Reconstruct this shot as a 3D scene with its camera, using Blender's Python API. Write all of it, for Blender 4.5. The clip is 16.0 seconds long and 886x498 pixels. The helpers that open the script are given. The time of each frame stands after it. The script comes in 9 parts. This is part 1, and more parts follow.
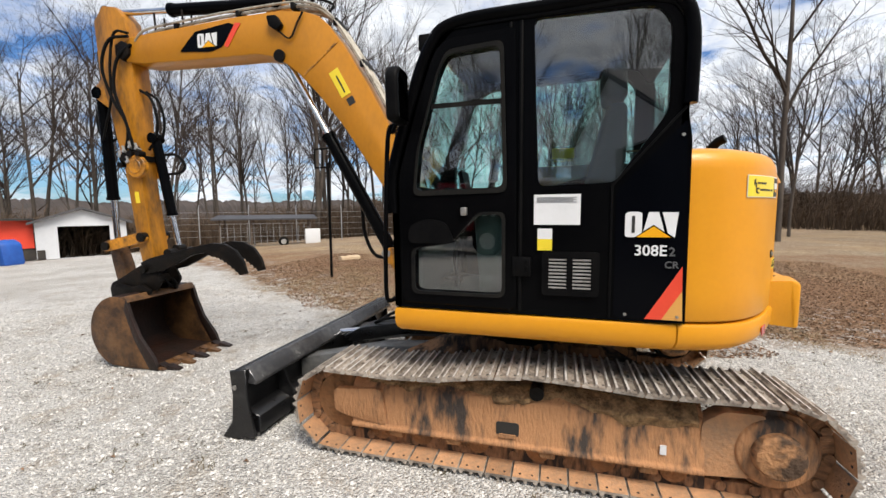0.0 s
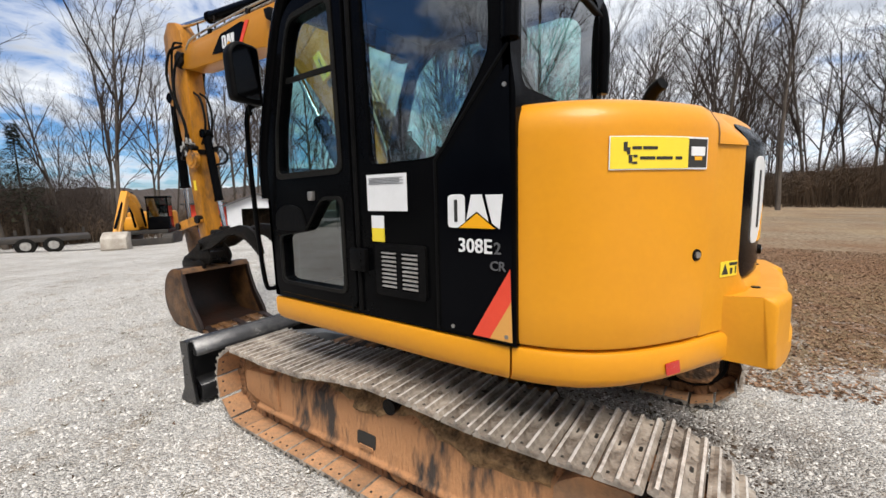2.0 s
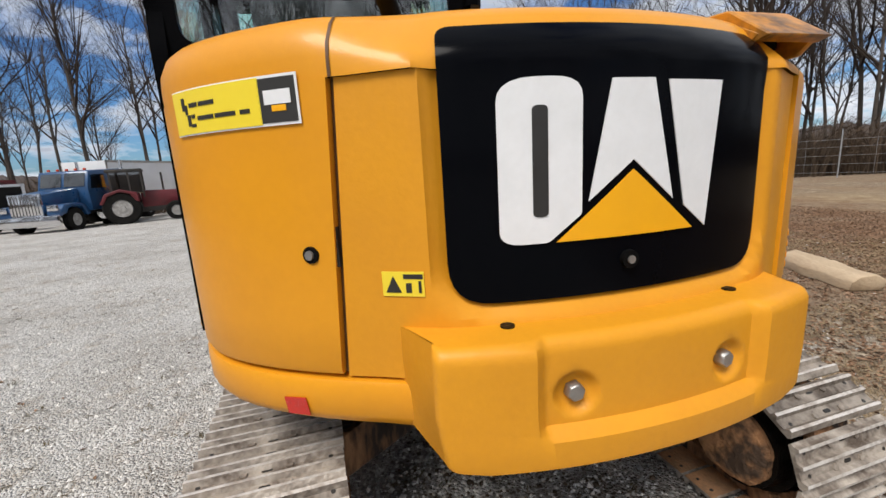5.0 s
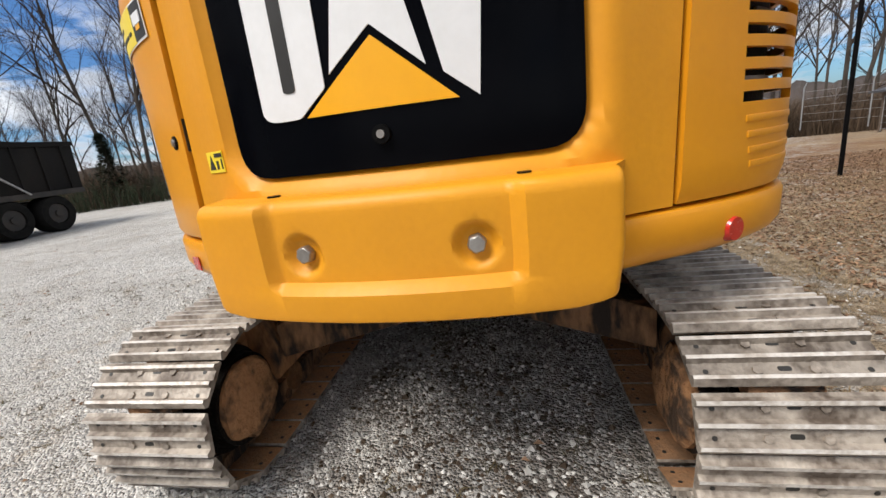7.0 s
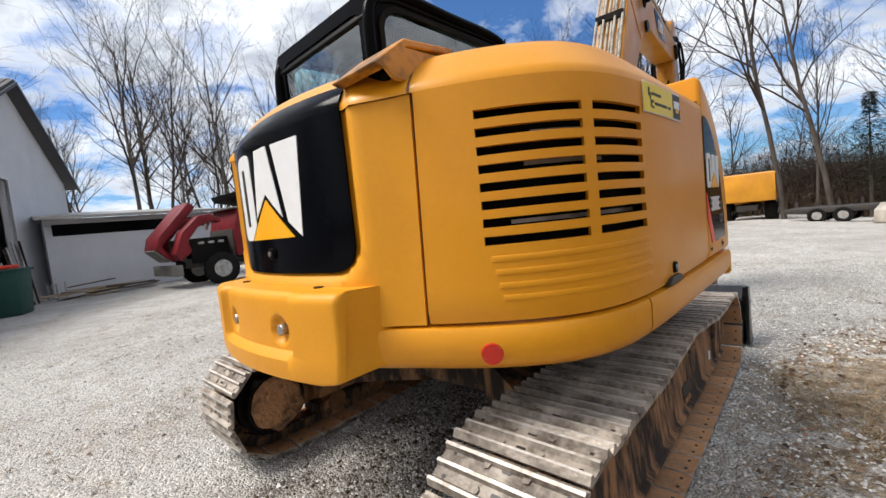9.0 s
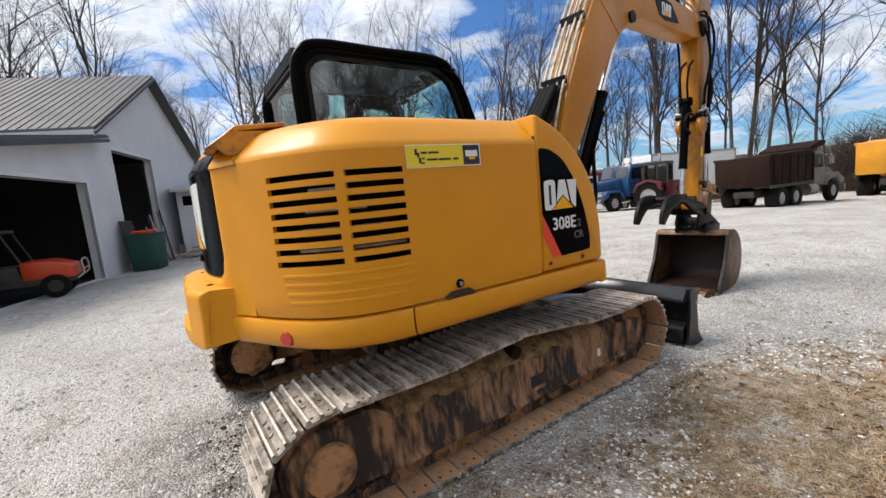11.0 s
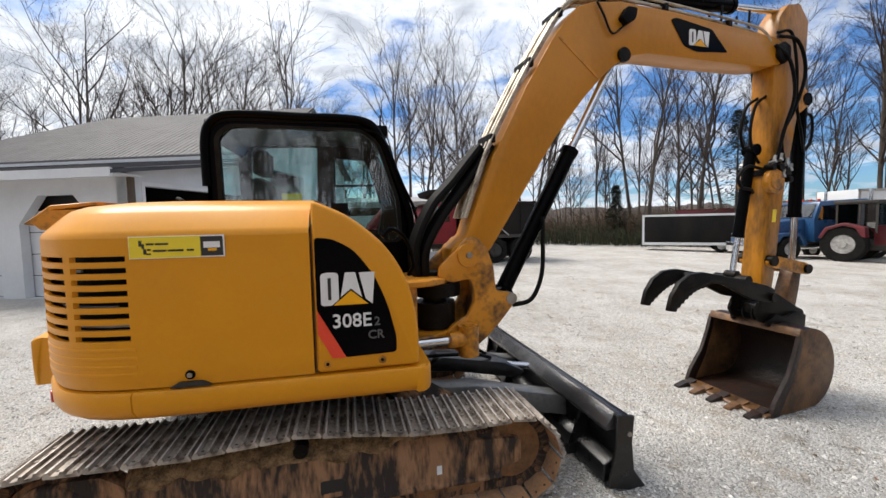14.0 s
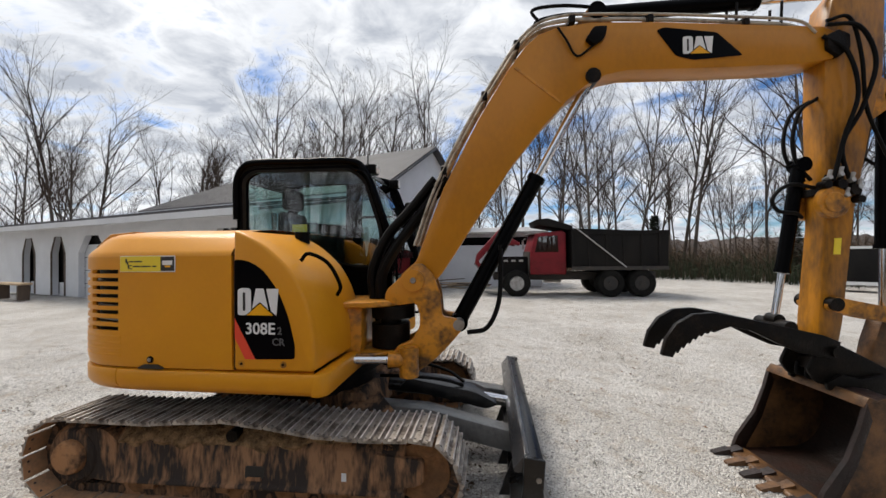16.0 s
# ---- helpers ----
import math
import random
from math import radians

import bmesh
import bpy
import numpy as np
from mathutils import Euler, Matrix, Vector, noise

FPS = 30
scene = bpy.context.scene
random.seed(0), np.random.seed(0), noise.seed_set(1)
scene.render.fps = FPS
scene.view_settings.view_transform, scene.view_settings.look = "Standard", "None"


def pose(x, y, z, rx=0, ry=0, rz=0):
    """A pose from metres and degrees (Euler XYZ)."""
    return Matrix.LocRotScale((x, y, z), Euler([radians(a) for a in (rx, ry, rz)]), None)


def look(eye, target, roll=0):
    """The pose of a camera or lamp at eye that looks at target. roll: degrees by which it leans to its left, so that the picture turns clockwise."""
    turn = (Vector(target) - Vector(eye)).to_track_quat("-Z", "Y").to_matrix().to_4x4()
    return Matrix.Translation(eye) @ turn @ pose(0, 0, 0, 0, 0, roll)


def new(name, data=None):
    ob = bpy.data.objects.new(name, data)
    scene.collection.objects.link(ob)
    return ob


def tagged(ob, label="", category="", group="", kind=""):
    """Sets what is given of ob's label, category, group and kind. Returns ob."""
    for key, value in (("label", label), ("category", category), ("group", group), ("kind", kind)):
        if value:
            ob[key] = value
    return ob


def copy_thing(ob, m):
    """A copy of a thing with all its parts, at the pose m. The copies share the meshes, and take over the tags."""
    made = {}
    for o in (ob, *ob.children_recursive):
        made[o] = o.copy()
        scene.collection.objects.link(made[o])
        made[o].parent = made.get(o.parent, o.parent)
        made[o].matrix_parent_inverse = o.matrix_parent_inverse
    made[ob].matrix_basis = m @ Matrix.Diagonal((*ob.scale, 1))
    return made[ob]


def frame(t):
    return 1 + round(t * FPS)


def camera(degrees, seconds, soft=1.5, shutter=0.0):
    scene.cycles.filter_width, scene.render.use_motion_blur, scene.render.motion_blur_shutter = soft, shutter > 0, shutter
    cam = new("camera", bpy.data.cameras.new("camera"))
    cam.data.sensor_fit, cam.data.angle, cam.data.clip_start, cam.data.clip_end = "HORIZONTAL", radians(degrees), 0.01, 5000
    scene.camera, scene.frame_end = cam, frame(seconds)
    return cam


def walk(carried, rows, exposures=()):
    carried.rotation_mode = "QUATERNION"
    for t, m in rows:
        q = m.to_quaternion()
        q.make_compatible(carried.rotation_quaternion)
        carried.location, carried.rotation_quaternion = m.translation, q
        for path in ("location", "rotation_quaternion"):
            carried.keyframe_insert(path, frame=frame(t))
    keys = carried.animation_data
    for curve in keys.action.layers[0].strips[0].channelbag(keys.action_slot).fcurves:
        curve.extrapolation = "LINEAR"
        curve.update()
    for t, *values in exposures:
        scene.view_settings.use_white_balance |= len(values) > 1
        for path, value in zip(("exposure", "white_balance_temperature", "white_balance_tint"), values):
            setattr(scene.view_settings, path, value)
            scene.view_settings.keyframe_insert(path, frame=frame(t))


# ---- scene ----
cam = camera(94.4, 16.0)
PATH = [
    (0, (-0.317, 3.377, 1.514), (0.263, 1.472, 1.327), -0.5),
    (0.5, (-0.663, 3.2, 1.531), (0.093, 1.362, 1.313), -1.0),
    (1, (-0.944, 2.927, 1.507), (-0.018, 1.167, 1.302), -1.3),
    (1.5, (-1.237, 2.684, 1.498), (-0.179, 0.996, 1.317), -1.4),
    (2, (-1.509, 2.442, 1.503), (-0.323, 0.853, 1.236), -1.4),
    (2.5, (-1.691, 2.14, 1.461), (-0.359, 0.678, 1.161), -0.7),
    (3, (-1.878, 1.867, 1.457), (-0.398, 0.548, 1.188), -0.8),
    (3.2, (-1.964, 1.752, 1.465), (-0.434, 0.495, 1.187), -1.2),
    (5.3, (-2.385, 0.52, 1.451), (-0.471, 0.13, 1.024), -3.0),
    (5.5, (-2.393, 0.411, 1.385), (-0.471, 0.077, 0.941), -2.4),
    (6, (-2.466, 0.192, 1.291), (-0.529, -0.026, 0.841), -1.3),
    (6.5, (-2.559, -0.061, 1.255), (-0.622, 0.028, 0.765), -3.7),
    (7, (-2.514, -0.3, 1.175), (-0.622, 0.108, 0.672), -6.8),
    (7.5, (-2.451, -0.597, 1.158), (-0.63, 0.094, 0.704), -6.9),
    (8, (-2.433, -0.978, 1.185), (-0.725, 0.007, 0.852), -7.6),
    (8.5, (-2.338, -1.291, 1.19), (-0.761, -0.081, 0.967), -7.4),
    (8.7, (-2.304, -1.408, 1.223), (-0.787, -0.118, 1.047), -6.8),
    (10.8, (-1.753, -2.649, 1.393), (-0.662, -0.984, 1.195), -6.0),
    (11, (-1.653, -2.739, 1.428), (-0.588, -1.065, 1.174), -5.5),
    (11.5, (-1.375, -2.883, 1.469), (-0.364, -1.19, 1.139), -4.2),
    (12, (-1.075, -2.964, 1.557), (-0.114, -1.235, 1.268), -2.0),
    (12.5, (-0.778, -3.085, 1.601), (0.043, -1.281, 1.333), -2.4),
    (13, (-0.451, -3.111, 1.638), (0.203, -1.246, 1.332), -3.4),
    (13.5, (-0.112, -3.156, 1.691), (0.441, -1.244, 1.492), -2.1),
    (14, (0.225, -3.237, 1.7), (0.633, -1.283, 1.565), -1.3),
    (14.5, (0.547, -3.232, 1.672), (0.762, -1.245, 1.592), -1.2),
    (15, (0.861, -3.253, 1.668), (0.937, -1.256, 1.735), -0.2),
    (15.5, (1.27, -3.393, 1.668), (1.191, -1.397, 1.765), 0.4),
    (16, (1.623, -3.462, 1.657), (1.35, -1.481, 1.679), -0.6),
]
walk(cam, [(t, look(eye, target, roll)) for t, eye, target, roll in PATH],
     [(0, 0.17, 6130, 10), (1, 0.15, 6080, 10), (3, -0.02, 6060, 10), (5.5, -0.18, 5950, 10), (6.5, -0.08, 6000, 10), (8, 0.18, 6060, 10),
      (11, 0.22, 6000, 10), (12.5, 0.32, 5980, 10), (14, 0.24, 6080, 10), (15, 0.04, 6080, 10), (16, -0.06, 6150, 10)])

# ---------------------------------------------------------------- sky and sun
SUN_AZ, SUN_EL = radians(138), radians(56)      # from +X towards +Y; hazy sun behind thin cloud
sun_dir = Vector((math.cos(SUN_EL) * math.cos(SUN_AZ), math.cos(SUN_EL) * math.sin(SUN_AZ), math.sin(SUN_EL)))
sun = new("sun", bpy.data.lights.new("sun", "SUN"))
sun.matrix_world = look(sun_dir * 60, (0, 0, 0))
sun.data.energy, sun.data.angle, sun.data.color = 4.0, radians(28), (1.0, 0.90, 0.77)


def build_world():
    w = bpy.data.worlds.new("winter_sky")
    scene.world = w
    w.use_nodes = True
    nt = w.node_tree
    nt.nodes.clear()
    n, l = nt.nodes.new, nt.links.new
    out, bg = n("ShaderNodeOutputWorld"), n("ShaderNodeBackground")
    sky = n("ShaderNodeTexSky")
    sky.sky_type, sky.sun_disc = "NISHITA", False
    sky.sun_elevation, sky.sun_rotation = SUN_EL, radians(90) - SUN_AZ
    sky.air_density, sky.dust_density, sky.ozone_density = 1.0, 0.6, 2.5
    tc, sep = n("ShaderNodeTexCoord"), n("ShaderNodeSeparateXYZ")
    l(tc.outputs["Generated"], sep.inputs[0])
    # the cloud sheet: the direction laid on a flat layer overhead
    lift = n("ShaderNodeMath")
    lift.operation, lift.inputs[1].default_value = "ADD", 0.22
    l(sep.outputs["Z"], lift.inputs[0])
    flat = n("ShaderNodeVectorMath")
    flat.operation = "DIVIDE"
    l(tc.outputs["Generated"], flat.inputs[0])
    comb = n("ShaderNodeCombineXYZ")
    for k in range(3):
        l(lift.outputs[0], comb.inputs[k])
    l(comb.outputs[0], flat.inputs[1])
    big, small = n("ShaderNodeTexNoise"), n("ShaderNodeTexNoise")
    big.inputs["Scale"].default_value, big.inputs["Detail"].default_value = 1.3, 3.0
    small.inputs["Scale"].default_value, small.inputs["Detail"].default_value = 4.5, 7.0
    small.inputs["Roughness"].default_value, small.inputs["Distortion"].default_value = 0.58, 0.35
    l(flat.outputs[0], big.inputs["Vector"])
    l(flat.outputs[0], small.inputs["Vector"])
    mixn = n("ShaderNodeMix")
    mixn.data_type, mixn.inputs["Factor"].default_value = "FLOAT", 0.5
    l(big.outputs["Fac"], mixn.inputs["A"])
    l(small.outputs["Fac"], mixn.inputs["B"])
    def drift(noise_out, k):
        """The cover thins steadily towards the east."""
        dot, node = n("ShaderNodeVectorMath"), n("ShaderNodeMath")
        dot.operation, dot.inputs[1].default_value = "DOT_PRODUCT", (0.9, 0.1, 0)
        l(tc.outputs["Generated"], dot.inputs[0])
        node.operation, node.inputs[1].default_value = "MULTIPLY_ADD", k
        l(dot.outputs["Value"], node.inputs[0])
        l(noise_out, node.inputs[2])
        return node.outputs[0]

    ramp = n("ShaderNodeValToRGB")
    ramp.color_ramp.elements[0].position, ramp.color_ramp.elements[0].color = 0.39, (0, 0, 0, 1)
    ramp.color_ramp.elements[1].position, ramp.color_ramp.elements[1].color = 0.505, (1, 1, 1, 1)
    l(drift(mixn.outputs["Result"], -0.075), ramp.inputs[0])
    shade = n("ShaderNodeValToRGB")
    shade.color_ramp.elements[0].position, shade.color_ramp.elements[0].color = 0.40, (11.0, 10.85, 10.6, 1)
    shade.color_ramp.elements[1].position, shade.color_ramp.elements[1].color = 0.66, (5.6, 5.8, 6.2, 1)
    l(drift(small.outputs["Fac"], 0.01), shade.inputs[0])
    mixc = n("ShaderNodeMix")
    mixc.data_type = "RGBA"
    l(ramp.outputs["Color"], mixc.inputs["Factor"])
    deep = n("ShaderNodeMix")
    deep.data_type, deep.blend_type, deep.inputs["Factor"].default_value = "RGBA", "MULTIPLY", 1.0
    deep.inputs["B"].default_value = (0.60, 0.84, 1.10, 1)
    l(sky.outputs["Color"], deep.inputs["A"])
    l(deep.outputs["Result"], mixc.inputs["A"])
    l(shade.outputs["Color"], mixc.inputs["B"])
    l(mixc.outputs["Result"], bg.inputs["Color"])
    bg.inputs["Strength"].default_value = 0.100
    l(bg.outputs[0], out.inputs[0])


build_world()

# ---------------------------------------------------------------- materials
def material(name, base, rough=0.5, metal=0.0, dark=None, scale=6.0, amount=0.5, fine=60.0, bump=0.0, bump_scale=80.0,
             coat=0.0, spec=0.5, island=0.0, rough_var=0.1, stretch=(1, 1, 1), ramp=(0.35, 0.68)):
    """A surface whose colour goes between base and dark by two sizes of noise, with its own grain."""
    m = bpy.data.materials.new(name)
    m.use_nodes = True
    nt = m.node_tree
    n, l = nt.nodes.new, nt.links.new
    b = nt.nodes["Principled BSDF"]
    tc, mp = n("ShaderNodeTexCoord"), n("ShaderNodeMapping")
    mp.inputs["Scale"].default_value = stretch
    l(tc.outputs["Object"], mp.inputs[0])
    a, f = n("ShaderNodeTexNoise"), n("ShaderNodeTexNoise")
    a.inputs["Scale"].default_value, a.inputs["Detail"].default_value = scale, 5
    f.inputs["Scale"].default_value, f.inputs["Detail"].default_value = fine, 3
    l(mp.outputs[0], a.inputs["Vector"])
    l(mp.outputs[0], f.inputs["Vector"])
    mx = n("ShaderNodeMix")
    mx.data_type, mx.inputs["Factor"].default_value = "FLOAT", 0.3
    l(a.outputs["Fac"], mx.inputs["A"])
    l(f.outputs["Fac"], mx.inputs["B"])
    r = n("ShaderNodeMapRange")
    r.inputs["From Min"].default_value, r.inputs["From Max"].default_value = ramp
    r.inputs["To Max"].default_value = amount
    l(mx.outputs["Result"], r.inputs["Value"])
    c = n("ShaderNodeMix")
    c.data_type = "RGBA"
    c.inputs["A"].default_value = (*base, 1)
    c.inputs["B"].default_value = (*(dark or [v * 0.6 for v in base]), 1)
    l(r.outputs["Result"], c.inputs["Factor"])
    col = c.outputs["Result"]
    if island:
        info, hsv, mr = n("ShaderNodeNewGeometry"), n("ShaderNodeHueSaturation"), n("ShaderNodeMapRange")
        oi, add, fr = n("ShaderNodeObjectInfo"), n("ShaderNodeMath"), n("ShaderNodeMath")
        l(info.outputs["Random Per Island"], add.inputs[0])
        l(oi.outputs["Random"], add.inputs[1])
        fr.operation = "FRACT"
        l(add.outputs[0], fr.inputs[0])
        mr.inputs["To Min"].default_value, mr.inputs["To Max"].default_value = 1 - island, 1 + island
        l(fr.outputs[0], mr.inputs["Value"])
        l(mr.outputs["Result"], hsv.inputs["Value"])
        l(col, hsv.inputs["Color"])
        col = hsv.outputs["Color"]
    l(col, b.inputs["Base Color"])
    rr = n("ShaderNodeMapRange")
    rr.inputs["To Min"].default_value, rr.inputs["To Max"].default_value = max(0.02, rough - rough_var), min(1, rough + rough_var)
    l(a.outputs["Fac"], rr.inputs["Value"])
    l(rr.outputs["Result"], b.inputs["Roughness"])
    b.inputs["Metallic"].default_value = metal
    b.inputs["Specular IOR Level"].default_value = spec
    b.inputs["Coat Weight"].default_value, b.inputs["Coat Roughness"].default_value = coat, 0.12
    if bump:
        bn, bp = n("ShaderNodeTexNoise"), n("ShaderNodeBump")
        bn.inputs["Scale"].default_value, bn.inputs["Detail"].default_value = bump_scale, 4
        l(mp.outputs[0], bn.inputs["Vector"])
        l(bn.outputs["Fac"], bp.inputs["Height"])
        bp.inputs["Strength"].default_value, bp.inputs["Distance"].default_value = bump, 0.02
        l(bp.outputs[0], b.inputs["Normal"])
    return m


def glass(name, tint, rough=0.02, clear=0.75):
    """A thin tinted pane: what lies behind shows through its tint, and it mirrors the sky by its angle."""
    m = bpy.data.materials.new(name)
    m.use_nodes = True
    nt = m.node_tree
    n, l = nt.nodes.new, nt.links.new
    nt.nodes.remove(nt.nodes["Principled BSDF"])
    tr, gl, mix, lw = n("ShaderNodeBsdfTransparent"), n("ShaderNodeBsdfGlossy"), n("ShaderNodeMixShader"), n("ShaderNodeLayerWeight")
    steep, lift = n("ShaderNodeMath"), n("ShaderNodeMath")
    tr.inputs["Color"].default_value = (*tint, 1)
    gl.inputs["Roughness"].default_value = rough
    steep.operation, steep.inputs[1].default_value = "POWER", 3.5
    lift.operation, lift.inputs[1].default_value, lift.inputs[2].default_value = "MULTIPLY_ADD", 0.68, 0.20
    l(lw.outputs["Facing"], steep.inputs[0])
    l(steep.outputs[0], lift.inputs[0])
    l(lift.outputs[0], mix.inputs[0])
    l(tr.outputs[0], mix.inputs[1])
    l(gl.outputs[0], mix.inputs[2])
    l(mix.outputs[0], nt.nodes["Material Output"].inputs[0])
    return m


YELLOW = material("yellow_paint", (0.71, 0.302, 0.008), 0.38, dark=(0.60, 0.245, 0.008), scale=3, amount=0.5, fine=40, coat=0.12, spec=0.3, bump=0.025, bump_scale=140)
YELLOW_OLD = material("worn_yellow_paint", (0.60, 0.245, 0.010), 0.42, dark=(0.060, 0.030, 0.013), scale=5, amount=0.92, fine=30, coat=0.15, bump=0.08, ramp=(0.43, 0.62))
# real grease and grime; both yellows also darkened for the arm's shaded side
YELLOW_ARM = material("greasy_shaded_yellow_paint", (0.44, 0.18, 0.010), 0.38, dark=(0.09, 0.045, 0.014), scale=3.2, amount=0.9, fine=22, coat=0.1, spec=0.3, bump=0.05, ramp=(0.42, 0.66), stretch=(1.6, 1.6, 0.55))
YELLOW_BOOM = material("grimy_shaded_yellow_paint", (0.51, 0.208, 0.010), 0.36, dark=(0.27, 0.115, 0.012), scale=2.6, amount=0.5, fine=30, coat=0.1, spec=0.3, bump=0.04, ramp=(0.46, 0.74), stretch=(1, 1, 0.6))
YELLOW_CAST = material("yellow_cast_weight", (0.70, 0.305, 0.010), 0.45, dark=(0.58, 0.242, 0.012), scale=4, amount=0.5, spec=0.3, bump=0.06, bump_scale=45)
BLACK = material("black_paint", (0.0015, 0.0016, 0.002), 0.20, dark=(0.004, 0.004, 0.0042), scale=4, amount=0.6, spec=0.04, rough_var=0.07, bump=0.012)
BLACK_GLOSS = material("black_gloss_panel", (0.0014, 0.0018, 0.003), 0.14, dark=(0.003, 0.003, 0.004), scale=2, amount=0.6, spec=0.05, rough_var=0.05)
BLACK_MATT = material("black_plastic", (0.0025, 0.0025, 0.0028), 0.5, dark=(0.008, 0.0075, 0.007), scale=9, amount=0.6, spec=0.07, bump=0.1)
BLACK_BLADE = material("black_worn_blade", (0.006, 0.006, 0.0065), 0.30, dark=(0.05, 0.047, 0.043), scale=7, amount=0.7, fine=25, bump=0.10, ramp=(0.52, 0.8), stretch=(1, 1, 2))
# scoured patches; base lightened to paint in sky glare on black
BLADE_GLARE = material("scoured_blade_steel_with_glare", (0.055, 0.055, 0.058), 0.24, 0.3, dark=(0.16, 0.155, 0.15), scale=5, amount=0.6, fine=30, bump=0.1, ramp=(0.46, 0.68))
# scuffs on a pale grey base that paints in the sky's sheen
ARM_SHEEN = material("scuffed_push_arm_with_sheen", (0.17, 0.168, 0.16), 0.35, 0.1, dark=(0.05, 0.05, 0.05), scale=6, amount=0.8, fine=30, bump=0.1, ramp=(0.46, 0.68))
RUBBER = material("rubber", (0.006, 0.006, 0.006), 0.75, dark=(0.026, 0.024, 0.02), scale=8, amount=0.6, spec=0.1, bump=0.2)
HOSE = material("rubber_hose", (0.003, 0.003, 0.003), 0.6, dark=(0.010, 0.009, 0.008), scale=20, amount=0.5, spec=0.12)
CHROME = material("chrome_rod", (0.75, 0.76, 0.78), 0.12, 1.0, dark=(0.6, 0.6, 0.62), rough_var=0.06)
STEEL = material("bare_steel", (0.42, 0.41, 0.39), 0.42, 0.8, dark=(0.2, 0.17, 0.14), scale=10, amount=0.7, bump=0.15)
STEEL_PIPE = material("grey_steel_pipe", (0.50, 0.49, 0.47), 0.4, 0.5, dark=(0.22, 0.2, 0.17), scale=14, amount=0.7)
PIPE_OLD = material("greasy_pale_pipe", (0.52, 0.47, 0.38), 0.4, 0.4, dark=(0.10, 0.075, 0.05), scale=9, amount=0.85, fine=40, ramp=(0.46, 0.66))
SHOE = material("track_shoe_steel", (0.42, 0.368, 0.308), 0.5, 0.1, dark=(0.075, 0.052, 0.036), scale=8, amount=0.9, fine=45, bump=0.4, bump_scale=50, island=0.25, ramp=(0.41, 0.62))
GROUSER = material("worn_grouser_steel", (0.66, 0.62, 0.57), 0.42, 0.2, dark=(0.34, 0.29, 0.24), scale=18, amount=0.9, bump=0.3, ramp=(0.44, 0.66))
MUD = material("dried_orange_mud", (0.44, 0.225, 0.105), 0.9, dark=(0.050, 0.045, 0.041), scale=3.0, amount=0.97, fine=17, bump=0.7, bump_scale=36, stretch=(2.0, 1, 0.6), ramp=(0.485, 0.62), spec=0.2)
MUD_HUB = material("orange_mud_on_hub", (0.43, 0.225, 0.105), 0.9, dark=(0.06, 0.045, 0.035), scale=7, amount=0.92, fine=26, bump=0.8, bump_scale=40, ramp=(0.46, 0.60), spec=0.15)
CRUST = material("crumbly_brown_mud", (0.33, 0.205, 0.10), 0.95, dark=(0.075, 0.050, 0.028), scale=16, amount=0.9, fine=70, bump=0.8, bump_scale=70, ramp=(0.4, 0.62), spec=0.15)
MUD_DARK = material("dark_crusted_mud", (0.34, 0.185, 0.095), 0.9, dark=(0.035, 0.03, 0.027), scale=5.0, amount=0.97, fine=24, bump=0.7, bump_scale=40, stretch=(1.8, 1, 0.45), ramp=(0.42, 0.56), spec=0.2)
CAB_PALE = material("pale_worn_bucket", (0.48, 0.44, 0.38), 0.6, dark=(0.22, 0.18, 0.14), scale=3, amount=0.8)
CAB_DUSTY = material("dusty_grey_truck_paint", (0.20, 0.19, 0.175), 0.6, dark=(0.08, 0.07, 0.06), scale=2, amount=0.8)
MUD_PAD = material("dry_mud_on_pads", (0.50, 0.27, 0.135), 0.92, dark=(0.25, 0.17, 0.11), scale=6, amount=0.85, fine=40, bump=0.4, bump_scale=60, island=0.2, ramp=(0.42, 0.64), spec=0.15)
MUD_DEEP = material("caked_mud", (0.34, 0.17, 0.075), 0.95, dark=(0.13, 0.08, 0.045), scale=7, amount=0.9, fine=30, bump=0.9, bump_scale=35, spec=0.15)
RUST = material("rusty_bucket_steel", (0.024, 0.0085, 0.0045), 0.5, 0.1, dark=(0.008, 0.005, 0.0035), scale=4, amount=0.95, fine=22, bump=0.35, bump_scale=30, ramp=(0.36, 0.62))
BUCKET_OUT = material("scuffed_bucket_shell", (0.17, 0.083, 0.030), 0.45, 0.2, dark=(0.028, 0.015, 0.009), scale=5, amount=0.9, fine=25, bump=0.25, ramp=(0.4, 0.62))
DARK_IRON = material("dark_greasy_iron", (0.006, 0.005, 0.0042), 0.40, 0.0, dark=(0.034, 0.022, 0.014), spec=0.12, scale=9, amount=0.7, bump=0.25, ramp=(0.5, 0.8))
WHITE_VINYL = material("white_vinyl", (0.80, 0.80, 0.80), 0.35, dark=(0.66, 0.66, 0.65), scale=12, amount=0.4)
YELLOW_VINYL = material("yellow_vinyl", (0.88, 0.42, 0.0), 0.35, dark=(0.80, 0.36, 0.0), scale=10, amount=0.4)
STICKER = material("yellow_sticker", (0.85, 0.66, 0.03), 0.35, dark=(0.78, 0.58, 0.03), scale=10, amount=0.4)
RED_VINYL = material("red_vinyl", (0.80, 0.07, 0.03), 0.4, dark=(0.66, 0.05, 0.02), scale=10, amount=0.4)
TAN_VINYL = material("faded_orange_vinyl", (0.72, 0.36, 0.08), 0.45, dark=(0.62, 0.3, 0.07), scale=10, amount=0.4)
RED_LENS = material("red_reflector", (0.55, 0.02, 0.01), 0.25, dark=(0.32, 0.02, 0.01), scale=90, amount=0.6, coat=0.5)
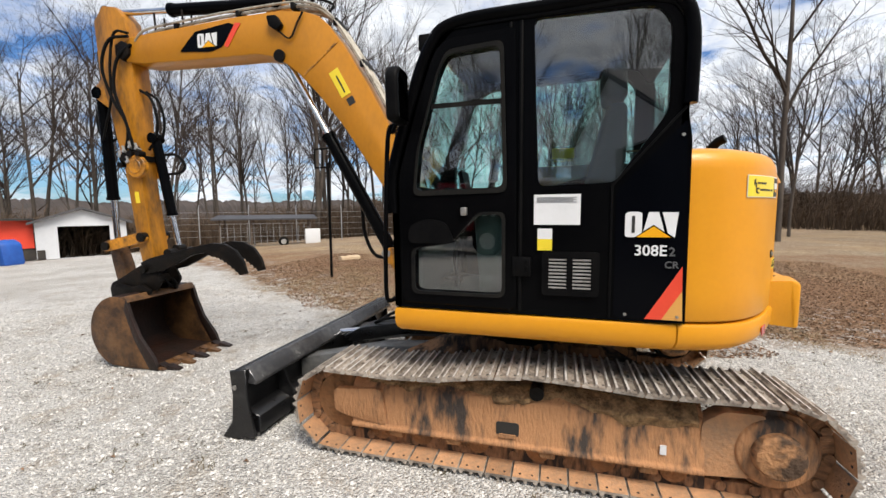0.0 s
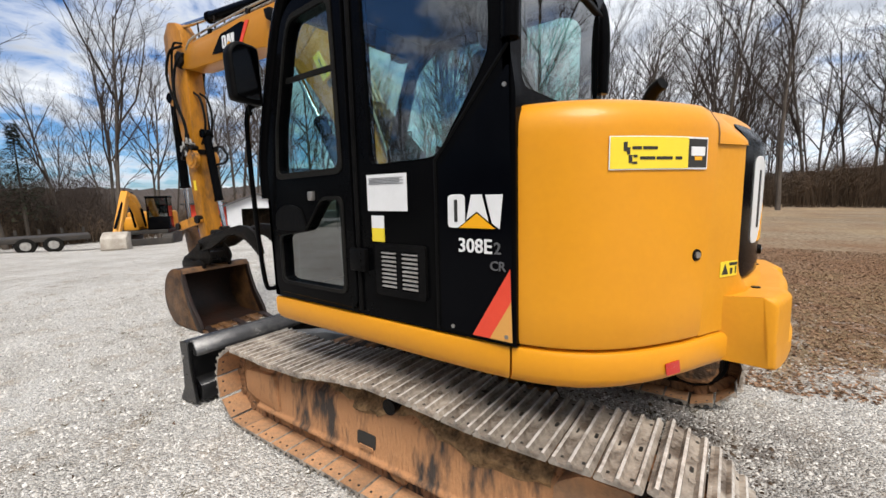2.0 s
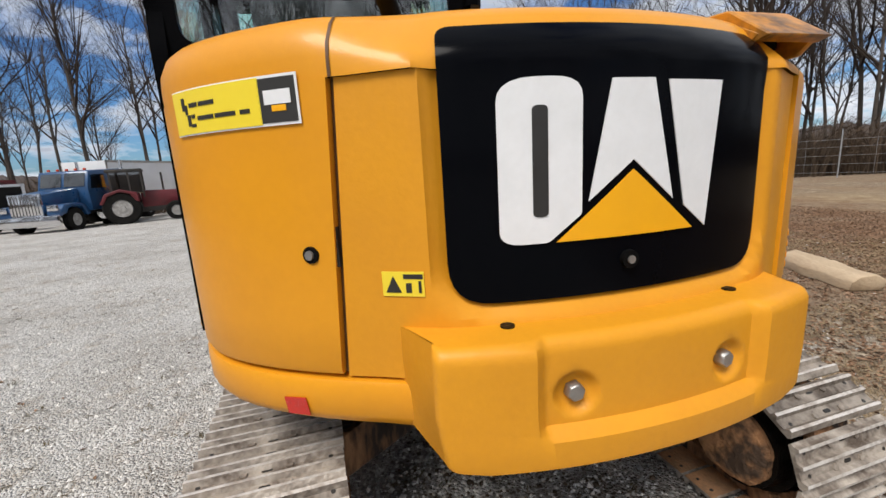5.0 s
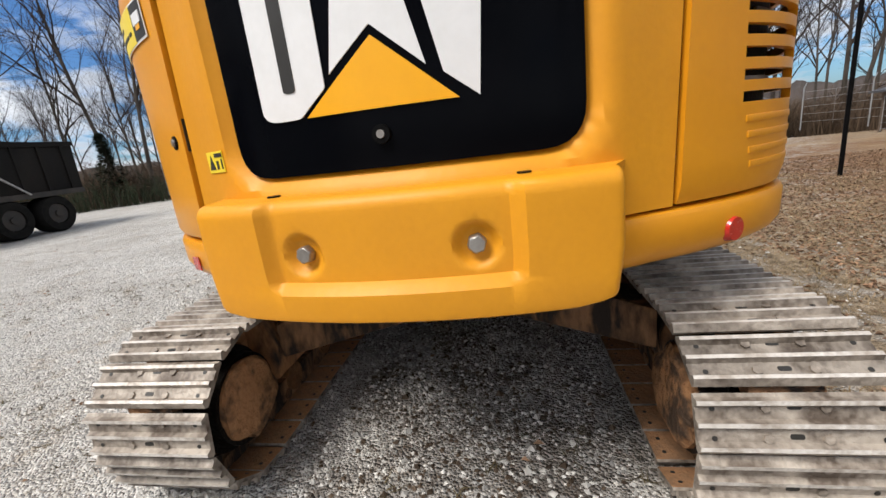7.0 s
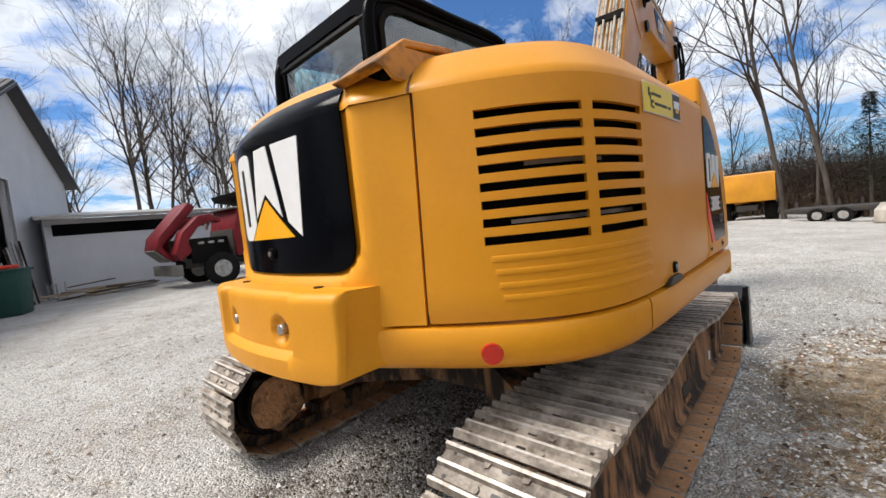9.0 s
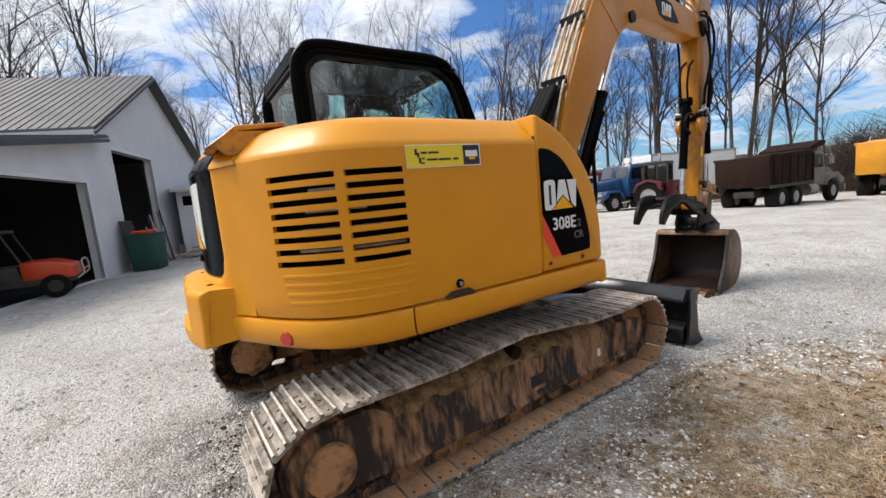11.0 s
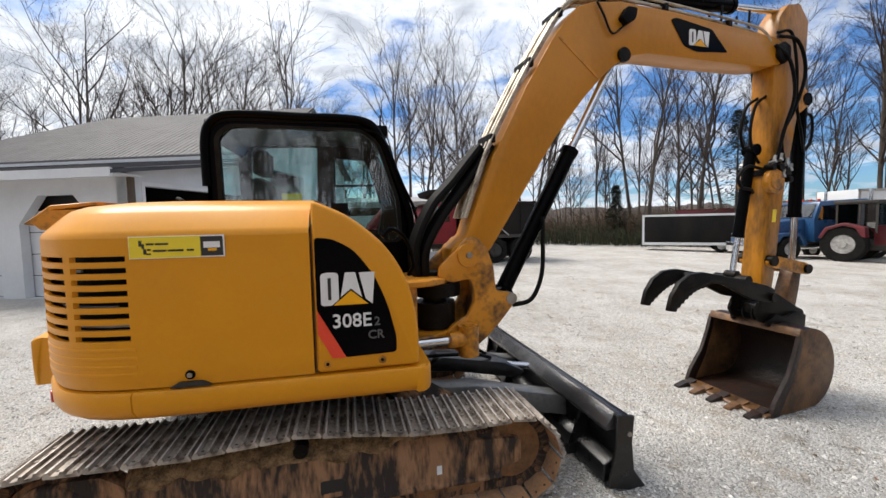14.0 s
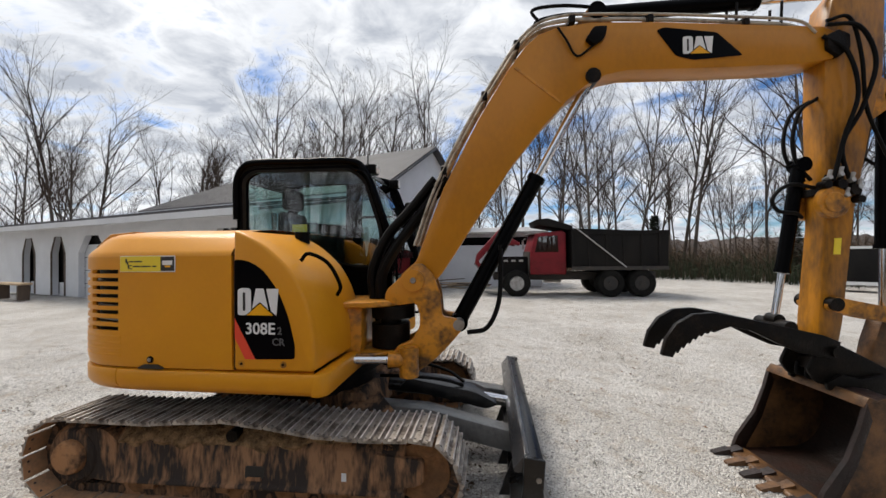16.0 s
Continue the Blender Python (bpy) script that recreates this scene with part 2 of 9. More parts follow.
GREY_VINYL = material("grey_vinyl", (0.10, 0.10, 0.105), 0.5, dark=(0.10, 0.1, 0.1), scale=10, amount=0.4)
SEAM = material("shaded_seam_paint", (0.12, 0.05, 0.008), 0.6, dark=(0.05, 0.022, 0.006), scale=12, amount=0.7)
INK = material("black_ink", (0.02, 0.018, 0.015), 0.5, dark=(0.03, 0.03, 0.03))
SEAT = material("grey_seat_cloth", (0.022, 0.023, 0.024), 0.85, dark=(0.012, 0.012, 0.013), scale=20, amount=0.6, bump=0.2, bump_scale=160)
CAB_IN = material("grey_cab_plastic", (0.055, 0.06, 0.058), 0.6, dark=(0.03, 0.032, 0.032), scale=8, amount=0.6, bump=0.1)
GLASS = glass("cab_glass", (0.66, 0.88, 0.85))
GLASS_CAB = glass("small_cab_glass", (0.45, 0.55, 0.56))
GLASS_FAR = glass("truck_glass", (0.20, 0.24, 0.25))
MIRROR = material("mirror_glass", (0.05, 0.052, 0.055), 0.10, 1.0, dark=(0.035, 0.035, 0.035), rough_var=0.01)
WHITE_WALL = material("white_block_wall", (0.66, 0.675, 0.70), 0.8, dark=(0.53, 0.54, 0.555), scale=1.2, amount=0.6, fine=8, bump=0.15, bump_scale=20)
ROOF = material("grey_metal_roof", (0.105, 0.102, 0.105), 0.55, 0.0, dark=(0.085, 0.083, 0.085), scale=1.5, amount=0.7, spec=0.12)
ROOF_TRIM = material("dark_roof_trim", (0.045, 0.045, 0.05), 0.5, dark=(0.08, 0.08, 0.085), scale=3, amount=0.5)
# near-black colour stands in for the lack of light inside rooms
ROOM_SHADE = material("interior_painted_shade", (0.018, 0.017, 0.016), 0.9, dark=(0.010, 0.010, 0.010), scale=2, amount=0.7)
WOOD_DARK = material("weathered_wood", (0.12, 0.085, 0.06), 0.85, dark=(0.05, 0.038, 0.03), scale=5, amount=0.8, stretch=(1, 1, 0.2), bump=0.2)
WOOD_PALE = material("sawn_pale_wood", (0.56, 0.43, 0.28), 0.85, dark=(0.32, 0.22, 0.13), scale=4, amount=0.8, stretch=(0.3, 1, 1), bump=0.3, bump_scale=30)
BARK = material("grey_bark", (0.125, 0.106, 0.090), 0.95, dark=(0.035, 0.029, 0.024), scale=2.0, amount=0.9, fine=12, stretch=(1, 1, 0.3), bump=0.4, bump_scale=12, spec=0.1)
TWIG = material("bare_twigs", (0.065, 0.050, 0.041), 0.95, dark=(0.038, 0.03, 0.025), scale=1.0, amount=0.8, island=0.25, spec=0.1)
BRUSH = material("winter_brush", (0.10, 0.068, 0.045), 0.95, dark=(0.055, 0.045, 0.034), scale=0.3, amount=0.8, island=0.35, spec=0.1)
EVERGREEN = material("evergreen_needles", (0.030, 0.040, 0.020), 0.9, dark=(0.018, 0.022, 0.012), scale=1.0, amount=0.8, island=0.3, spec=0.2)
STONE = material("gravel_stone", (0.58, 0.56, 0.525), 0.85, dark=(0.36, 0.34, 0.315), scale=30, amount=0.7, island=0.52, spec=0.25)
WEED = material("dead_weeds", (0.13, 0.105, 0.055), 0.9, dark=(0.07, 0.055, 0.03), scale=5, amount=0.8, island=0.4, spec=0.15)
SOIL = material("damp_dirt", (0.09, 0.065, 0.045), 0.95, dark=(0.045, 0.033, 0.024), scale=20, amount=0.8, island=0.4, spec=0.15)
LEAF = material("fallen_oak_leaf", (0.31, 0.195, 0.12), 0.85, dark=(0.14, 0.085, 0.052), scale=6, amount=0.9, island=0.6, spec=0.2)
STRAW = material("dead_grass", (0.36, 0.265, 0.15), 0.9, dark=(0.16, 0.115, 0.065), scale=2, amount=0.9, island=0.35, spec=0.15)
TRUCK_BLUE = material("blue_truck_paint", (0.02, 0.075, 0.19), 0.3, dark=(0.012, 0.04, 0.1), scale=2, amount=0.6, coat=0.4)
TRUCK_RED = material("dull_red_truck_paint", (0.20, 0.011, 0.017), 0.5, dark=(0.08, 0.008, 0.011), scale=2, amount=0.8, fine=20, spec=0.25)
TRACTOR_RED = material("dark_red_tractor_paint", (0.14, 0.014, 0.02), 0.45, dark=(0.05, 0.012, 0.012), scale=2, amount=0.7)
RUST_BED = material("rusty_brown_bed", (0.030, 0.015, 0.011), 0.8, dark=(0.010, 0.007, 0.006), scale=1.5, amount=0.9, bump=0.2, stretch=(1, 1, 0.5), spec=0.1)
BED_BLACK = material("black_dump_bed", (0.006, 0.006, 0.0065), 0.75, dark=(0.022, 0.019, 0.016), scale=1.5, amount=0.8, bump=0.1, stretch=(1, 1, 0.4), spec=0.15)
FRAME_BLACK = material("truck_chassis", (0.02, 0.019, 0.018), 0.7, dark=(0.07, 0.055, 0.042), scale=4, amount=0.7)
TRUCK_YELLOW = material("orange_yellow_truck_paint", (0.74, 0.33, 0.012), 0.45, dark=(0.5, 0.2, 0.02), scale=1.5, amount=0.8)
TRUCK_WHITE = material("white_trailer_skin", (0.72, 0.73, 0.74), 0.5, dark=(0.55, 0.55, 0.55), scale=1.0, amount=0.6)
ORANGE = material("orange_utility_paint", (0.62, 0.065, 0.012), 0.3, dark=(0.4, 0.04, 0.012), scale=3, amount=0.5)
RED_PANEL = material("red_shed_panel", (0.75, 0.06, 0.025), 0.6, dark=(0.6, 0.05, 0.02), scale=2, amount=0.5)
GREEN_BIN = material("green_bin_plastic", (0.012, 0.07, 0.05), 0.5, dark=(0.01, 0.045, 0.035), scale=4, amount=0.6)
BLUE_TARP = material("blue_tarp", (0.02, 0.10, 0.42), 0.5, dark=(0.015, 0.06, 0.28), scale=5, amount=0.6)
RIM = material("dusty_wheel_rim", (0.46, 0.45, 0.43), 0.55, 0.2, dark=(0.14, 0.12, 0.10), scale=8, amount=0.7)
HILL = material("far_wooded_hill", (0.085, 0.068, 0.058), 0.95, dark=(0.045, 0.038, 0.034), scale=0.05, amount=0.8, fine=0.5, spec=0.1)
WIRE = material("galvanised_wire", (0.42, 0.43, 0.44), 0.5, 0.6, dark=(0.3, 0.3, 0.3))


# ---------------------------------------------------------------- mesh tools
def depth_of(ob):
    d = 0
    while ob.parent:
        ob, d = ob.parent, d + 1
    return d


def holder(ob):
    """Parts go two levels deep at most."""
    while ob and depth_of(ob) > 1:
        ob = ob.parent
    return ob


def part(name, bm, mat, parent=None, label="", smooth=True, category="", kind="", group=""):
    """Links a bmesh as one mesh object under its thing."""
    bmesh.ops.recalc_face_normals(bm, faces=bm.faces[:])
    me = bpy.data.meshes.new(name)
    bm.to_mesh(me)
    bm.free()
    me.materials.append(mat)
    if smooth:
        for p in me.polygons:
            p.use_smooth = True
        me.set_sharp_from_angle(angle=radians(38))
    ob = new(name, me)
    if parent:
        ob.parent = holder(parent)
    return tagged(ob, label, category, group, kind)


def share(name, mesh, m, parent, label=""):
    ob = new(name, mesh)
    ob.parent = holder(parent)
    ob.matrix_basis = m
    return tagged(ob, label)


def empty(name, m, label, category, group="", kind=""):
    ob = new(name)
    ob.matrix_basis = m
    ob.empty_display_size = 0.2
    return tagged(ob, label, category, group, kind)


def box(bm, x0, x1, y0, y1, z0, z1):
    vs = [bm.verts.new((x, y, z)) for x in (x0, x1) for y in (y0, y1) for z in (z0, z1)]
    for f in ((0, 1, 3, 2), (4, 6, 7, 5), (0, 4, 5, 1), (2, 3, 7, 6), (0, 2, 6, 4), (1, 5, 7, 3)):
        bm.faces.new([vs[i] for i in f])
    return vs


def prism(bm, pts, a, b, axis="y"):
    """A polygon pushed through from a to b. pts lie in xz for axis y, xy for z, yz for x."""
    def at(p, d):
        return {"y": (p[0], d, p[1]), "z": (p[0], p[1], d), "x": (d, p[0], p[1])}[axis]
    lo, hi = [bm.verts.new(at(p, a)) for p in pts], [bm.verts.new(at(p, b)) for p in pts]
    bm.faces.new(lo)
    bm.faces.new(hi[::-1])
    n = len(pts)
    for i in range(n):
        bm.faces.new((lo[i], hi[i], hi[(i + 1) % n], lo[(i + 1) % n]))
    return lo + hi


def rod(bm, p0, p1, r0, r1=None, n=16, caps=True):
    p0, p1 = Vector(p0), Vector(p1)
    r1 = r0 if r1 is None else r1
    d = (p1 - p0).normalized()
    a = d.orthogonal().normalized()
    b = d.cross(a)
    rings = [[bm.verts.new(p + (a * math.cos(t) + b * math.sin(t)) * r) for t in (math.tau * k / n for k in range(n))] for p, r in ((p0, r0), (p1, r1))]
    for k in range(n):
        bm.faces.new((rings[0][k], rings[0][(k + 1) % n], rings[1][(k + 1) % n], rings[1][k]))
    if caps:
        bm.faces.new(rings[0][::-1])
        bm.faces.new(rings[1])


def spline(pts, steps=6):
    """Points along a smooth curve through pts."""
    P = [Vector(p) for p in pts]
    P = [P[0] * 2 - P[1]] + P + [P[-1] * 2 - P[-2]]
    out = []
    for i in range(1, len(P) - 2):
        for k in range(steps):
            t = k / steps
            a, b, c, d = P[i - 1], P[i], P[i + 1], P[i + 2]
            out.append(0.5 * (2 * b + (c - a) * t + (2 * a - 5 * b + 4 * c - d) * t * t + (3 * b - a - 3 * c + d) * t ** 3))
    return out + [P[-2]]


def tube(bm, pts, r, n=8, r_end=None):
    """A bent round bar through pts."""
    P = [Vector(p) for p in pts]
    a = None
    rings = []
    for i, p in enumerate(P):
        d = (P[min(i + 1, len(P) - 1)] - P[max(i - 1, 0)]).normalized()
        a = d.orthogonal().normalized() if a is None else (a - d * a.dot(d)).normalized()
        b = d.cross(a)
        rr = r if r_end is None else r + (r_end - r) * i / (len(P) - 1)
        rings.append([bm.verts.new(p + (a * math.cos(t) + b * math.sin(t)) * rr) for t in (math.tau * k / n for k in range(n))])
    for q, s in zip(rings, rings[1:]):
        for k in range(n):
            bm.faces.new((q[k], q[(k + 1) % n], s[(k + 1) % n], s[k]))
    bm.faces.new(rings[0][::-1])
    bm.faces.new(rings[-1])


def bevel(bm, off, seg=2, angle=25):
    bmesh.ops.remove_doubles(bm, verts=bm.verts[:], dist=1e-5)
    bmesh.ops.recalc_face_normals(bm, faces=bm.faces[:])
    es = [e for e in bm.edges if len(e.link_faces) == 2 and e.calc_face_angle(0) > radians(angle)]
    bmesh.ops.bevel(bm, geom=es, offset=off, segments=seg, affect="EDGES", profile=0.5, clamp_overlap=True)


def rounded(pts, r, n=4):
    """A closed polygon with its corners rounded off."""
    out, m = [], len(pts)
    for i in range(m):
        p, a, b = Vector(pts[i]), Vector(pts[i - 1]), Vector(pts[(i + 1) % m])
        rr = r[i] if isinstance(r, (list, tuple)) else r
        da, db = (a - p), (b - p)
        cut = min(rr, da.length * 0.45, db.length * 0.45)
        if cut < 1e-4:
            out.append(tuple(p))
            continue
        s, e = p + da.normalized() * cut, p + db.normalized() * cut
        for k in range(n + 1):
            t = k / n
            out.append(tuple(s * (1 - t) ** 2 + p * 2 * t * (1 - t) + e * t * t))
    return out


def plate(bm, outer, holes, to3d, depth):
    """A sheet with holes through it. to3d(u, v, d): the place of a point of the sheet at depth d."""
    flat = bmesh.new()
    for loop in [outer, *holes]:
        vs = [flat.verts.new((p[0], p[1], 0)) for p in loop]
        for i in range(len(vs)):
            flat.edges.new((vs[i], vs[(i + 1) % len(vs)]))
    bmesh.ops.triangle_fill(flat, use_beauty=True, use_dissolve=False, edges=flat.edges[:], normal=(0, 0, 1))
    flat.verts.index_update()
    tops, unders = {}, {}
    for v in flat.verts:
        tops[v.index] = bm.verts.new(to3d(v.co.x, v.co.y, 0))
        unders[v.index] = bm.verts.new(to3d(v.co.x, v.co.y, depth))
    for f in flat.faces:
        bm.faces.new([tops[v.index] for v in f.verts])
        bm.faces.new([unders[v.index] for v in reversed(f.verts)])
    for e in flat.edges:
        if len(e.link_faces) == 1:
            a, b = e.verts[0].index, e.verts[1].index
            bm.faces.new((tops[a], tops[b], unders[b], unders[a]))
    flat.free()


def film_on(bm, poly, to3d, depth, step=0.05):
    """A thin film of outline poly laid on a bent surface."""
    flat = bmesh.new()
    flat.faces.new([flat.verts.new((p[0], p[1], 0)) for p in poly])
    lo, hi = min(p[0] for p in poly), max(p[0] for p in poly)
    k = math.ceil(lo / step) * step
    while k < hi:
        bmesh.ops.bisect_plane(flat, geom=flat.verts[:] + flat.edges[:] + flat.faces[:], plane_co=(k, 0, 0), plane_no=(1, 0, 0))
        k += step
    flat.verts.index_update()
    tops = {v.index: bm.verts.new(to3d(v.co.x, v.co.y, 0)) for v in flat.verts}
    unders = {v.index: bm.verts.new(to3d(v.co.x, v.co.y, depth)) for v in flat.verts}
    for f in flat.faces:
        bm.faces.new([tops[v.index] for v in f.verts])
        bm.faces.new([unders[v.index] for v in reversed(f.verts)])
    for e in flat.edges:
        if len(e.link_faces) == 1:
            a, b = e.verts[0].index, e.verts[1].index
            bm.faces.new((tops[a], tops[b], unders[b], unders[a]))
    flat.free()


def rect(x0, x1, y0, y1):
    return [(x0, y0), (x1, y0), (x1, y1), (x0, y1)]


def letters(name, text, m, size, mat, parent, depth=0.002):
    """Lettering as a thin solid mesh, its lower left corner at m."""
    cu = bpy.data.curves.new(name, "FONT")
    cu.body, cu.size, cu.extrude, cu.resolution_u, cu.offset = text, size, depth, 3, 0.012 * size
    tmp = bpy.data.objects.new(name, cu)
    scene.collection.objects.link(tmp)
    me = bpy.data.meshes.new_from_object(tmp.evaluated_get(bpy.context.evaluated_depsgraph_get()))
    bpy.data.objects.remove(tmp)
    me.transform(m)
    me.materials.clear()
    me.materials.append(mat)
    ob = new(name, me)
    ob.parent = holder(parent)
    return ob


# ---------------------------------------------------------------- the excavator
exc = empty("excavator", pose(0, 0, 0), "yellow and black crawler excavator with mud-caked tracks on gravel", "excavator")


def tail_r(a):
    """The radius of the house's outline at a degrees from straight back, to the left positive."""
    s = max(abs(math.sin(radians(a))), 1e-3)
    half = 1.158 if a > 0 else 1.142
    t = min(max((24.5 - abs(a)) / 9, 0), 1)
    return (1.55 ** -16 + (half / s) ** -16) ** (-1 / 16) + 0.026 * t * t * (3 - 2 * t)


def skin(a, z, inset=0.0):
    r = tail_r(a) - inset
    return (-r * math.cos(radians(a)), r * math.sin(radians(a)), z)


def slant(a, z):
    """The covers' seams beside the counterweight run a little askew."""
    h, c = (z - 0.95) / 0.7, 27.0 if a > 0 else -26.7
    return a + (-1.6 * h if a > 0 else 1.2 - 0.9 * h) * max(0, 1 - abs(a - c) / 7)


CROWN = [(-0.0095, 1.655), (-0.006, 1.672), (0.010, 1.692), (0.085, 1.768), (0.115, 1.792), (0.17, 1.812), (0.32, 1.832), (0.45, 1.84)]

CROWN_CAB = [(-0.0095, 1.655), (-0.0095, 1.70), (-0.006, 1.735), (0.012, 1.772), (0.032, 1.789), (0.09, 1.807), (0.30, 1.832), (0.45, 1.84)]


def crown(a):
    """The shoulder's profile: a broad chamfer, but square on the cab side."""
    t = min(max((a - 19) / 8, 0), 1)
    return [(i + (j - i) * t, z + (w - z) * t) for (i, z), (j, w) in zip(CROWN, CROWN_CAB)]


def spread(a, b, step):
    n = max(1, round(abs(b - a) / step))
    return [a + (b - a) * k / n for k in range(n + 1)]


def grid_panel(bm, A, Z, skip, to3d, depth):
    top, under = {}, {}
    cells = [(i, j) for i in range(len(A) - 1) for j in range(len(Z) - 1) if not skip((A[i] + A[i + 1]) / 2, (Z[j] + Z[j + 1]) / 2)]
    have = set(cells)

    def v(d, i, j, dep):
        if (i, j) not in d:
            d[i, j] = bm.verts.new(to3d(A[i], Z[j], dep))
        return d[i, j]
    for i, j in cells:
        c = [(i, j), (i + 1, j), (i + 1, j + 1), (i, j + 1)]
        bm.faces.new([v(top, *p, 0) for p in c])
        bm.faces.new([v(under, *p, depth) for p in reversed(c)])
        for (p, q), nb in zip(zip(c, c[1:] + c[:1]), ((i, j - 1), (i + 1, j), (i, j + 1), (i - 1, j))):
            if nb not in have:
                bm.faces.new((v(top, *p, 0), v(top, *q, 0), v(under, *q, depth), v(under, *p, depth)))


# skirt along the foot of the house, in three lengths with a seam between
def skirt(a0, a1, name):
    bm = bmesh.new()
    prof = [(0.10, 0.800), (0.03, 0.803), (0.004, 0.822), (-0.012, 0.85), (-0.014, 0.925), (-0.006, 0.940), (0.02, 0.946), (0.10, 0.946)]
    rings = [[bm.verts.new(skin(a, z, i)) for i, z in prof] for a in spread(a0, a1, 3)]
    for p, q in zip(rings, rings[1:]):
        for k in range(len(prof)):
            bm.faces.new((p[k], q[k], q[(k + 1) % len(prof)], p[(k + 1) % len(prof)]))
    bm.faces.new(rings[0])
    bm.faces.new(rings[-1][::-1])
    return part(name, bm, YELLOW, exc)


skirt(-114.5, -54.4, "skirt")
skirt(-54.1, 53.6, "skirt")
skirt(53.9, 119.5, "skirt")

bm = bmesh.new()       # the skirt's turn round the front corner
prism(bm, rounded([(0.50, -1.154), (0.555, -1.152), (0.595, -1.09), (0.575, -0.42), (0.50, -0.42)], [0, 0.06, 0.07, 0, 0], 5), 0.803, 0.943, "z")
bevel(bm, 0.018, 2, 50)
part("skirt_corner", bm, YELLOW, exc)

# deck below the house and the slewing ring
bm = bmesh.new()
prism(bm, [skin(a, 0, 0.09)[:2] for a in spread(-113, 118, 4)], 0.81, 0.90, "z")
part("deck", bm, BLACK_MATT, exc)
bm = bmesh.new()
rod(bm, (0, 0, 0.56), (0, 0, 0.82), 0.52, n=40)
rod(bm, (0, 0, 0.70), (0, 0, 0.76), 0.58, n=40)
part("slewing_ring", bm, DARK_IRON, exc, "greasy dark slewing ring")

# engine cover on the one side, with its slotted grille
SLOT_Z = [1.575 - 0.0522 * k for k in range(8)]


def in_slot(a, z):
    return any(lo < a < hi for lo, hi in ((-44.6, -33.0), (-54.8, -46.0))) and any(s - 0.0255 < z < s for s in SLOT_Z)


bm = bmesh.new()
A = sorted(spread(-89.75, -54.8, 3) + spread(-54.8, -46.0, 1.5)[1:] + [-44.6] + spread(-44.6, -33.0, 1.5)[1:] + spread(-33.0, -26.9, 1.5)[1:])
Z = sorted([0.955, 1.0, 1.06, 1.12] + [s for s in SLOT_Z] + [s - 0.0255 for s in SLOT_Z] + [1.62, 1.656])
grid_panel(bm, A, Z, in_slot, lambda a, z, d: skin(slant(a, z), z, d - 0.010 + (0.012 if z < 0.96 else 0)), 0.022)
panel = part("engine_cover", bm, YELLOW, exc, "yellow engine cover with a slotted grille")
for k, z in enumerate((1.145, 1.105, 1.065, 1.028)):
    bm = bmesh.new()
    film_on(bm, rounded(rect(-55.5, -33.5 - k * 0.3, z - 0.011, z + 0.007), 0.5, 2), lambda a, zz, d: skin(a, zz, d - 0.0130), 0.007, 1.5)
    bevel(bm, 0.0028, 2)
    part("pressed_rib", bm, YELLOW, panel)
bm = bmesh.new()
grid_panel(bm, spread(-66, -28, 2), [1.12, 1.3, 1.45, 1.63], lambda a, z: False, lambda a, z, d: skin(a, z, 0.055 + d), 0.02)
part("radiator_core", bm, BLACK_MATT, exc, "dark radiator behind the grille")
for k, z in enumerate((1.24, 1.33, 1.41, 1.50)):
    bm = bmesh.new()
    film_on(bm, rect(-54 + 3 * k, -36 - k, z, z + 0.012), lambda a, zz, d: skin(a, zz, 0.045 + d), 0.009, 2)
    part("radiator_fin_bar", bm, STEEL, exc)

# side door on the cab side
bm = bmesh.new()
grid_panel(bm, spread(27.2, 53.2, 1.6), [0.958, 0.975, 1.1, 1.25, 1.4, 1.55, 1.63, 1.656], lambda a, z: False,
           lambda a, z, d: skin(slant(a, z), z, d - 0.012 + (0.008 if z < 0.97 else 0)), 0.03)
door = part("service_door", bm, YELLOW, exc, "smooth yellow service door with a round lock")

# counterweight with the sunk badge field
W = spread(-26.4, 26.7, 1.05)
ZW = spread(0.952, 1.655, 0.03)


def field(a, z):
    """How far inside the sunk field a point lies: 0 outside, 1 well inside."""
    y, lift = 1.545 * math.sin(radians(a)), z - 1.125
    dx, dz = 0.458 - abs(y), lift
    r = 0.11
    if dx < r and dz < r:
        d = r - math.hypot(r - dx, r - dz)
    else:
        d = min(dx, dz)
    t = min(max((d + 0.035) / 0.045, 0), 1)
    return t * t * (3 - 2 * t)


bm = bmesh.new()
grid_panel(bm, W, ZW, lambda a, z: False, lambda a, z, d: skin(slant(a, z), z, 0.045 * field(a, z) + d), 0.10)
part("counterweight", bm, YELLOW_CAST, exc, "smooth cast yellow counterweight")

# crowned hood over the engine and the counterweight
bm = bmesh.new()
AC = spread(-89.75, 53.4, 1.5)
rings = []
for k in range(len(CROWN)):
    ring = []
    for a in AC:
        i, z = crown(a)[k]
        sunk = 0.04 * field(a, 1.5) * (1 - (z - 1.655) / 0.2) if z < 1.76 else 0
        ring.append(bm.verts.new(skin(a, z, i + sunk)))
    rings.append(ring)
inner = []
for a in AC:
    x, y, _ = skin(a, 0, 0.45)
    inner.append(bm.verts.new((min(max(x, -0.87), 0.0), 0.11, 1.84) if a <= 8 else (-0.87, min(max(y, 0.11), 1.0), 1.84)))
rings.append(inner)
for p, q in zip(rings, rings[1:]):
    for k in range(len(AC) - 1):
        bm.faces.new((p[k], p[k + 1], q[k + 1], q[k]))
bmesh.ops.remove_doubles(bm, verts=bm.verts[:], dist=1e-4)
bmesh.ops.dissolve_degenerate(bm, dist=1e-5, edges=bm.edges[:])
part("hood", bm, YELLOW, exc, "crowned yellow engine hood")

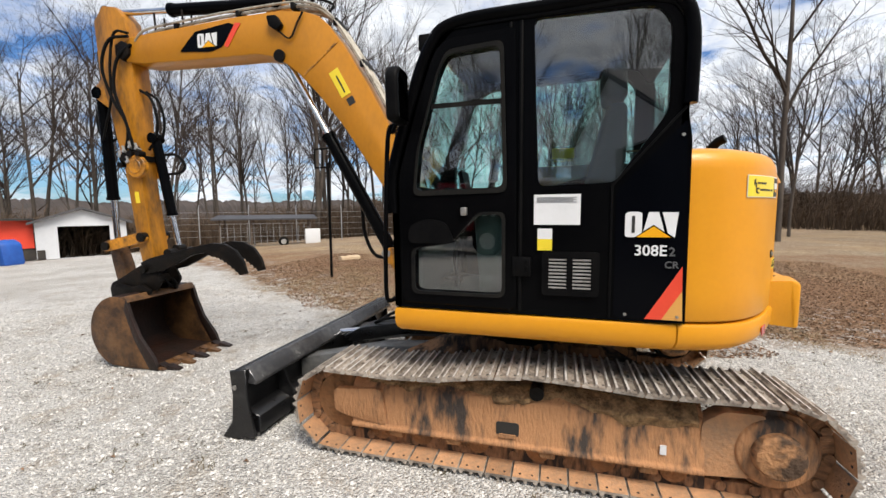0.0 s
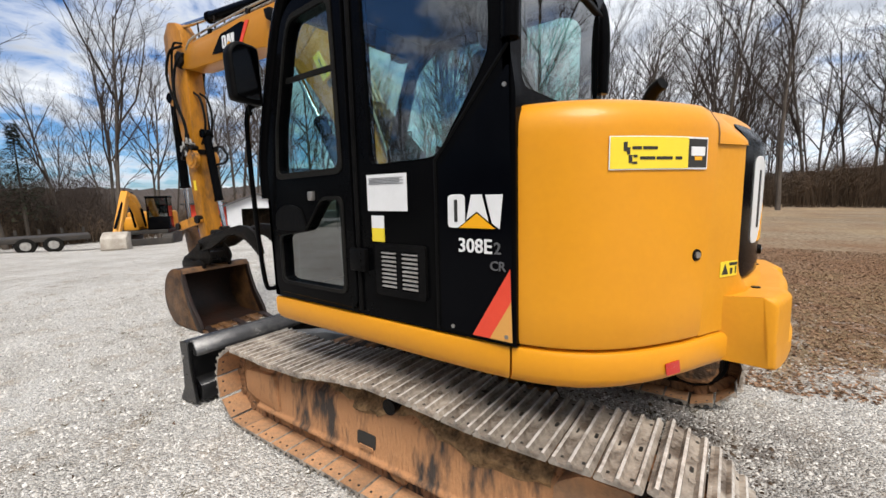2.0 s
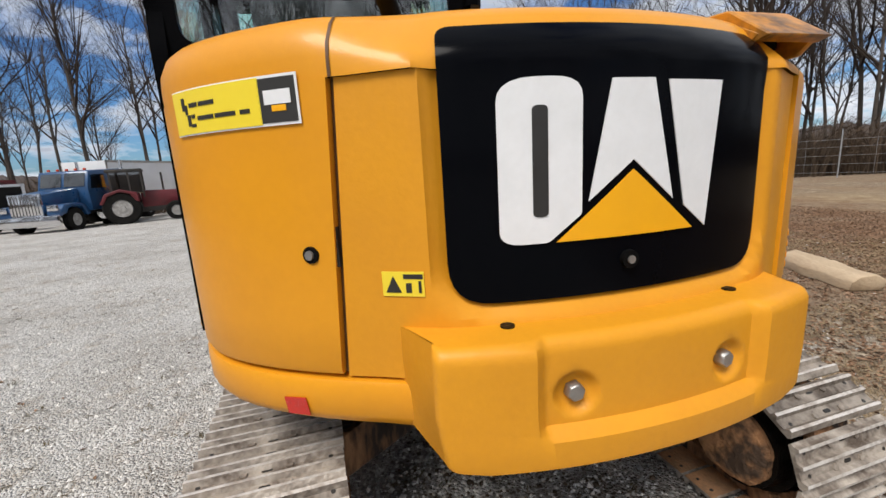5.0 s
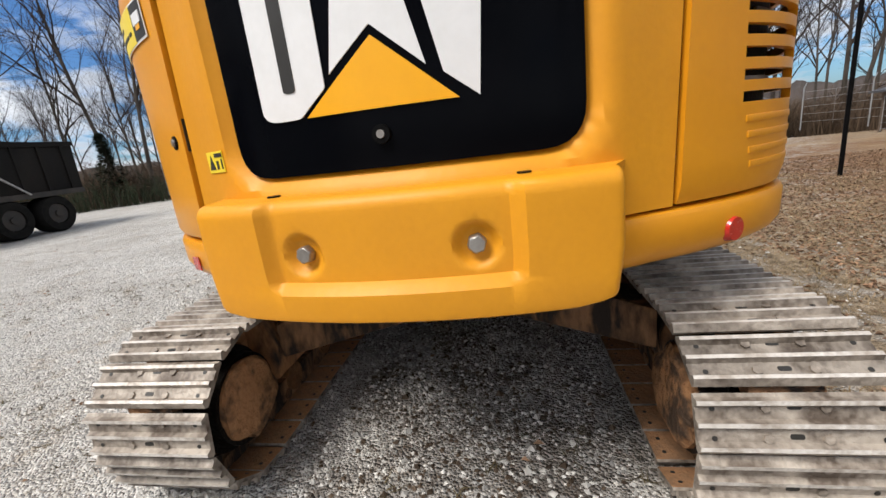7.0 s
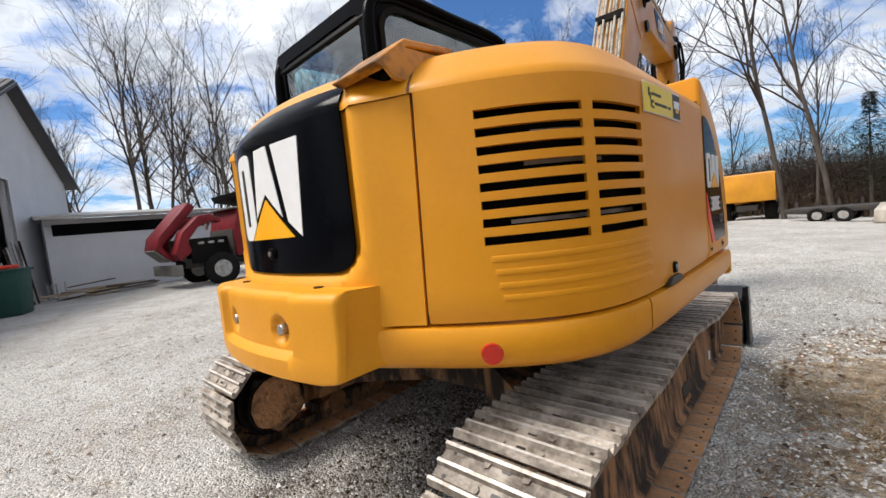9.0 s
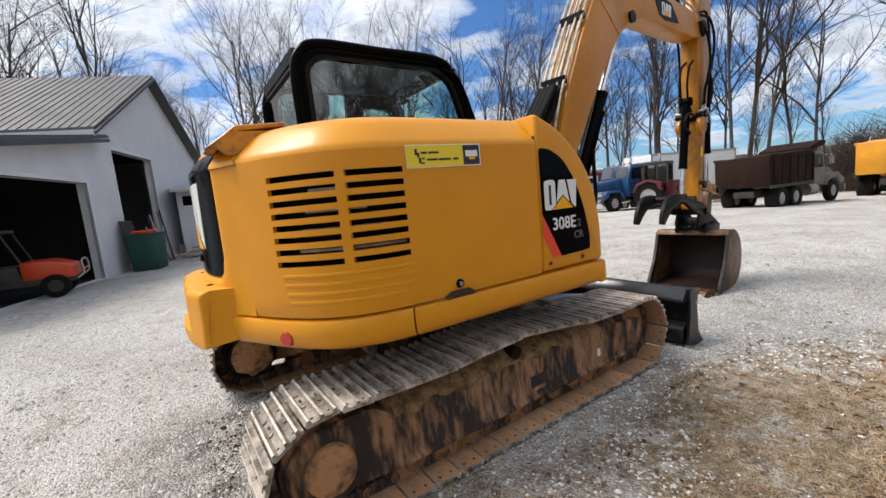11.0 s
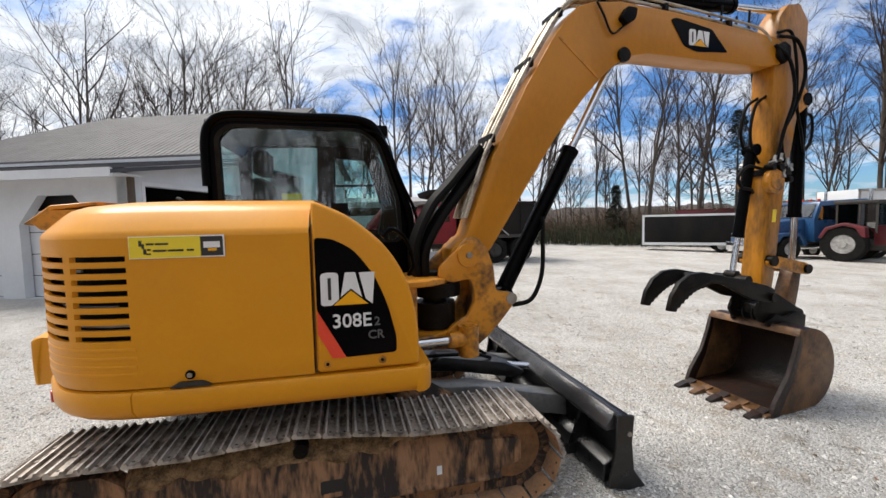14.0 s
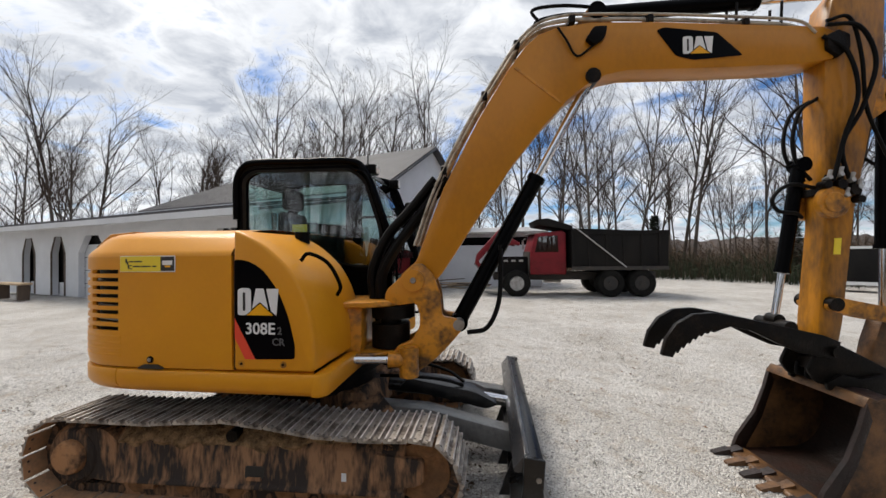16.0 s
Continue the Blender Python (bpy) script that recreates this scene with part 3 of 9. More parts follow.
# dark seams between covers
for a in (-26.65, 26.95):
    bm = bmesh.new()
    film_on(bm, rect(a - 0.22, a + 0.22, 0.957, 1.66), lambda aa, z, d: skin(slant(aa, z), z, 0.012 + d), 0.05, 1)
    part("seam", bm, SEAM, exc)

for a in (-26.1, 25.3):                        # the seams run on over the crown
    bm = bmesh.new()
    rows = [[bm.verts.new(skin(a + q, z, i - 0.0025)) for q in (-0.14, 0.14)] for i, z in crown(a)]
    for p, q in zip(rows, rows[1:]):
        bm.faces.new((p[0], p[1], q[1], q[0]))
    part("seam", bm, SEAM, exc)

# black badge panel, bent over the top edge
bm = bmesh.new()
QZ = [1.132, 1.20, 1.3, 1.4, 1.5, 1.6, 1.655, 1.68, 1.715, 1.745]


def crown_inset(z):
    for (i0, z0), (i1, z1) in zip(CROWN, CROWN[1:]):
        if z <= z1:
            return i0 + (i1 - i0) * max(0, (z - z0) / (z1 - z0))
    return CROWN[-1][0]


def badge(y, z, d):
    a = math.degrees(math.asin(max(-1, min(1, y / 1.545))))
    return skin(a, z, 0.031 * max(0.25, 1 - max(0, z - 1.645) / 0.09) + crown_inset(z) + d)


for_field = rounded(rect(-0.447, 0.449, 1.132, 1.748), [0.10, 0.10, 0.03, 0.03], 6)
flat = bmesh.new()
flat.faces.new([flat.verts.new((p[0], p[1], 0)) for p in for_field])
for k in range(-9, 10):
    bmesh.ops.bisect_plane(flat, geom=flat.verts[:] + flat.edges[:] + flat.faces[:], plane_co=(k * 0.048, 0, 0), plane_no=(1, 0, 0))
for z in QZ[1:-1]:
    bmesh.ops.bisect_plane(flat, geom=flat.verts[:] + flat.edges[:] + flat.faces[:], plane_co=(0, z, 0), plane_no=(0, 1, 0))
flat.verts.index_update()
tv = {v.index: bm.verts.new(badge(v.co.x, v.co.y, 0)) for v in flat.verts}
uv = {v.index: bm.verts.new(badge(v.co.x, v.co.y, 0.008)) for v in flat.verts}
for f in flat.faces:
    bm.faces.new([tv[v.index] for v in f.verts])
    bm.faces.new([uv[v.index] for v in reversed(f.verts)])
for e in flat.edges:
    if len(e.link_faces) == 1:
        i, j = e.verts[0].index, e.verts[1].index
        bm.faces.new((tv[i], tv[j], uv[j], uv[i]))
flat.free()
badge_panel = part("badge_panel", bm, BLACK_GLOSS, exc, "gloss black badge panel")


def emblem(parent, to3d, x0, z0, w, h, tri_mat=None):
    """The maker's badge as plain shapes: two white blocks, a white wedge and a yellow triangle. x runs to the viewer's right."""
    def P(pts):
        return [(x0 + p[0] * w, z0 + p[1] * h) for p in pts]
    def put(nm, pts, mat, lift):
        bm = bmesh.new()
        film_on(bm, P(pts), lambda x, z, d: to3d(x, z, d - lift), 0.003, max(0.02, w / 12))
        part(nm, bm, mat, parent, smooth=False)
    put("white_block", rounded([(0, 0.0), (0.19, 0.0), (0.327, 0.17), (0.327, 1.0), (0, 1.0)], [0.14, 0.02, 0.02, 0.12, 0.14], 5), WHITE_VINYL, 0.004)
    put("dark_slot", rounded(rect(0.13, 0.19, 0.17, 0.84), 0.035, 4), INK, 0.006)
    put("white_wedge", [(0.356, 0.245), (0.55, 0.49), (0.751, 0.215), (0.637, 0.98), (0.449, 0.98)], WHITE_VINYL, 0.004)
    put("white_block", [(0.815, 0.16), (0.945, 0.0), (1.0, 0.97), (0.705, 0.97)], WHITE_VINYL, 0.004)
    put("yellow_triangle", [(0.223, 0.0), (0.867, 0.0), (0.55, 0.428)], YELLOW_VINYL, 0.005)


emblem(badge_panel, lambda x, z, d: badge(-x, z, d), -0.332, 1.267, 0.579, 0.36)
bm = bmesh.new()
x, y, z = badge(0.019, 1.209, 0)
rod(bm, (x + 0.03, y, z), (x - 0.012, y, z), 0.026, 0.022, n=16)
lock = part("lock", bm, BLACK_MATT, badge_panel, "round black key lock")
bm = bmesh.new()
rod(bm, (x - 0.010, y, z), (x - 0.016, y, z), 0.010, n=12)
part("key_barrel", bm, STEEL, lock)

# dealer stickers: yellow with dark bars for the writing
def dealer(parent, to3d, x0, x1, z0, z1):
    """x runs to the viewer's right."""
    w, h = x1 - x0, z1 - z0
    def put(nm, r, mat, lift):
        bm = bmesh.new()
        film_on(bm, rect(x0 + r[0] * w, x0 + r[1] * w, z0 + r[2] * h, z0 + r[3] * h), lambda x, z, d: to3d(x, z, d - lift), 0.002, max(abs(w) / 12, 0.02))
        return part(nm, bm, mat, parent, smooth=False)
    put("white_border", (0, 1, 0, 1), WHITE_VINYL, 0.003)
    put("yellow_field", (0.008, 0.755, 0.03, 0.97), STICKER, 0.0045)
    put("black_square", (0.75, 0.985, 0.06, 0.94), INK, 0.0045)
    put("white_badge_bar", (0.785, 0.955, 0.42, 0.70), WHITE_VINYL, 0.006)
    put("yellow_badge_bar", (0.83, 0.92, 0.28, 0.40), YELLOW_VINYL, 0.006)
    for r in ((0.19, 0.27, 0.60, 0.69), (0.285, 0.42, 0.60, 0.69), (0.26, 0.40, 0.30, 0.39), (0.415, 0.575, 0.30, 0.39), (0.61, 0.68, 0.30, 0.39)):
        put("writing_bar", r, INK, 0.006)
    for r in ((0.115, 0.145, 0.55, 0.82), (0.145, 0.17, 0.45, 0.66), (0.16, 0.19, 0.20, 0.44), (0.19, 0.235, 0.17, 0.24), (0.20, 0.235, 0.36, 0.44)):
        put("writing_mark", r, INK, 0.006)



dealer(panel, lambda x, z, d: skin(-math.degrees(math.atan2(1.142, -x)), z, d - 0.012), -0.782, -0.378, 1.560, 1.662)
dealer(door, lambda x, z, d: skin(-x, z, d - 0.014), -42.6, -28.0, 1.565, 1.672)

# round locks, red reflectors, warning label
def stud(name, p, nrm, r, h, mat, parent, label=""):
    bm = bmesh.new()
    p, nrm = Vector(p), Vector(nrm).normalized()
    rod(bm, p - nrm * 0.012, p + nrm * h, r, r * 0.85, n=18)
    return part(name, bm, mat, parent, label)


def outward(a):
    return Vector((-math.cos(radians(a)), math.sin(radians(a)), 0))


def lock_at(p, n, parent):
    ring = stud("lock", p, n, 0.024, 0.004, BLACK_MATT, parent, "round lock in a dark ring")
    stud("key_barrel", Vector(p) + Vector(n) * 0.004, n, 0.013, 0.006, STEEL, ring)


lock_at(skin(28.8, 1.266, -0.012), outward(35), door)
lock_at((-0.563, -1.152, 1.009), (0, -1, 0), panel)
stud("reflector", skin(-32.6, 0.862, -0.012), outward(-36), 0.037, 0.008, RED_LENS, exc, "round red reflector")
bm = bmesh.new()
film_on(bm, [(30.9, 0.842), (33.3, 0.84), (33.6, 0.885), (31.2, 0.89)], lambda a, z, d: skin(a, z, d - 0.0185), 0.003, 1)
part("reflector", bm, RED_LENS, exc, "broken red reflector", smooth=False)
bm = bmesh.new()
film_on(bm, rect(-22.6, -18.9, 1.163, 1.222), lambda a, z, d: skin(-a, z, d - 0.003), 0.002, 1)
lab = part("warning_label", bm, STICKER, exc, "yellow warning label", smooth=False)
for poly in ([(-22.3, 1.172), (-20.9, 1.172), (-21.6, 1.212)], rect(-20.5, -20.0, 1.172, 1.195), rect(-19.4, -19.15, 1.172, 1.20), rect(-20.7, -19.0, 1.205, 1.216)):
    bm = bmesh.new()
    film_on(bm, poly, lambda a, z, d: skin(-a, z, d - 0.0042), 0.002, 1)
    part("label_mark", bm, INK, lab, smooth=False)
bm = bmesh.new()
film_on(bm, rect(26.3, 27.0, 1.235, 1.33), lambda a, z, d: skin(a, z, d - 0.004), 0.02, 1)
part("hinge_pocket", bm, INK, exc)
bm = bmesh.new()
prism(bm, rounded([(-0.655, 0.952), (-0.47, 0.952), (-0.51, 0.978), (-0.61, 0.978)], 0.01, 3), -1.155, -1.134, "y")
part("latch_recess", bm, INK, panel)

# bolted-on extra weight behind the counterweight
def weight(a, z, r):
    z += 0.020 * min(1.6, max(0.0, abs(a) - 14.5) / 3.4) ** 2 * max(0.0, 0.9 - z) / 0.112      # the ends curve up
    a *= 1 - 0.035 * max(0, 0.92 - z) / 0.13
    return (-r * math.cos(radians(a)), r * math.sin(radians(a)) + 0.012, z)


bm = bmesh.new()
AB = spread(-17.9, -17.1, 0.2) + spread(-16.6, -10.6, 2.0)[:-1] + [-10.6, -10.1, -9.6] + spread(-9.2, -4.8, 0.3) + spread(-4.4, 4.8, 2.0) + spread(5.1, 9.5, 0.3) + [9.8, 10.1, 10.6] + spread(10.6, 16.6, 2.0)[1:] + spread(17.1, 17.9, 0.2)
ZB = [0.788, 0.794, 0.806, 0.86, 0.872, 0.885] + spread(0.893, 1.011, 0.008) + [1.03, 1.05, 1.060, 1.070, 1.077, 1.082, 1.085, 1.086]


def face_r(a, z):
    r = 1.70
    if abs(a) < 10.3 and z > 0.868:
        r -= 0.028 * min(1, (10.6 - abs(a)) / 0.9) * min(1, (z - 0.866) / 0.017)
    for c in (7.3, -7.0):          # sunk round pockets for the bolts
        q = math.hypot(radians(a - c) * 1.67, z - 0.952) / 0.054
        if q < 1:
            r -= 0.024 * min(1.0, (1 - q * q) * 1.7)
    d = min(radians(max(0.0, abs(a) - 17.1)) * 1.7, 0.0235)        # rounded ends
    r -= 0.024 - math.sqrt(0.024 ** 2 - d ** 2)
    if z < 0.80:
        r -= 0.012 if z < 0.79 else 0.003
    if z > 1.052:
        q = min(1.0, (z - 1.052) / 0.034)
        r -= 0.034 * (1 - math.sqrt(1 - q * q))
    return r


front = [[bm.verts.new(weight(a, z, face_r(a, z))) for z in ZB] for a in AB]
back = [[bm.verts.new(weight(a * 1.27, z, 1.50)) for z in (ZB[0], ZB[-1])] for a in AB]      # the ends splay
for i in range(len(AB) - 1):
    for j in range(len(ZB) - 1):
        bm.faces.new((front[i][j], front[i + 1][j], front[i + 1][j + 1], front[i][j + 1]))
    bm.faces.new((front[i][-1], front[i + 1][-1], back[i + 1][1], back[i][1]))
    bm.faces.new((front[i][0], back[i][0], back[i + 1][0], front[i + 1][0]))
    bm.faces.new((back[i][0], back[i][1], back[i + 1][1], back[i + 1][0]))
for i in (0, -1):
    bm.faces.new([*front[i], back[i][1], back[i][0]])
extra = part("bolted_weight", bm, YELLOW_CAST, exc, "chipped yellow bolt-on weight")
for a in (7.3, -7.0):
    p, n = Vector(weight(a, 0.952, 1.6735)), outward(a)
    bm = bmesh.new()
    rod(bm, p - n * 0.026, p - n * 0.002, 0.024, 0.022, n=6)
    bevel(bm, 0.003, 1)
    part("bolt", bm, STEEL, extra, "pale hexagon bolt head")
for a in (11.8, -11.4):
    bm = bmesh.new()
    p = Vector(weight(a, 1.08, 1.585))
    rod(bm, p, p + Vector((0, 0, 0.010)), 0.017, n=12)
    part("plug", bm, DARK_IRON, extra)

# tank cover at the front of the hood, sloping down
bm = bmesh.new()
prism(bm, rounded([(0.006, 0.955), (0.525, 0.955), (0.522, 1.16), (0.485, 1.38), (0.375, 1.58), (0.19, 1.74), (0.006, 1.82)], [0, 0.03, 0.05, 0.1, 0.12, 0.12, 0], 4), -1.150, -0.33, "y")
bevel(bm, 0.055, 3, 50)
tank = part("tank_cover", bm, YELLOW, exc, "yellow tank cover with a sloping top")
bm = bmesh.new()
prism(bm, [(0.0, 0.957), (0.008, 0.957), (0.008, 1.70), (0.0, 1.70)], -1.136, -0.4, "y")
part("seam", bm, SEAM, exc)


def right_side(x, z, d):
    return (x, -1.150 + d, z)


plate_pts = rounded([(0.018, 1.275), (0.018, 1.635), (0.10, 1.627), (0.20, 1.575), (0.30, 1.445), (0.365, 1.29), (0.405, 1.12), (0.405, 1.035), (0.152, 1.028)], [0.01, 0.02, 0.03, 0.06, 0.06, 0.06, 0.02, 0.02, 0.01], 3)
bm = bmesh.new()
film_on(bm, plate_pts, lambda x, z, d: right_side(x, z, d - 0.003), 0.003, 0.2)
badge_r = part("decal_panel", bm, BLACK_GLOSS, tank, "black decal panel", smooth=False)
emblem(badge_r, lambda x, z, d: right_side(x, z, d - 0.002), 0.04, 1.295, 0.265, 0.165)
bm = bmesh.new()
film_on(bm, [(0.018, 1.275), (0.018, 1.155), (0.085, 1.028), (0.152, 1.028)], lambda x, z, d: right_side(x, z, d - 0.0035), 0.003, 0.2)
part("red_stripe", bm, RED_VINYL, tank, "red stripe", smooth=False)
letters("model_number", "308E", Matrix.Translation((0.088, -1.156, 1.182)) @ pose(0, 0, 0, 90, 0, 0), 0.098, WHITE_VINYL, badge_r)
letters("model_suffix", "2", Matrix.Translation((0.295, -1.156, 1.182)) @ pose(0, 0, 0, 90, 0, 0), 0.062, GREY_VINYL, badge_r)
letters("model_suffix", "CR", Matrix.Translation((0.262, -1.156, 1.115)) @ pose(0, 0, 0, 90, 0, 0), 0.062, GREY_VINYL, badge_r)
for x in (0.06, 0.33):
    lug = stud("fixing_dimple", (x, -1.148, 1.0), (0, -1, 0), 0.024, 0.004, YELLOW_OLD, tank)
    stud("fixing_bolt", (x, -1.152, 1.0), (0, -1, 0), 0.010, 0.004, DARK_IRON, lug)
bm = bmesh.new()
tube(bm, spline([(0.36, -0.98, 1.62), (0.41, -0.97, 1.665), (0.50, -0.88, 1.60), (0.55, -0.80, 1.45), (0.52, -0.78, 1.38)], 5), 0.013, 8)
part("grab_rail", bm, BLACK, exc, "bent black grab rail")
bm = bmesh.new()
rod(bm, (0.12, -0.48, 1.74), (0.12, -0.48, 1.83), 0.055, n=18)
part("filler_cap", bm, BLACK_MATT, exc)
# rear camera cowl and exhaust
bm = bmesh.new()
prism(bm, [(-1.50, 1.735), (-1.37, 1.832), (-1.15, 1.85), (-1.15, 1.83), (-1.36, 1.808), (-1.46, 1.725)], -0.66, -0.44, "y")
prism(bm, [(-1.47, 1.745), (-1.37, 1.805), (-1.17, 1.81), (-1.20, 1.765), (-1.36, 1.70), (-1.42, 1.70)], -0.662, -0.645, "y")
prism(bm, [(-1.47, 1.745), (-1.37, 1.805), (-1.17, 1.81), (-1.20, 1.765), (-1.36, 1.70), (-1.42, 1.70)], -0.455, -0.438, "y")
bevel(bm, 0.004, 1)
cowl = part("camera_cowl", bm, YELLOW_OLD, exc, "folded yellow cowl over the rear camera")
bm = bmesh.new()
box(bm, -1.40, -1.30, -0.60, -0.50, 1.72, 1.775)
bevel(bm, 0.01, 2)
part("camera", bm, BLACK_MATT, cowl)
bm = bmesh.new()
tube(bm, spline([(-1.12, 0.45, 1.74), (-1.125, 0.46, 1.83), (-1.16, 0.49, 1.90), (-1.20, 0.515, 1.925)], 4), 0.027, 12)
part("exhaust_pipe", bm, BLACK_MATT, exc, "short black exhaust pipe")
bm = bmesh.new()
rod(bm, (-0.98, 0.62, 1.77), (-0.98, 0.62, 1.815), 0.09, 0.075, n=20)
part("intake_cap", bm, BLACK_MATT, exc)


# ---------------------------------------------------------------- the cab
YL, YR = 1.163, 0.135
SIDE = [(0.655, 0.952), (0.665, 1.70), (0.535, 2.12), (0.43, 2.385), (0.29, 2.505), (-0.67, 2.53), (-0.79, 2.475), (-0.845, 2.34), (-0.845, 1.99), (-0.868, 1.84), (-0.872, 0.952)]
cab = empty("cab", pose(0, 0, 0), "glossy black operator cab with tinted windows", "")
cab.parent = exc
del cab["label"]
cab["label"] = "glossy black operator cab with tinted windows"
WIN_DOOR = rounded([(0.51, 1.625), (0.485, 1.86), (0.37, 2.25), (0.32, 2.345), (0.035, 2.36), (0.015, 1.635)], 0.04, 3)
WIN_LOW = rounded([(0.52, 1.055), (0.02, 1.055), (0.02, 1.49), (0.16, 1.49), (0.30, 1.33), (0.52, 1.30)], 0.04, 3)
WIN_REAR = rounded([(-0.135, 2.475), (-0.70, 2.46), (-0.765, 2.38), (-0.765, 1.99), (-0.735, 1.93), (-0.535, 1.645), (-0.165, 1.635)], 0.04, 3)
side_outline = rounded(SIDE, [0.02, 0.06, 0.06, 0.06, 0.08, 0.07, 0.07, 0.06, 0.03, 0.02, 0.0], 4)
bm = bmesh.new()
plate(bm, side_outline, [WIN_DOOR, WIN_LOW, WIN_REAR], lambda x, z, d: (x, YL - d, z), 0.045)
side_l = part("side_wall", bm, BLACK, cab, "glossy black cab side", smooth=False)
# raised door frame
DOOR = rounded([(0.605, 0.985), (0.615, 1.70), (0.495, 2.10), (0.395, 2.37), (0.31, 2.435), (-0.045, 2.445), (-0.06, 0.975)], [0.05, 0.05, 0.05, 0.06, 0.06, 0.03, 0.05], 4)
bm = bmesh.new()
plate(bm, DOOR, [WIN_DOOR, WIN_LOW], lambda x, z, d: (x, YL + 0.018 - d, z), 0.02)
bevel(bm, 0.004, 1, 60)
door_l = part("door", bm, BLACK, cab, "black cab door with two windows", smooth=False)
inner_rim = [(WIN_DOOR, "window_seal"), (WIN_LOW, "window_seal")]
for loop, nm in inner_rim:
    bm = bmesh.new()
    c = Vector((sum(p[0] for p in loop) / len(loop), sum(p[1] for p in loop) / len(loop)))
    grown = [tuple(c + (Vector(p) - c) * 1.075) for p in loop]
    plate(bm, grown, [loop], lambda x, z, d: (x, YL + 0.026 - d, z), 0.012)
    part(nm, bm, RUBBER, door_l, smooth=False)
for loop, y in ((WIN_DOOR, YL - 0.008), (WIN_LOW, YL - 0.008), (WIN_REAR, YL - 0.012)):
    bm = bmesh.new()
    bm.faces.new([bm.verts.new((p[0], y, p[1])) for p in loop])
    p = part("window_pane", bm, GLASS, cab, "tinted window pane", smooth=False)
    p.visible_shadow = False
bm = bmesh.new()
plate(bm, rect(0.02, 0.52, 2.075, 2.10), [], lambda x, z, d: (x - 0.09 * max(0, x - 0.3) / 0.2, YL - 0.002 - d, z), 0.012)
part("sliding_window_bar", bm, RUBBER, door_l, smooth=False)
bm = bmesh.new()
box(bm, 0.21, 0.245, YL + 0.016, YL + 0.04, 1.485, 1.53)
bevel(bm, 0.006, 2)
part("door_handle", bm, STEEL, door_l, "small bright door handle")
bm = bmesh.new()
plate(bm, rounded([(0.28, 1.33), (0.56, 1.33), (0.55, 1.43), (0.45, 1.47), (0.33, 1.45)], 0.04, 4), [], lambda x, z, d: (x, YL + 0.028 - d, z), 0.014)
part("handle_recess", bm, BLACK_MATT, door_l, smooth=False)
bm = bmesh.new()
box(bm, -0.135, -0.035, YL, YL + 0.032, 1.16, 1.265)
bevel(bm, 0.008, 2)
for z in (1.18, 1.212, 1.245):
    rod(bm, (-0.11, YL + 0.03, z), (-0.11, YL + 0.038, z), 0.007, n=8)
part("hinge", bm, BLACK_MATT, door_l, "black door hinge")
for x in (-0.075, -0.02):
    bm = bmesh.new()
    tube(bm, [(x, YL + 0.006, 0.97), (x, YL + 0.006, 2.47)], 0.011, 8)
    part("pillar_bead", bm, BLACK_MATT, cab)
# lower panels behind the door
bm = bmesh.new()
tube(bm, [(-0.525, YL + 0.001, 0.96), (-0.525, YL + 0.001, 1.63), (-0.84, YL + 0.001, 1.99)], 0.007, 6)
part("panel_bead", bm, BLACK_MATT, cab)
bm = bmesh.new()
plate(bm, rounded([(-0.545, 0.965), (-0.545, 1.60), (-0.845, 1.93), (-0.862, 0.965)], 0.02, 3), [], lambda x, z, d: (x, YL + 0.004 - d, z), 0.012)
rear_panel = part("rear_side_panel", bm, BLACK_GLOSS, cab, "gloss black panel behind the door", smooth=False)
bm = bmesh.new()
plate(bm, rounded(rect(-0.475, -0.19, 1.065, 1.295), 0.02, 3), [rect(-0.435, -0.345, 1.095, 1.265), rect(-0.315, -0.225, 1.095, 1.265)], lambda x, z, d: (x, YL + 0.016 - d, z), 0.018)
vent = part("vent", bm, BLACK_MATT, cab, "black louvred vent", smooth=False)
for k in range(9):
    for x in (-0.435, -0.315):
        bm = bmesh.new()
        z = 1.099 + k * 0.0185
        prism(bm, [(YL + 0.004, z), (YL + 0.014, z + 0.004), (YL + 0.014, z + 0.009), (YL + 0.004, z + 0.012)], x, x + 0.09, "x")
        part("louvre", bm, STEEL_PIPE, vent, smooth=False)


def left_side(x, z, d):
    """x runs to the viewer's right, towards the back of the machine."""
    return (-x, YL + 0.004 - d, z)


emblem(rear_panel, lambda x, z, d: left_side(x, z, d - 0.001), 0.588, 1.375, 0.235, 0.125)
letters("model_number", "308E", Matrix.Translation((-0.632, YL + 0.008, 1.285)) @ pose(0, 0, 0, 90, 0, 180), 0.074, WHITE_VINYL, rear_panel)
letters("model_suffix", "2", Matrix.Translation((-0.786, YL + 0.008, 1.285)) @ pose(0, 0, 0, 90, 0, 180), 0.06, GREY_VINYL, rear_panel)
letters("model_suffix", "CR", Matrix.Translation((-0.770, YL + 0.008, 1.225)) @ pose(0, 0, 0, 90, 0, 180), 0.048, GREY_VINYL, rear_panel)
for nm, poly, mat in (("red_stripe", [(0.69, 0.967), (0.765, 0.967), (0.853, 1.115), (0.850, 1.235)], RED_VINYL), ("orange_corner", [(0.765, 0.967), (0.858, 0.967), (0.853, 1.115)], TAN_VINYL)):
    bm = bmesh.new()
    film_on(bm, poly, lambda x, z, d: left_side(x, z, d - 0.002), 0.003, 0.5)
    part(nm, bm, mat, rear_panel, smooth=False)
bm = bmesh.new()
film_on(bm, rect(0.145, 0.378, 1.435, 1.592), lambda x, z, d: left_side(x, z, d), 0.003, 0.5)
paper = part("paper_notice", bm, WHITE_VINYL, cab, "white paper notice taped on the cab", smooth=False)
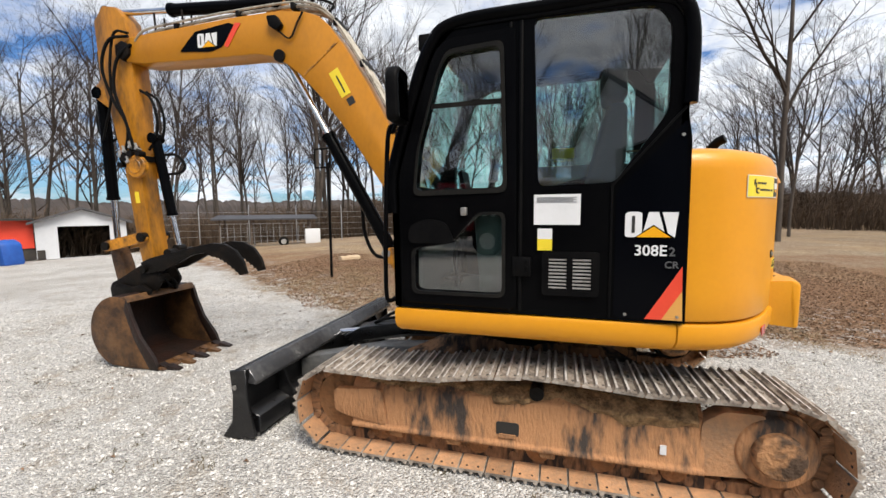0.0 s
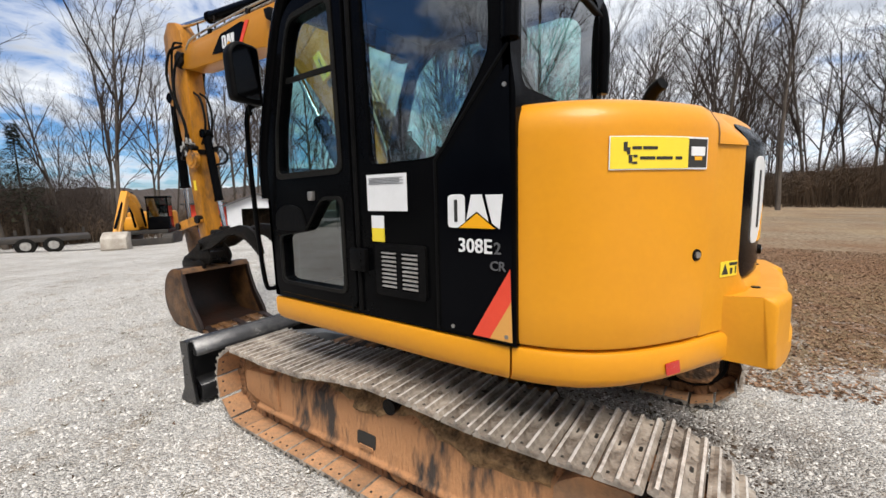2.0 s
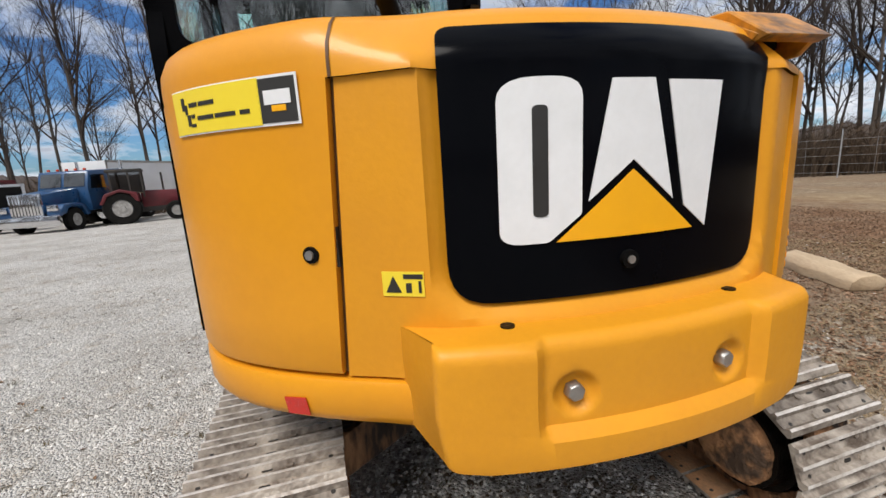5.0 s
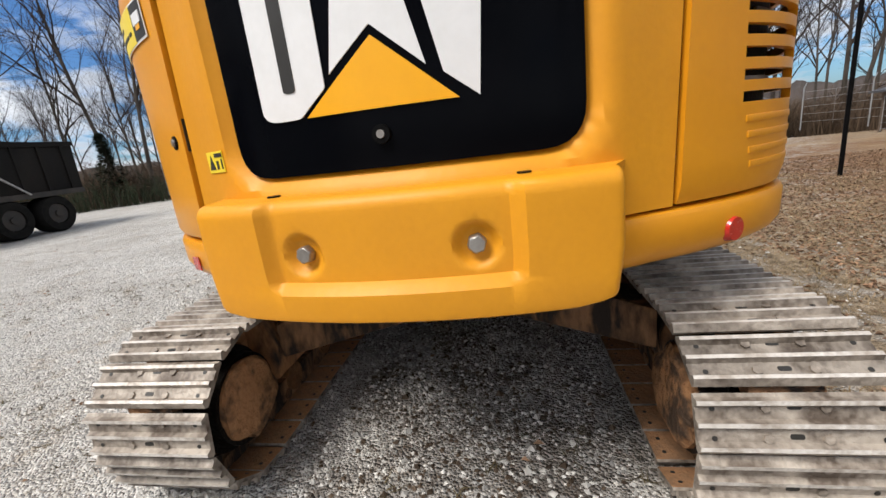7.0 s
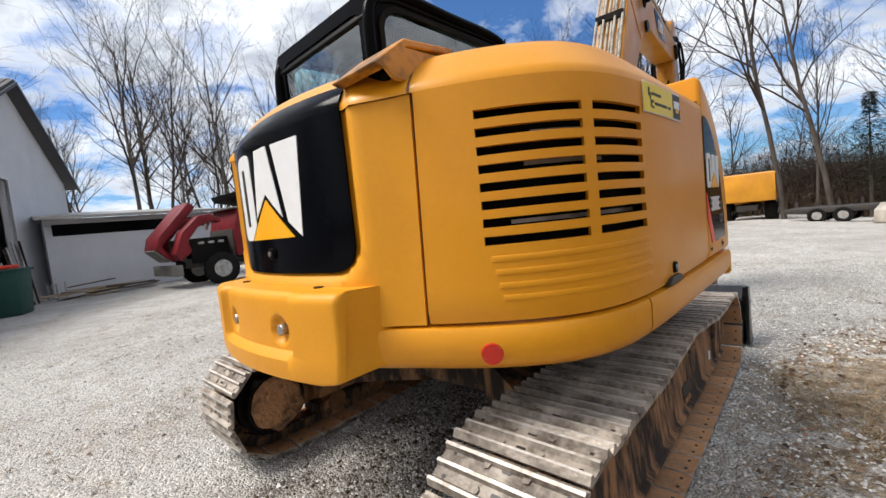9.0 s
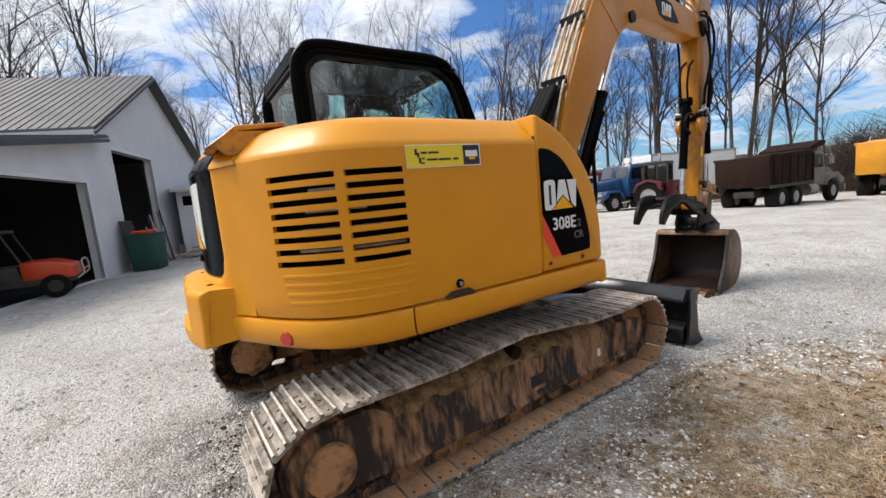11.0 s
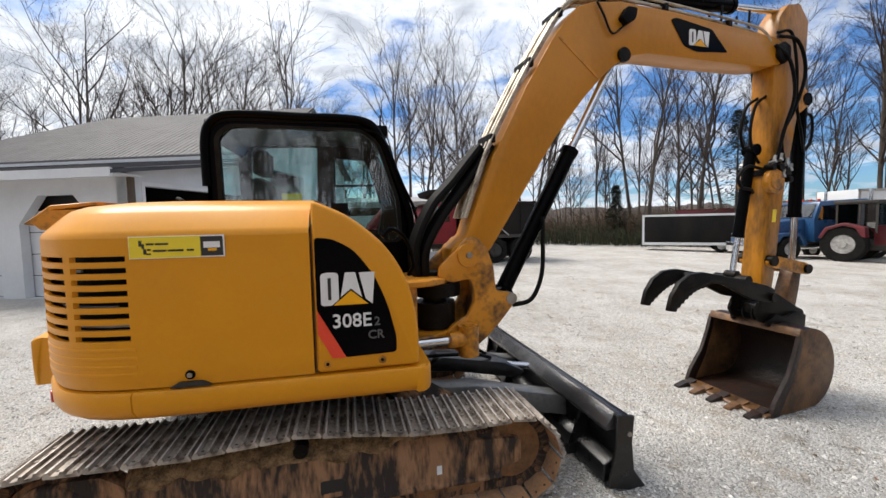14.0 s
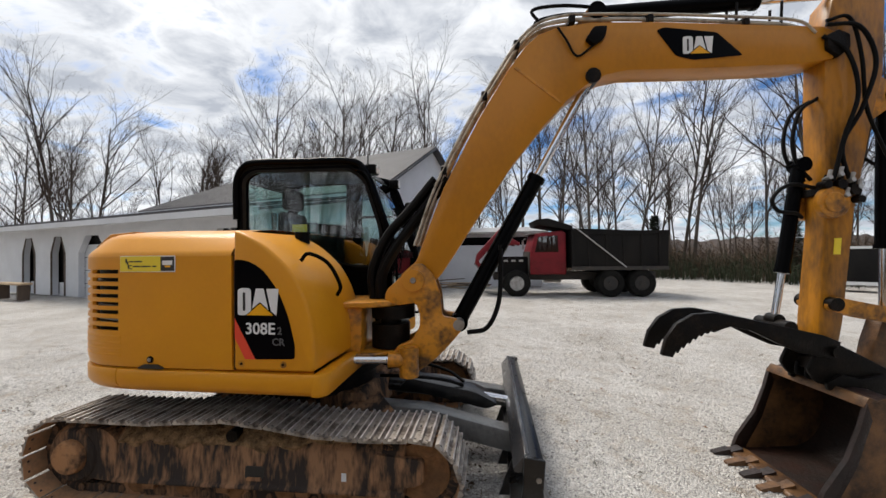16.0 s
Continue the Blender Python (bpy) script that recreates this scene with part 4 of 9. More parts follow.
bm = bmesh.new()
film_on(bm, rect(0.165, 0.24, 1.36, 1.415), lambda x, z, d: left_side(x, z, d), 0.003, 0.5)
film = part("caution_label", bm, WHITE_VINYL, cab, "white and yellow caution label", smooth=False)
bm = bmesh.new()
film_on(bm, rect(0.165, 0.24, 1.30, 1.36), lambda x, z, d: left_side(x, z, d), 0.003, 0.5)
part("yellow_half", bm, STICKER, film, smooth=False)
for k in range(5):
    bm = bmesh.new()
    film_on(bm, rect(0.16, 0.36 - 0.02 * (k % 2), 1.575 - k * 0.006, 1.577 - k * 0.006), lambda x, z, d: left_side(x, z, d - 0.002), 0.002, 0.5)
    part("writing_bar", bm, GREY_VINYL, paper, smooth=False)
for x, z in ((-0.835, 0.985), (-0.83, 1.86), (-0.60, 0.985)):
    stud("bolt", (x, YL + 0.003, z), (0, 1, 0), 0.009, 0.006, STEEL, rear_panel)

# other side, roof, back and front of the cab
WIN_R = rounded([(0.40, 2.33), (0.545, 1.88), (0.56, 1.56), (0.30, 1.56), (-0.745, 1.83), (-0.755, 2.36), (-0.66, 2.44), (0.27, 2.425)], 0.06, 4)
SIDE_R = rounded([(0.60, 0.952), (0.665, 1.50), (0.655, 1.72), (0.535, 2.12), (0.43, 2.385), (0.29, 2.505), (-0.67, 2.53), (-0.79, 2.475), (-0.845, 2.34), (-0.85, 1.60), (-0.85, 0.952)], [0.02, 0.06, 0.06, 0.06, 0.06, 0.08, 0.07, 0.07, 0.06, 0.03, 0.02], 4)
bm = bmesh.new()
plate(bm, SIDE_R, [WIN_R], lambda x, z, d: (x, YR + d, z), 0.05)
part("side_wall", bm, BLACK, cab, smooth=False)
bm = bmesh.new()
c = Vector((-0.1, 2.0))
plate(bm, [tuple(c + (Vector(p) - c) * 1.05) for p in WIN_R], [WIN_R], lambda x, z, d: (x, YR - 0.012 + d, z), 0.014)
part("window_seal", bm, RUBBER, cab, smooth=False)
bm = bmesh.new()
bm.faces.new([bm.verts.new((p[0], YR + 0.012, p[1])) for p in WIN_R])
part("window_pane", bm, GLASS, cab, "tinted window pane", smooth=False).visible_shadow = False
bm = bmesh.new()
prism(bm, rounded([(0.33, 2.475), (0.27, 2.53), (-0.66, 2.56), (-0.80, 2.50), (-0.86, 2.37), (-0.83, 2.36), (-0.77, 2.455), (-0.65, 2.485)], 0.03, 3), YR - 0.012, YL + 0.012, "y")
bevel(bm, 0.028, 3, 50)
part("roof", bm, BLACK_MATT, cab, "black cab roof")
for y in (YR - 0.004, YL + 0.002):
    bm = bmesh.new()
    tube(bm, spline([(0.66, y, 1.50), (0.655, y, 1.74), (0.535, y, 2.13), (0.42, y, 2.41), (0.27, y, 2.512), (-0.2, y, 2.525), (-0.66, y, 2.532), (-0.80, y, 2.47), (-0.85, y, 2.33), (-0.85, y, 2.0)], 5), 0.033, 10)
    part("frame_tube", bm, BLACK, cab, "round black cab frame tube")
bm = bmesh.new()
box(bm, 0.10, 0.18, 0.60, 0.70, 2.535, 2.565)
box(bm, -0.62, -0.55, 0.30, 0.42, 2.55, 2.59)
bevel(bm, 0.01, 2)
part("roof_bracket", bm, BLACK_MATT, cab)
bm = bmesh.new()
rod(bm, (0.44, YR + 0.02, 2.34), (0.44, YR + 0.02, 2.56), 0.006, n=6)
part("antenna", bm, BLACK_MATT, cab, "short black antenna")
bm = bmesh.new()   # back wall with its window
plate(bm, rounded(rect(YR, YL, 0.955, 2.50), 0.04, 3), [rounded(rect(YR + 0.08, YL - 0.08, 1.87, 2.42), 0.06, 4)], lambda y, z, d: (-0.85 + d, y, z), 0.03)
part("back_wall", bm, BLACK, cab, smooth=False)
bm = bmesh.new()
bm.faces.new([bm.verts.new((-0.84, p[0], p[1])) for p in rounded(rect(YR + 0.08, YL - 0.08, 1.87, 2.42), 0.06, 4)])
part("window_pane", bm, GLASS, cab, "tinted rear window pane", smooth=False).visible_shadow = False


def front_place(y, s, d):
    """A point of the bowed front, s metres up from the sill."""
    prof = [(0.655, 0.952), (0.665, 1.70), (0.535, 2.12), (0.43, 2.385), (0.29, 2.505)]
    z = 0.952 + s
    for (xa, za), (xb, zb) in zip(prof, prof[1:]):
        if z <= zb:
            return (xa + (xb - xa) * (z - za) / (zb - za) - d, y, z)
    return (0.29 - d, y, z)


bm = bmesh.new()
yo, yi = (YR + 0.0, YL), (YR + 0.07, YL - 0.07)
for (ya, yb) in ((yo[0], yi[0]), (yi[1], yo[1])):
    grid_panel(bm, [ya, yb], [0, 0.3, 0.75, 0.95, 1.168, 1.43, 1.55], lambda a, z: False, front_place, 0.04)
for s0, s1 in ((0.0, 0.10), (0.66, 0.72), (1.45, 1.55)):
    grid_panel(bm, [yi[0], yi[1]], [s0, s1], lambda a, z: False, front_place, 0.04)
part("front_frame", bm, BLACK, cab, smooth=False)
bm = bmesh.new()
for s0, s1 in ((0.10, 0.66), (0.72, 1.45)):
    S = [s for s in (s0, 0.748, 1.168, 1.433, s1) if s0 <= s <= s1]
    rows = [[bm.verts.new(front_place(y, s, 0.015)) for y in yi] for s in S]
    for p, q in zip(rows, rows[1:]):
        bm.faces.new((p[0], p[1], q[1], q[0]))
part("windscreen", bm, GLASS, cab, "tinted front windscreen", smooth=False).visible_shadow = False
bm = bmesh.new()
box(bm, -0.84, 0.62, YR + 0.04, YL - 0.05, 0.955, 1.0)
part("cab_floor", bm, CAB_IN, cab)
# invented panel that keeps bright ground from showing through the low windows
bm = bmesh.new()
box(bm, 0.50, 0.60, YR + 0.06, YL - 0.06, 1.0, 1.42)
bevel(bm, 0.02, 2)
part("foot_well", bm, CAB_IN, cab)
# seat and controls
bm = bmesh.new()
prism(bm, rounded([(-0.55, 1.33), (0.03, 1.37), (0.05, 1.45), (-0.02, 1.48), (-0.50, 1.44)], 0.04, 4), 0.42, 0.92, "y")
bevel(bm, 0.03, 3, 50)
seat = part("seat", bm, SEAT, cab, "dark cloth operator seat")
bm = bmesh.new()
prism(bm, rounded([(-0.46, 1.42), (-0.36, 1.45), (-0.46, 1.85), (-0.52, 2.10), (-0.62, 2.10), (-0.62, 1.80), (-0.56, 1.45)], 0.05, 4), 0.44, 0.90, "y")
bevel(bm, 0.04, 3, 50)
part("backrest", bm, SEAT, seat)
bm = bmesh.new()
prism(bm, rounded([(-0.50, 2.13), (-0.49, 2.34), (-0.62, 2.36), (-0.63, 2.13)], 0.05, 4), 0.53, 0.81, "y")
bevel(bm, 0.045, 3, 50)
part("headrest", bm, SEAT, seat)
bm = bmesh.new()
box(bm, -0.50, -0.05, 0.47, 0.87, 1.0, 1.33)
bevel(bm, 0.02, 2)
part("seat_base", bm, CAB_IN, seat)
for y0, y1 in ((0.24, 0.40), (0.94, 1.08)):
    bm = bmesh.new()
    prism(bm, rounded([(-0.55, 1.0), (0.16, 1.0), (0.20, 1.50), (0.05, 1.56), (-0.50, 1.48)], 0.05, 3), y0, y1, "y")
    bevel(bm, 0.02, 2, 50)
    con = part("console", bm, CAB_IN, cab, "grey control console")
    bm = bmesh.new()
    ym = (y0 + y1) / 2
    tube(bm, spline([(0.10, ym, 1.53), (0.12, ym, 1.62), (0.10, ym, 1.70)], 3), 0.014, 8)
    rod(bm, (0.10, ym, 1.68), (0.085, ym, 1.80), 0.028, 0.022, n=12)
    part("joystick", bm, RUBBER, con)
bm = bmesh.new()
tube(bm, [(0.45, 0.26, 1.0), (0.47, 0.26, 1.62)], 0.02, 8)
prism(bm, rounded([(0.40, 1.60), (0.43, 1.60), (0.47, 1.80), (0.44, 1.81)], 0.01, 2), 0.20, 0.40, "y")
part("monitor", bm, BLACK_MATT, cab)
for y in (0.58, 0.70):
    bm = bmesh.new()
    tube(bm, [(0.40, y, 1.0), (0.42, y, 1.18), (0.36, y, 1.50)], 0.013, 8)
    rod(bm, (0.365, y, 1.47), (0.35, y, 1.58), 0.02, n=10)
    box(bm, 0.37, 0.48, y - 0.05, y + 0.05, 1.05, 1.07)
    part("travel_lever", bm, BLACK_MATT, cab)
bm = bmesh.new()
box(bm, -0.82, -0.58, 0.20, 1.08, 1.0, 1.72)
bevel(bm, 0.03, 2)
part("rear_shelf", bm, CAB_IN, cab)
bm = bmesh.new()
box(bm, -0.35, -0.20, 0.25, 0.253, 1.88, 1.95)
part("label", bm, STICKER, cab, smooth=False)
# mirror, its arm, handrail, work lamps, wiper
bm = bmesh.new()
tube(bm, spline([(0.60, 1.10, 2.02), (0.62, 1.22, 1.99), (0.64, 1.26, 1.90), (0.675, 1.235, 1.40), (0.695, 1.20, 1.03), (0.68, 1.17, 0.985), (0.655, 1.15, 1.0)], 5), 0.013, 8)
part("handrail", bm, BLACK, cab, "long black handrail")
bm = bmesh.new()
prism(bm, rounded([(1.215, 1.975), (1.375, 1.985), (1.385, 2.22), (1.34, 2.27), (1.225, 2.26)], 0.03, 4), 0.53, 0.60, "x")
bevel(bm, 0.018, 3, 50)
mir = part("mirror", bm, BLACK_MATT, cab, "black rear-view mirror on an arm")
bm = bmesh.new()
prism(bm, rounded([(1.235, 1.995), (1.36, 2.0), (1.37, 2.21), (1.33, 2.25), (1.24, 2.245)], 0.02, 3), 0.525, 0.5285, "x")
part("mirror_glass", bm, MIRROR, mir, smooth=False)
bm = bmesh.new()
tube(bm, [(0.57, 1.28, 2.0), (0.62, 1.25, 1.94)], 0.012, 8)
part("mirror_arm", bm, BLACK, mir)
for y in (1.08, 0.24):
    bm = bmesh.new()
    box(bm, 0.40, 0.50, y - 0.06, y + 0.06, 2.40, 2.49)
    bevel(bm, 0.012, 2)
    lamp = part("work_lamp", bm, BLACK_MATT, cab, "black work lamp under the roof edge")
    bm = bmesh.new()
    rod(bm, (0.499, y, 2.445), (0.506, y, 2.445), 0.038, n=16)
    part("lens", bm, WHITE_VINYL, lamp)
bm = bmesh.new()
tube(bm, [(0.665, 0.40, 1.50), (0.68, 0.55, 1.75), (0.59, 0.62, 2.05)], 0.008, 6)
part("wiper", bm, BLACK_MATT, cab)
bm = bmesh.new()
tube(bm, spline([(0.30, YR - 0.03, 2.44), (0.45, YR - 0.05, 2.36), (0.60, YR - 0.05, 2.0), (0.70, YR - 0.05, 1.75), (0.72, YR - 0.05, 1.40), (0.69, YR, 1.30)], 5), 0.012, 8)
tube(bm, [(0.60, YR - 0.05, 2.0), (0.57, YR, 2.02)], 0.01, 6)
part("front_rail", bm, BLACK, cab)


# ---------------------------------------------------------------- boom, stick, bucket (u along the boom, v across it, z up)
PHI = radians(5.5)
BO = Vector((0.966, -0.28, 0))
BU, BV = Vector((math.cos(PHI), math.sin(PHI), 0)), Vector((-math.sin(PHI), math.cos(PHI), 0))
BM = Matrix(((BU.x, BV.x, 0, BO.x), (BU.y, BV.y, 0, BO.y), (0, 0, 1, 0), (0, 0, 0, 1)))


def arm_part(name, bm, mat, parent, label="", smooth=True):
    bmesh.ops.transform(bm, matrix=BM, verts=bm.verts[:])
    return part(name, bm, mat, parent, label, smooth)


def arm_prism(name, pts, v0, v1, mat, parent, label="", off=0.01, r=0.0):
    bm = bmesh.new()
    prism(bm, rounded(pts, r, 3) if r else pts, v0, v1, "y")
    if off:
        bevel(bm, off, 2, 30)
    return arm_part(name, bm, mat, parent, label)


BOOM = [(-0.10, 1.40), (-0.10, 1.50), (0.015, 1.60), (0.228, 2.15), (0.50, 2.67), (0.72, 3.03), (0.86, 3.215), (0.96, 3.305), (1.10, 3.355), (1.35, 3.385), (1.84, 3.375), (2.50, 3.332), (3.04, 3.30), (3.15, 3.25),
        (3.18, 3.14), (3.10, 3.06), (2.88, 3.025), (2.26, 3.015), (1.62, 3.015), (1.46, 2.985), (1.31, 2.91), (1.18, 2.81), (0.99, 2.61), (0.755, 2.32), (0.52, 1.97), (0.345, 1.70), (0.21, 1.50), (0.10, 1.38), (0.02, 1.35)]
BH = 0.122
boom = arm_prism("boom", BOOM, -BH, BH, YELLOW_BOOM, exc, "yellow box-section boom with a bend", 0.012)
for v in (-BH - 0.002, BH + 0.002):
    s = 1 if v > 0 else -1
    arm_prism("seam_weld", [(0.775, 3.05), (0.79, 3.06), (1.13, 2.79), (1.12, 2.775)], v - 0.003 * s, v + 0.003 * s, YELLOW_OLD, boom, off=0)
    # swoosh decal with the badge as plain shapes
    bm = bmesh.new()
    pts = rounded([(1.83, 3.305), (1.89, 3.325), (2.27, 3.275), (2.455, 3.10), (2.10, 3.075), (1.97, 3.11)], 0.02, 3)
    prism(bm, pts, v, v + 0.004 * s, "y")
    dec = arm_part("decal", bm, BLACK_GLOSS, boom, "black decal with a white badge", smooth=False)
    if s > 0:
        bm = bmesh.new()
        prism(bm, [(1.76, 3.31), (1.82, 3.32), (1.95, 3.12), (1.91, 3.10)], v, v + 0.004 * s, "y")
        arm_part("red_stripe", bm, RED_VINYL, boom, smooth=False)
    emblem(dec, (lambda x, z, d: tuple(BM @ Vector((x, -BH - 0.006 + d, z)))) if s < 0 else (lambda x, z, d: tuple(BM @ Vector((-x, BH + 0.006 - d, z)))), 2.02 if s < 0 else -2.24, 3.120, 0.22, 0.13)
    # work lamp pocket
    bm = bmesh.new()
    prism(bm, rounded([(1.30, 3.24), (1.36, 3.33), (1.46, 3.33), (1.44, 3.24), (1.36, 3.19)], 0.02, 3), v, v + 0.05 * s, "y")
    bevel(bm, 0.008, 2, 50)
    arm_part("boom_lamp", bm, BLACK_MATT, boom, "dark boom work lamp")
    bm = bmesh.new()
    tube(bm, spline([(1.36, v + 0.015 * s, 3.20), (1.24, v + 0.02 * s, 3.12), (1.16, v + 0.02 * s, 3.25), (1.10, v + 0.02 * s, 3.34)], 4), 0.009, 6)
    arm_part("lamp_cable", bm, HOSE, boom)
    bm = bmesh.new()
    rod(bm, (1.36, v - 0.01 * s, 2.975), (1.36, v + 0.022 * s, 2.975), 0.056, n=20)
    arm_part("cylinder_boss", bm, DARK_IRON, boom)
    for k, w in enumerate((0.005, 0.04, 0.075, 0.11)):
        q, y = (0.0, 0.028)[k % 2], s * (0.012 + w * 0.88)
        line = [(0.03 - q, 1.72), (0.20 - q, 2.18), (0.475 - q, 2.70), (0.70 - q, 3.065), (0.845 - q, 3.275), (0.965 - q * 0.5, 3.375 + q * 0.6), (1.12, 3.415 + q), (1.35, 3.425 + q), (1.9, 3.405 + q), (2.45, 3.365 + q), (2.85, 3.32 + q), (2.98, 3.25)]
        bm = bmesh.new()
        tube(bm, spline([(u, y + s * 0.02 * max(0, u - 2.3), z) for u, z in line], 5), 0.011, 8)
        arm_part("steel_pipe", bm, PIPE_OLD, boom, "grease-stained pale hydraulic pipe")
for u, z in ((0.235, 2.27), (0.55, 2.835), (0.80, 3.22), (1.22, 3.40), (1.8, 3.385), (2.5, 3.34)):
    bm = bmesh.new()
    box(bm, u - 0.025, u + 0.02, -0.118, 0.118, z - 0.01, z + 0.055)
    bevel(bm, 0.006, 1)
    arm_part("pipe_clamp", bm, DARK_IRON, boom)
# yellow label with a dark corner on the cab-side face
bm = bmesh.new()
d1, d2 = Vector((0.47, 0.88)).normalized(), Vector((0.88, -0.47)).normalized()
c0 = Vector((0.66, 2.60))
prism(bm, [tuple(c0), tuple(c0 + d2 * 0.10), tuple(c0 + d2 * 0.10 + d1 * 0.26), tuple(c0 + d1 * 0.26)], BH, BH + 0.004, "y")
yl = arm_part("label", bm, STICKER, boom, "yellow label with dark marks", smooth=False)
bm = bmesh.new()
prism(bm, [tuple(c0 + d1 * -0.10), tuple(c0 + d2 * 0.07 + d1 * -0.10), tuple(c0 + d2 * 0.07 + d1 * -0.03), tuple(c0 + d1 * -0.03)], BH, BH + 0.004, "y")
arm_part("black_square", bm, INK, yl, smooth=False)
bm = bmesh.new()
prism(bm, [tuple(c0 + d2 * 0.04 + d1 * 0.03), tuple(c0 + d2 * 0.055 + d1 * 0.03), tuple(c0 + d2 * 0.055 + d1 * 0.20), tuple(c0 + d2 * 0.04 + d1 * 0.20)], BH + 0.004, BH + 0.0055, "y")
arm_part("writing_bar", bm, INK, yl, smooth=False)

# swing casting at the boom foot
for v in (-0.178, 0.128):
    arm_prism("foot_cheek", rounded([(-0.22, 1.31), (-0.205, 1.385), (-0.08, 1.50), (0.0, 1.58), (0.07, 1.585), (0.15, 1.50), (0.20, 1.36), (0.215, 1.19), (0.33, 1.17), (0.355, 1.08), (0.25, 0.96), (0.135, 0.85), (0.01, 0.765), (-0.10, 0.775), (-0.18, 0.90), (-0.12, 0.97), (-0.01, 1.02), (0.045, 1.12), (0.045, 1.21), (0.015, 1.29), (-0.12, 1.27)], 0.02, 2), v, v + 0.05, YELLOW_OLD, exc, "worn yellow swing casting", 0.010)
arm_prism("foot_web", [(0.08, 0.84), (0.25, 0.97), (0.20, 1.19), (0.12, 1.25)], -0.127, 0.127, YELLOW_OLD, exc, "", 0.01)
bm = bmesh.new()
rod(bm, (0.0, -0.202, 1.46), (0.0, 0.202, 1.46), 0.082, n=24)
arm_part("boom_pin_boss", bm, YELLOW_OLD, exc)
for v0, v1 in ((-0.215, -0.202), (0.202, 0.215)):
    bm = bmesh.new()
    rod(bm, (0.0, v0, 1.46), (0.0, v1, 1.46), 0.022, n=16)
    arm_part("pin", bm, STEEL, exc)
bm = bmesh.new()
rod(bm, (-0.20, 0, 0.80), (-0.20, 0, 1.34), 0.085, n=20)
rod(bm, (-0.20, 0, 0.94), (-0.20, 0, 1.12), 0.15, n=20)
rod(bm, (-0.18, 0, 1.165), (-0.18, 0, 1.262), 0.17, n=20)
arm_part("swing_post", bm, DARK_IRON, exc, "dark greasy swing post")
for z0, z1 in ((1.265, 1.31), (0.875, 0.93)):
    bm = bmesh.new()
    prism(bm, rounded([(-0.62, -0.30), (-0.30, -0.26), (-0.16, -0.17), (-0.07, 0.0), (-0.16, 0.17), (-0.30, 0.24), (-0.62, 0.26)], 0.04, 3), z0, z1, "z")
    bevel(bm, 0.008, 1, 40)
    arm_part("swing_bracket", bm, YELLOW_OLD, exc, "worn yellow swing bracket")
arm_prism("front_frame", [(-0.95, 0.82), (-0.42, 0.82), (-0.38, 1.0), (-0.38, 1.27), (-0.95, 1.27)], -0.22, 0.28, YELLOW_OLD, exc, "worn yellow front frame", 0.02)
bm = bmesh.new()
rod(bm, (-0.50, -0.30, 0.90), (-0.18, -0.26, 0.89), 0.03, n=16)
arm_part("swing_rod", bm, CHROME, exc, "bright swing cylinder rod")
bm = bmesh.new()
rod(bm, (-0.18, -0.26, 0.89), (0.02, -0.24, 0.885), 0.055, n=16)
rod(bm, (-0.03, -0.24, 0.765), (-0.03, -0.24, 0.975), 0.072, n=20)
rod(bm, (-0.03, -0.24, 0.755), (-0.03, -0.24, 0.985), 0.045, n=16)
arm_part("swing_rod_eye", bm, YELLOW_OLD, exc)


def ram(name, a, b, mid, rb, rr, parent, v=0.0):
    """A hydraulic cylinder: barrel from a to mid of the way, rod on to b."""
    A, B = Vector((a[0], v, a[1])), Vector((b[0], v, b[1]))
    m = A.lerp(B, mid)
    bm = bmesh.new()
    rod(bm, A, m, rb, n=20)
    rod(bm, m.lerp(A, 0.03), m, rb * 1.14, n=20)
    rod(bm, A + Vector((0, -rb * 1.2, 0)), A + Vector((0, rb * 1.2, 0)), rb * 1.15, n=16)
    barrel = arm_part(name, bm, BLACK, parent, "black hydraulic cylinder")
    bm = bmesh.new()
    rod(bm, m, B, rr, n=16)
    arm_part("piston_rod", bm, CHROME, barrel, "chrome piston rod")
    bm = bmesh.new()
    rod(bm, B + Vector((0, -rb * 1.1, 0)), B + Vector((0, rb * 1.1, 0)), rb * 0.95, n=16)
    arm_part("rod_eye", bm, DARK_IRON, barrel)
    return barrel


bc = ram("boom_cylinder", (0.335, 1.125), (1.375, 3.0), 0.60, 0.062, 0.033, exc)
bm = bmesh.new()
tube(bm, spline([(0.40, -0.07, 1.05), (0.55, -0.09, 1.09), (0.64, -0.09, 1.28), (0.66, -0.075, 1.55), (0.66, -0.07, 1.72)], 5), 0.018, 8)
arm_part("hose", bm, HOSE, bc)
bm = bmesh.new()
rod(bm, (0.335, -0.185, 1.125), (0.335, 0.185, 1.125), 0.042, n=16)
arm_part("pin", bm, STEEL, bc)
bm = bmesh.new()
tube(bm, [(0.45, -0.075, 1.30), (0.87, -0.075, 2.07)], 0.012, 6)
arm_part("feed_pipe", bm, BLACK, bc)
ram("stick_cylinder", (1.42, 3.51), (3.40, 3.61), 0.62, 0.058, 0.030, exc)
arm_prism("cylinder_lug", [(1.24, 3.38), (1.56, 3.38), (1.46, 3.54), (1.36, 3.54)], -0.05, -0.03, YELLOW_OLD, boom, "", 0.004)
arm_prism("cylinder_lug", [(1.24, 3.38), (1.56, 3.38), (1.46, 3.54), (1.36, 3.54)], 0.03, 0.05, YELLOW_OLD, boom, "", 0.004)

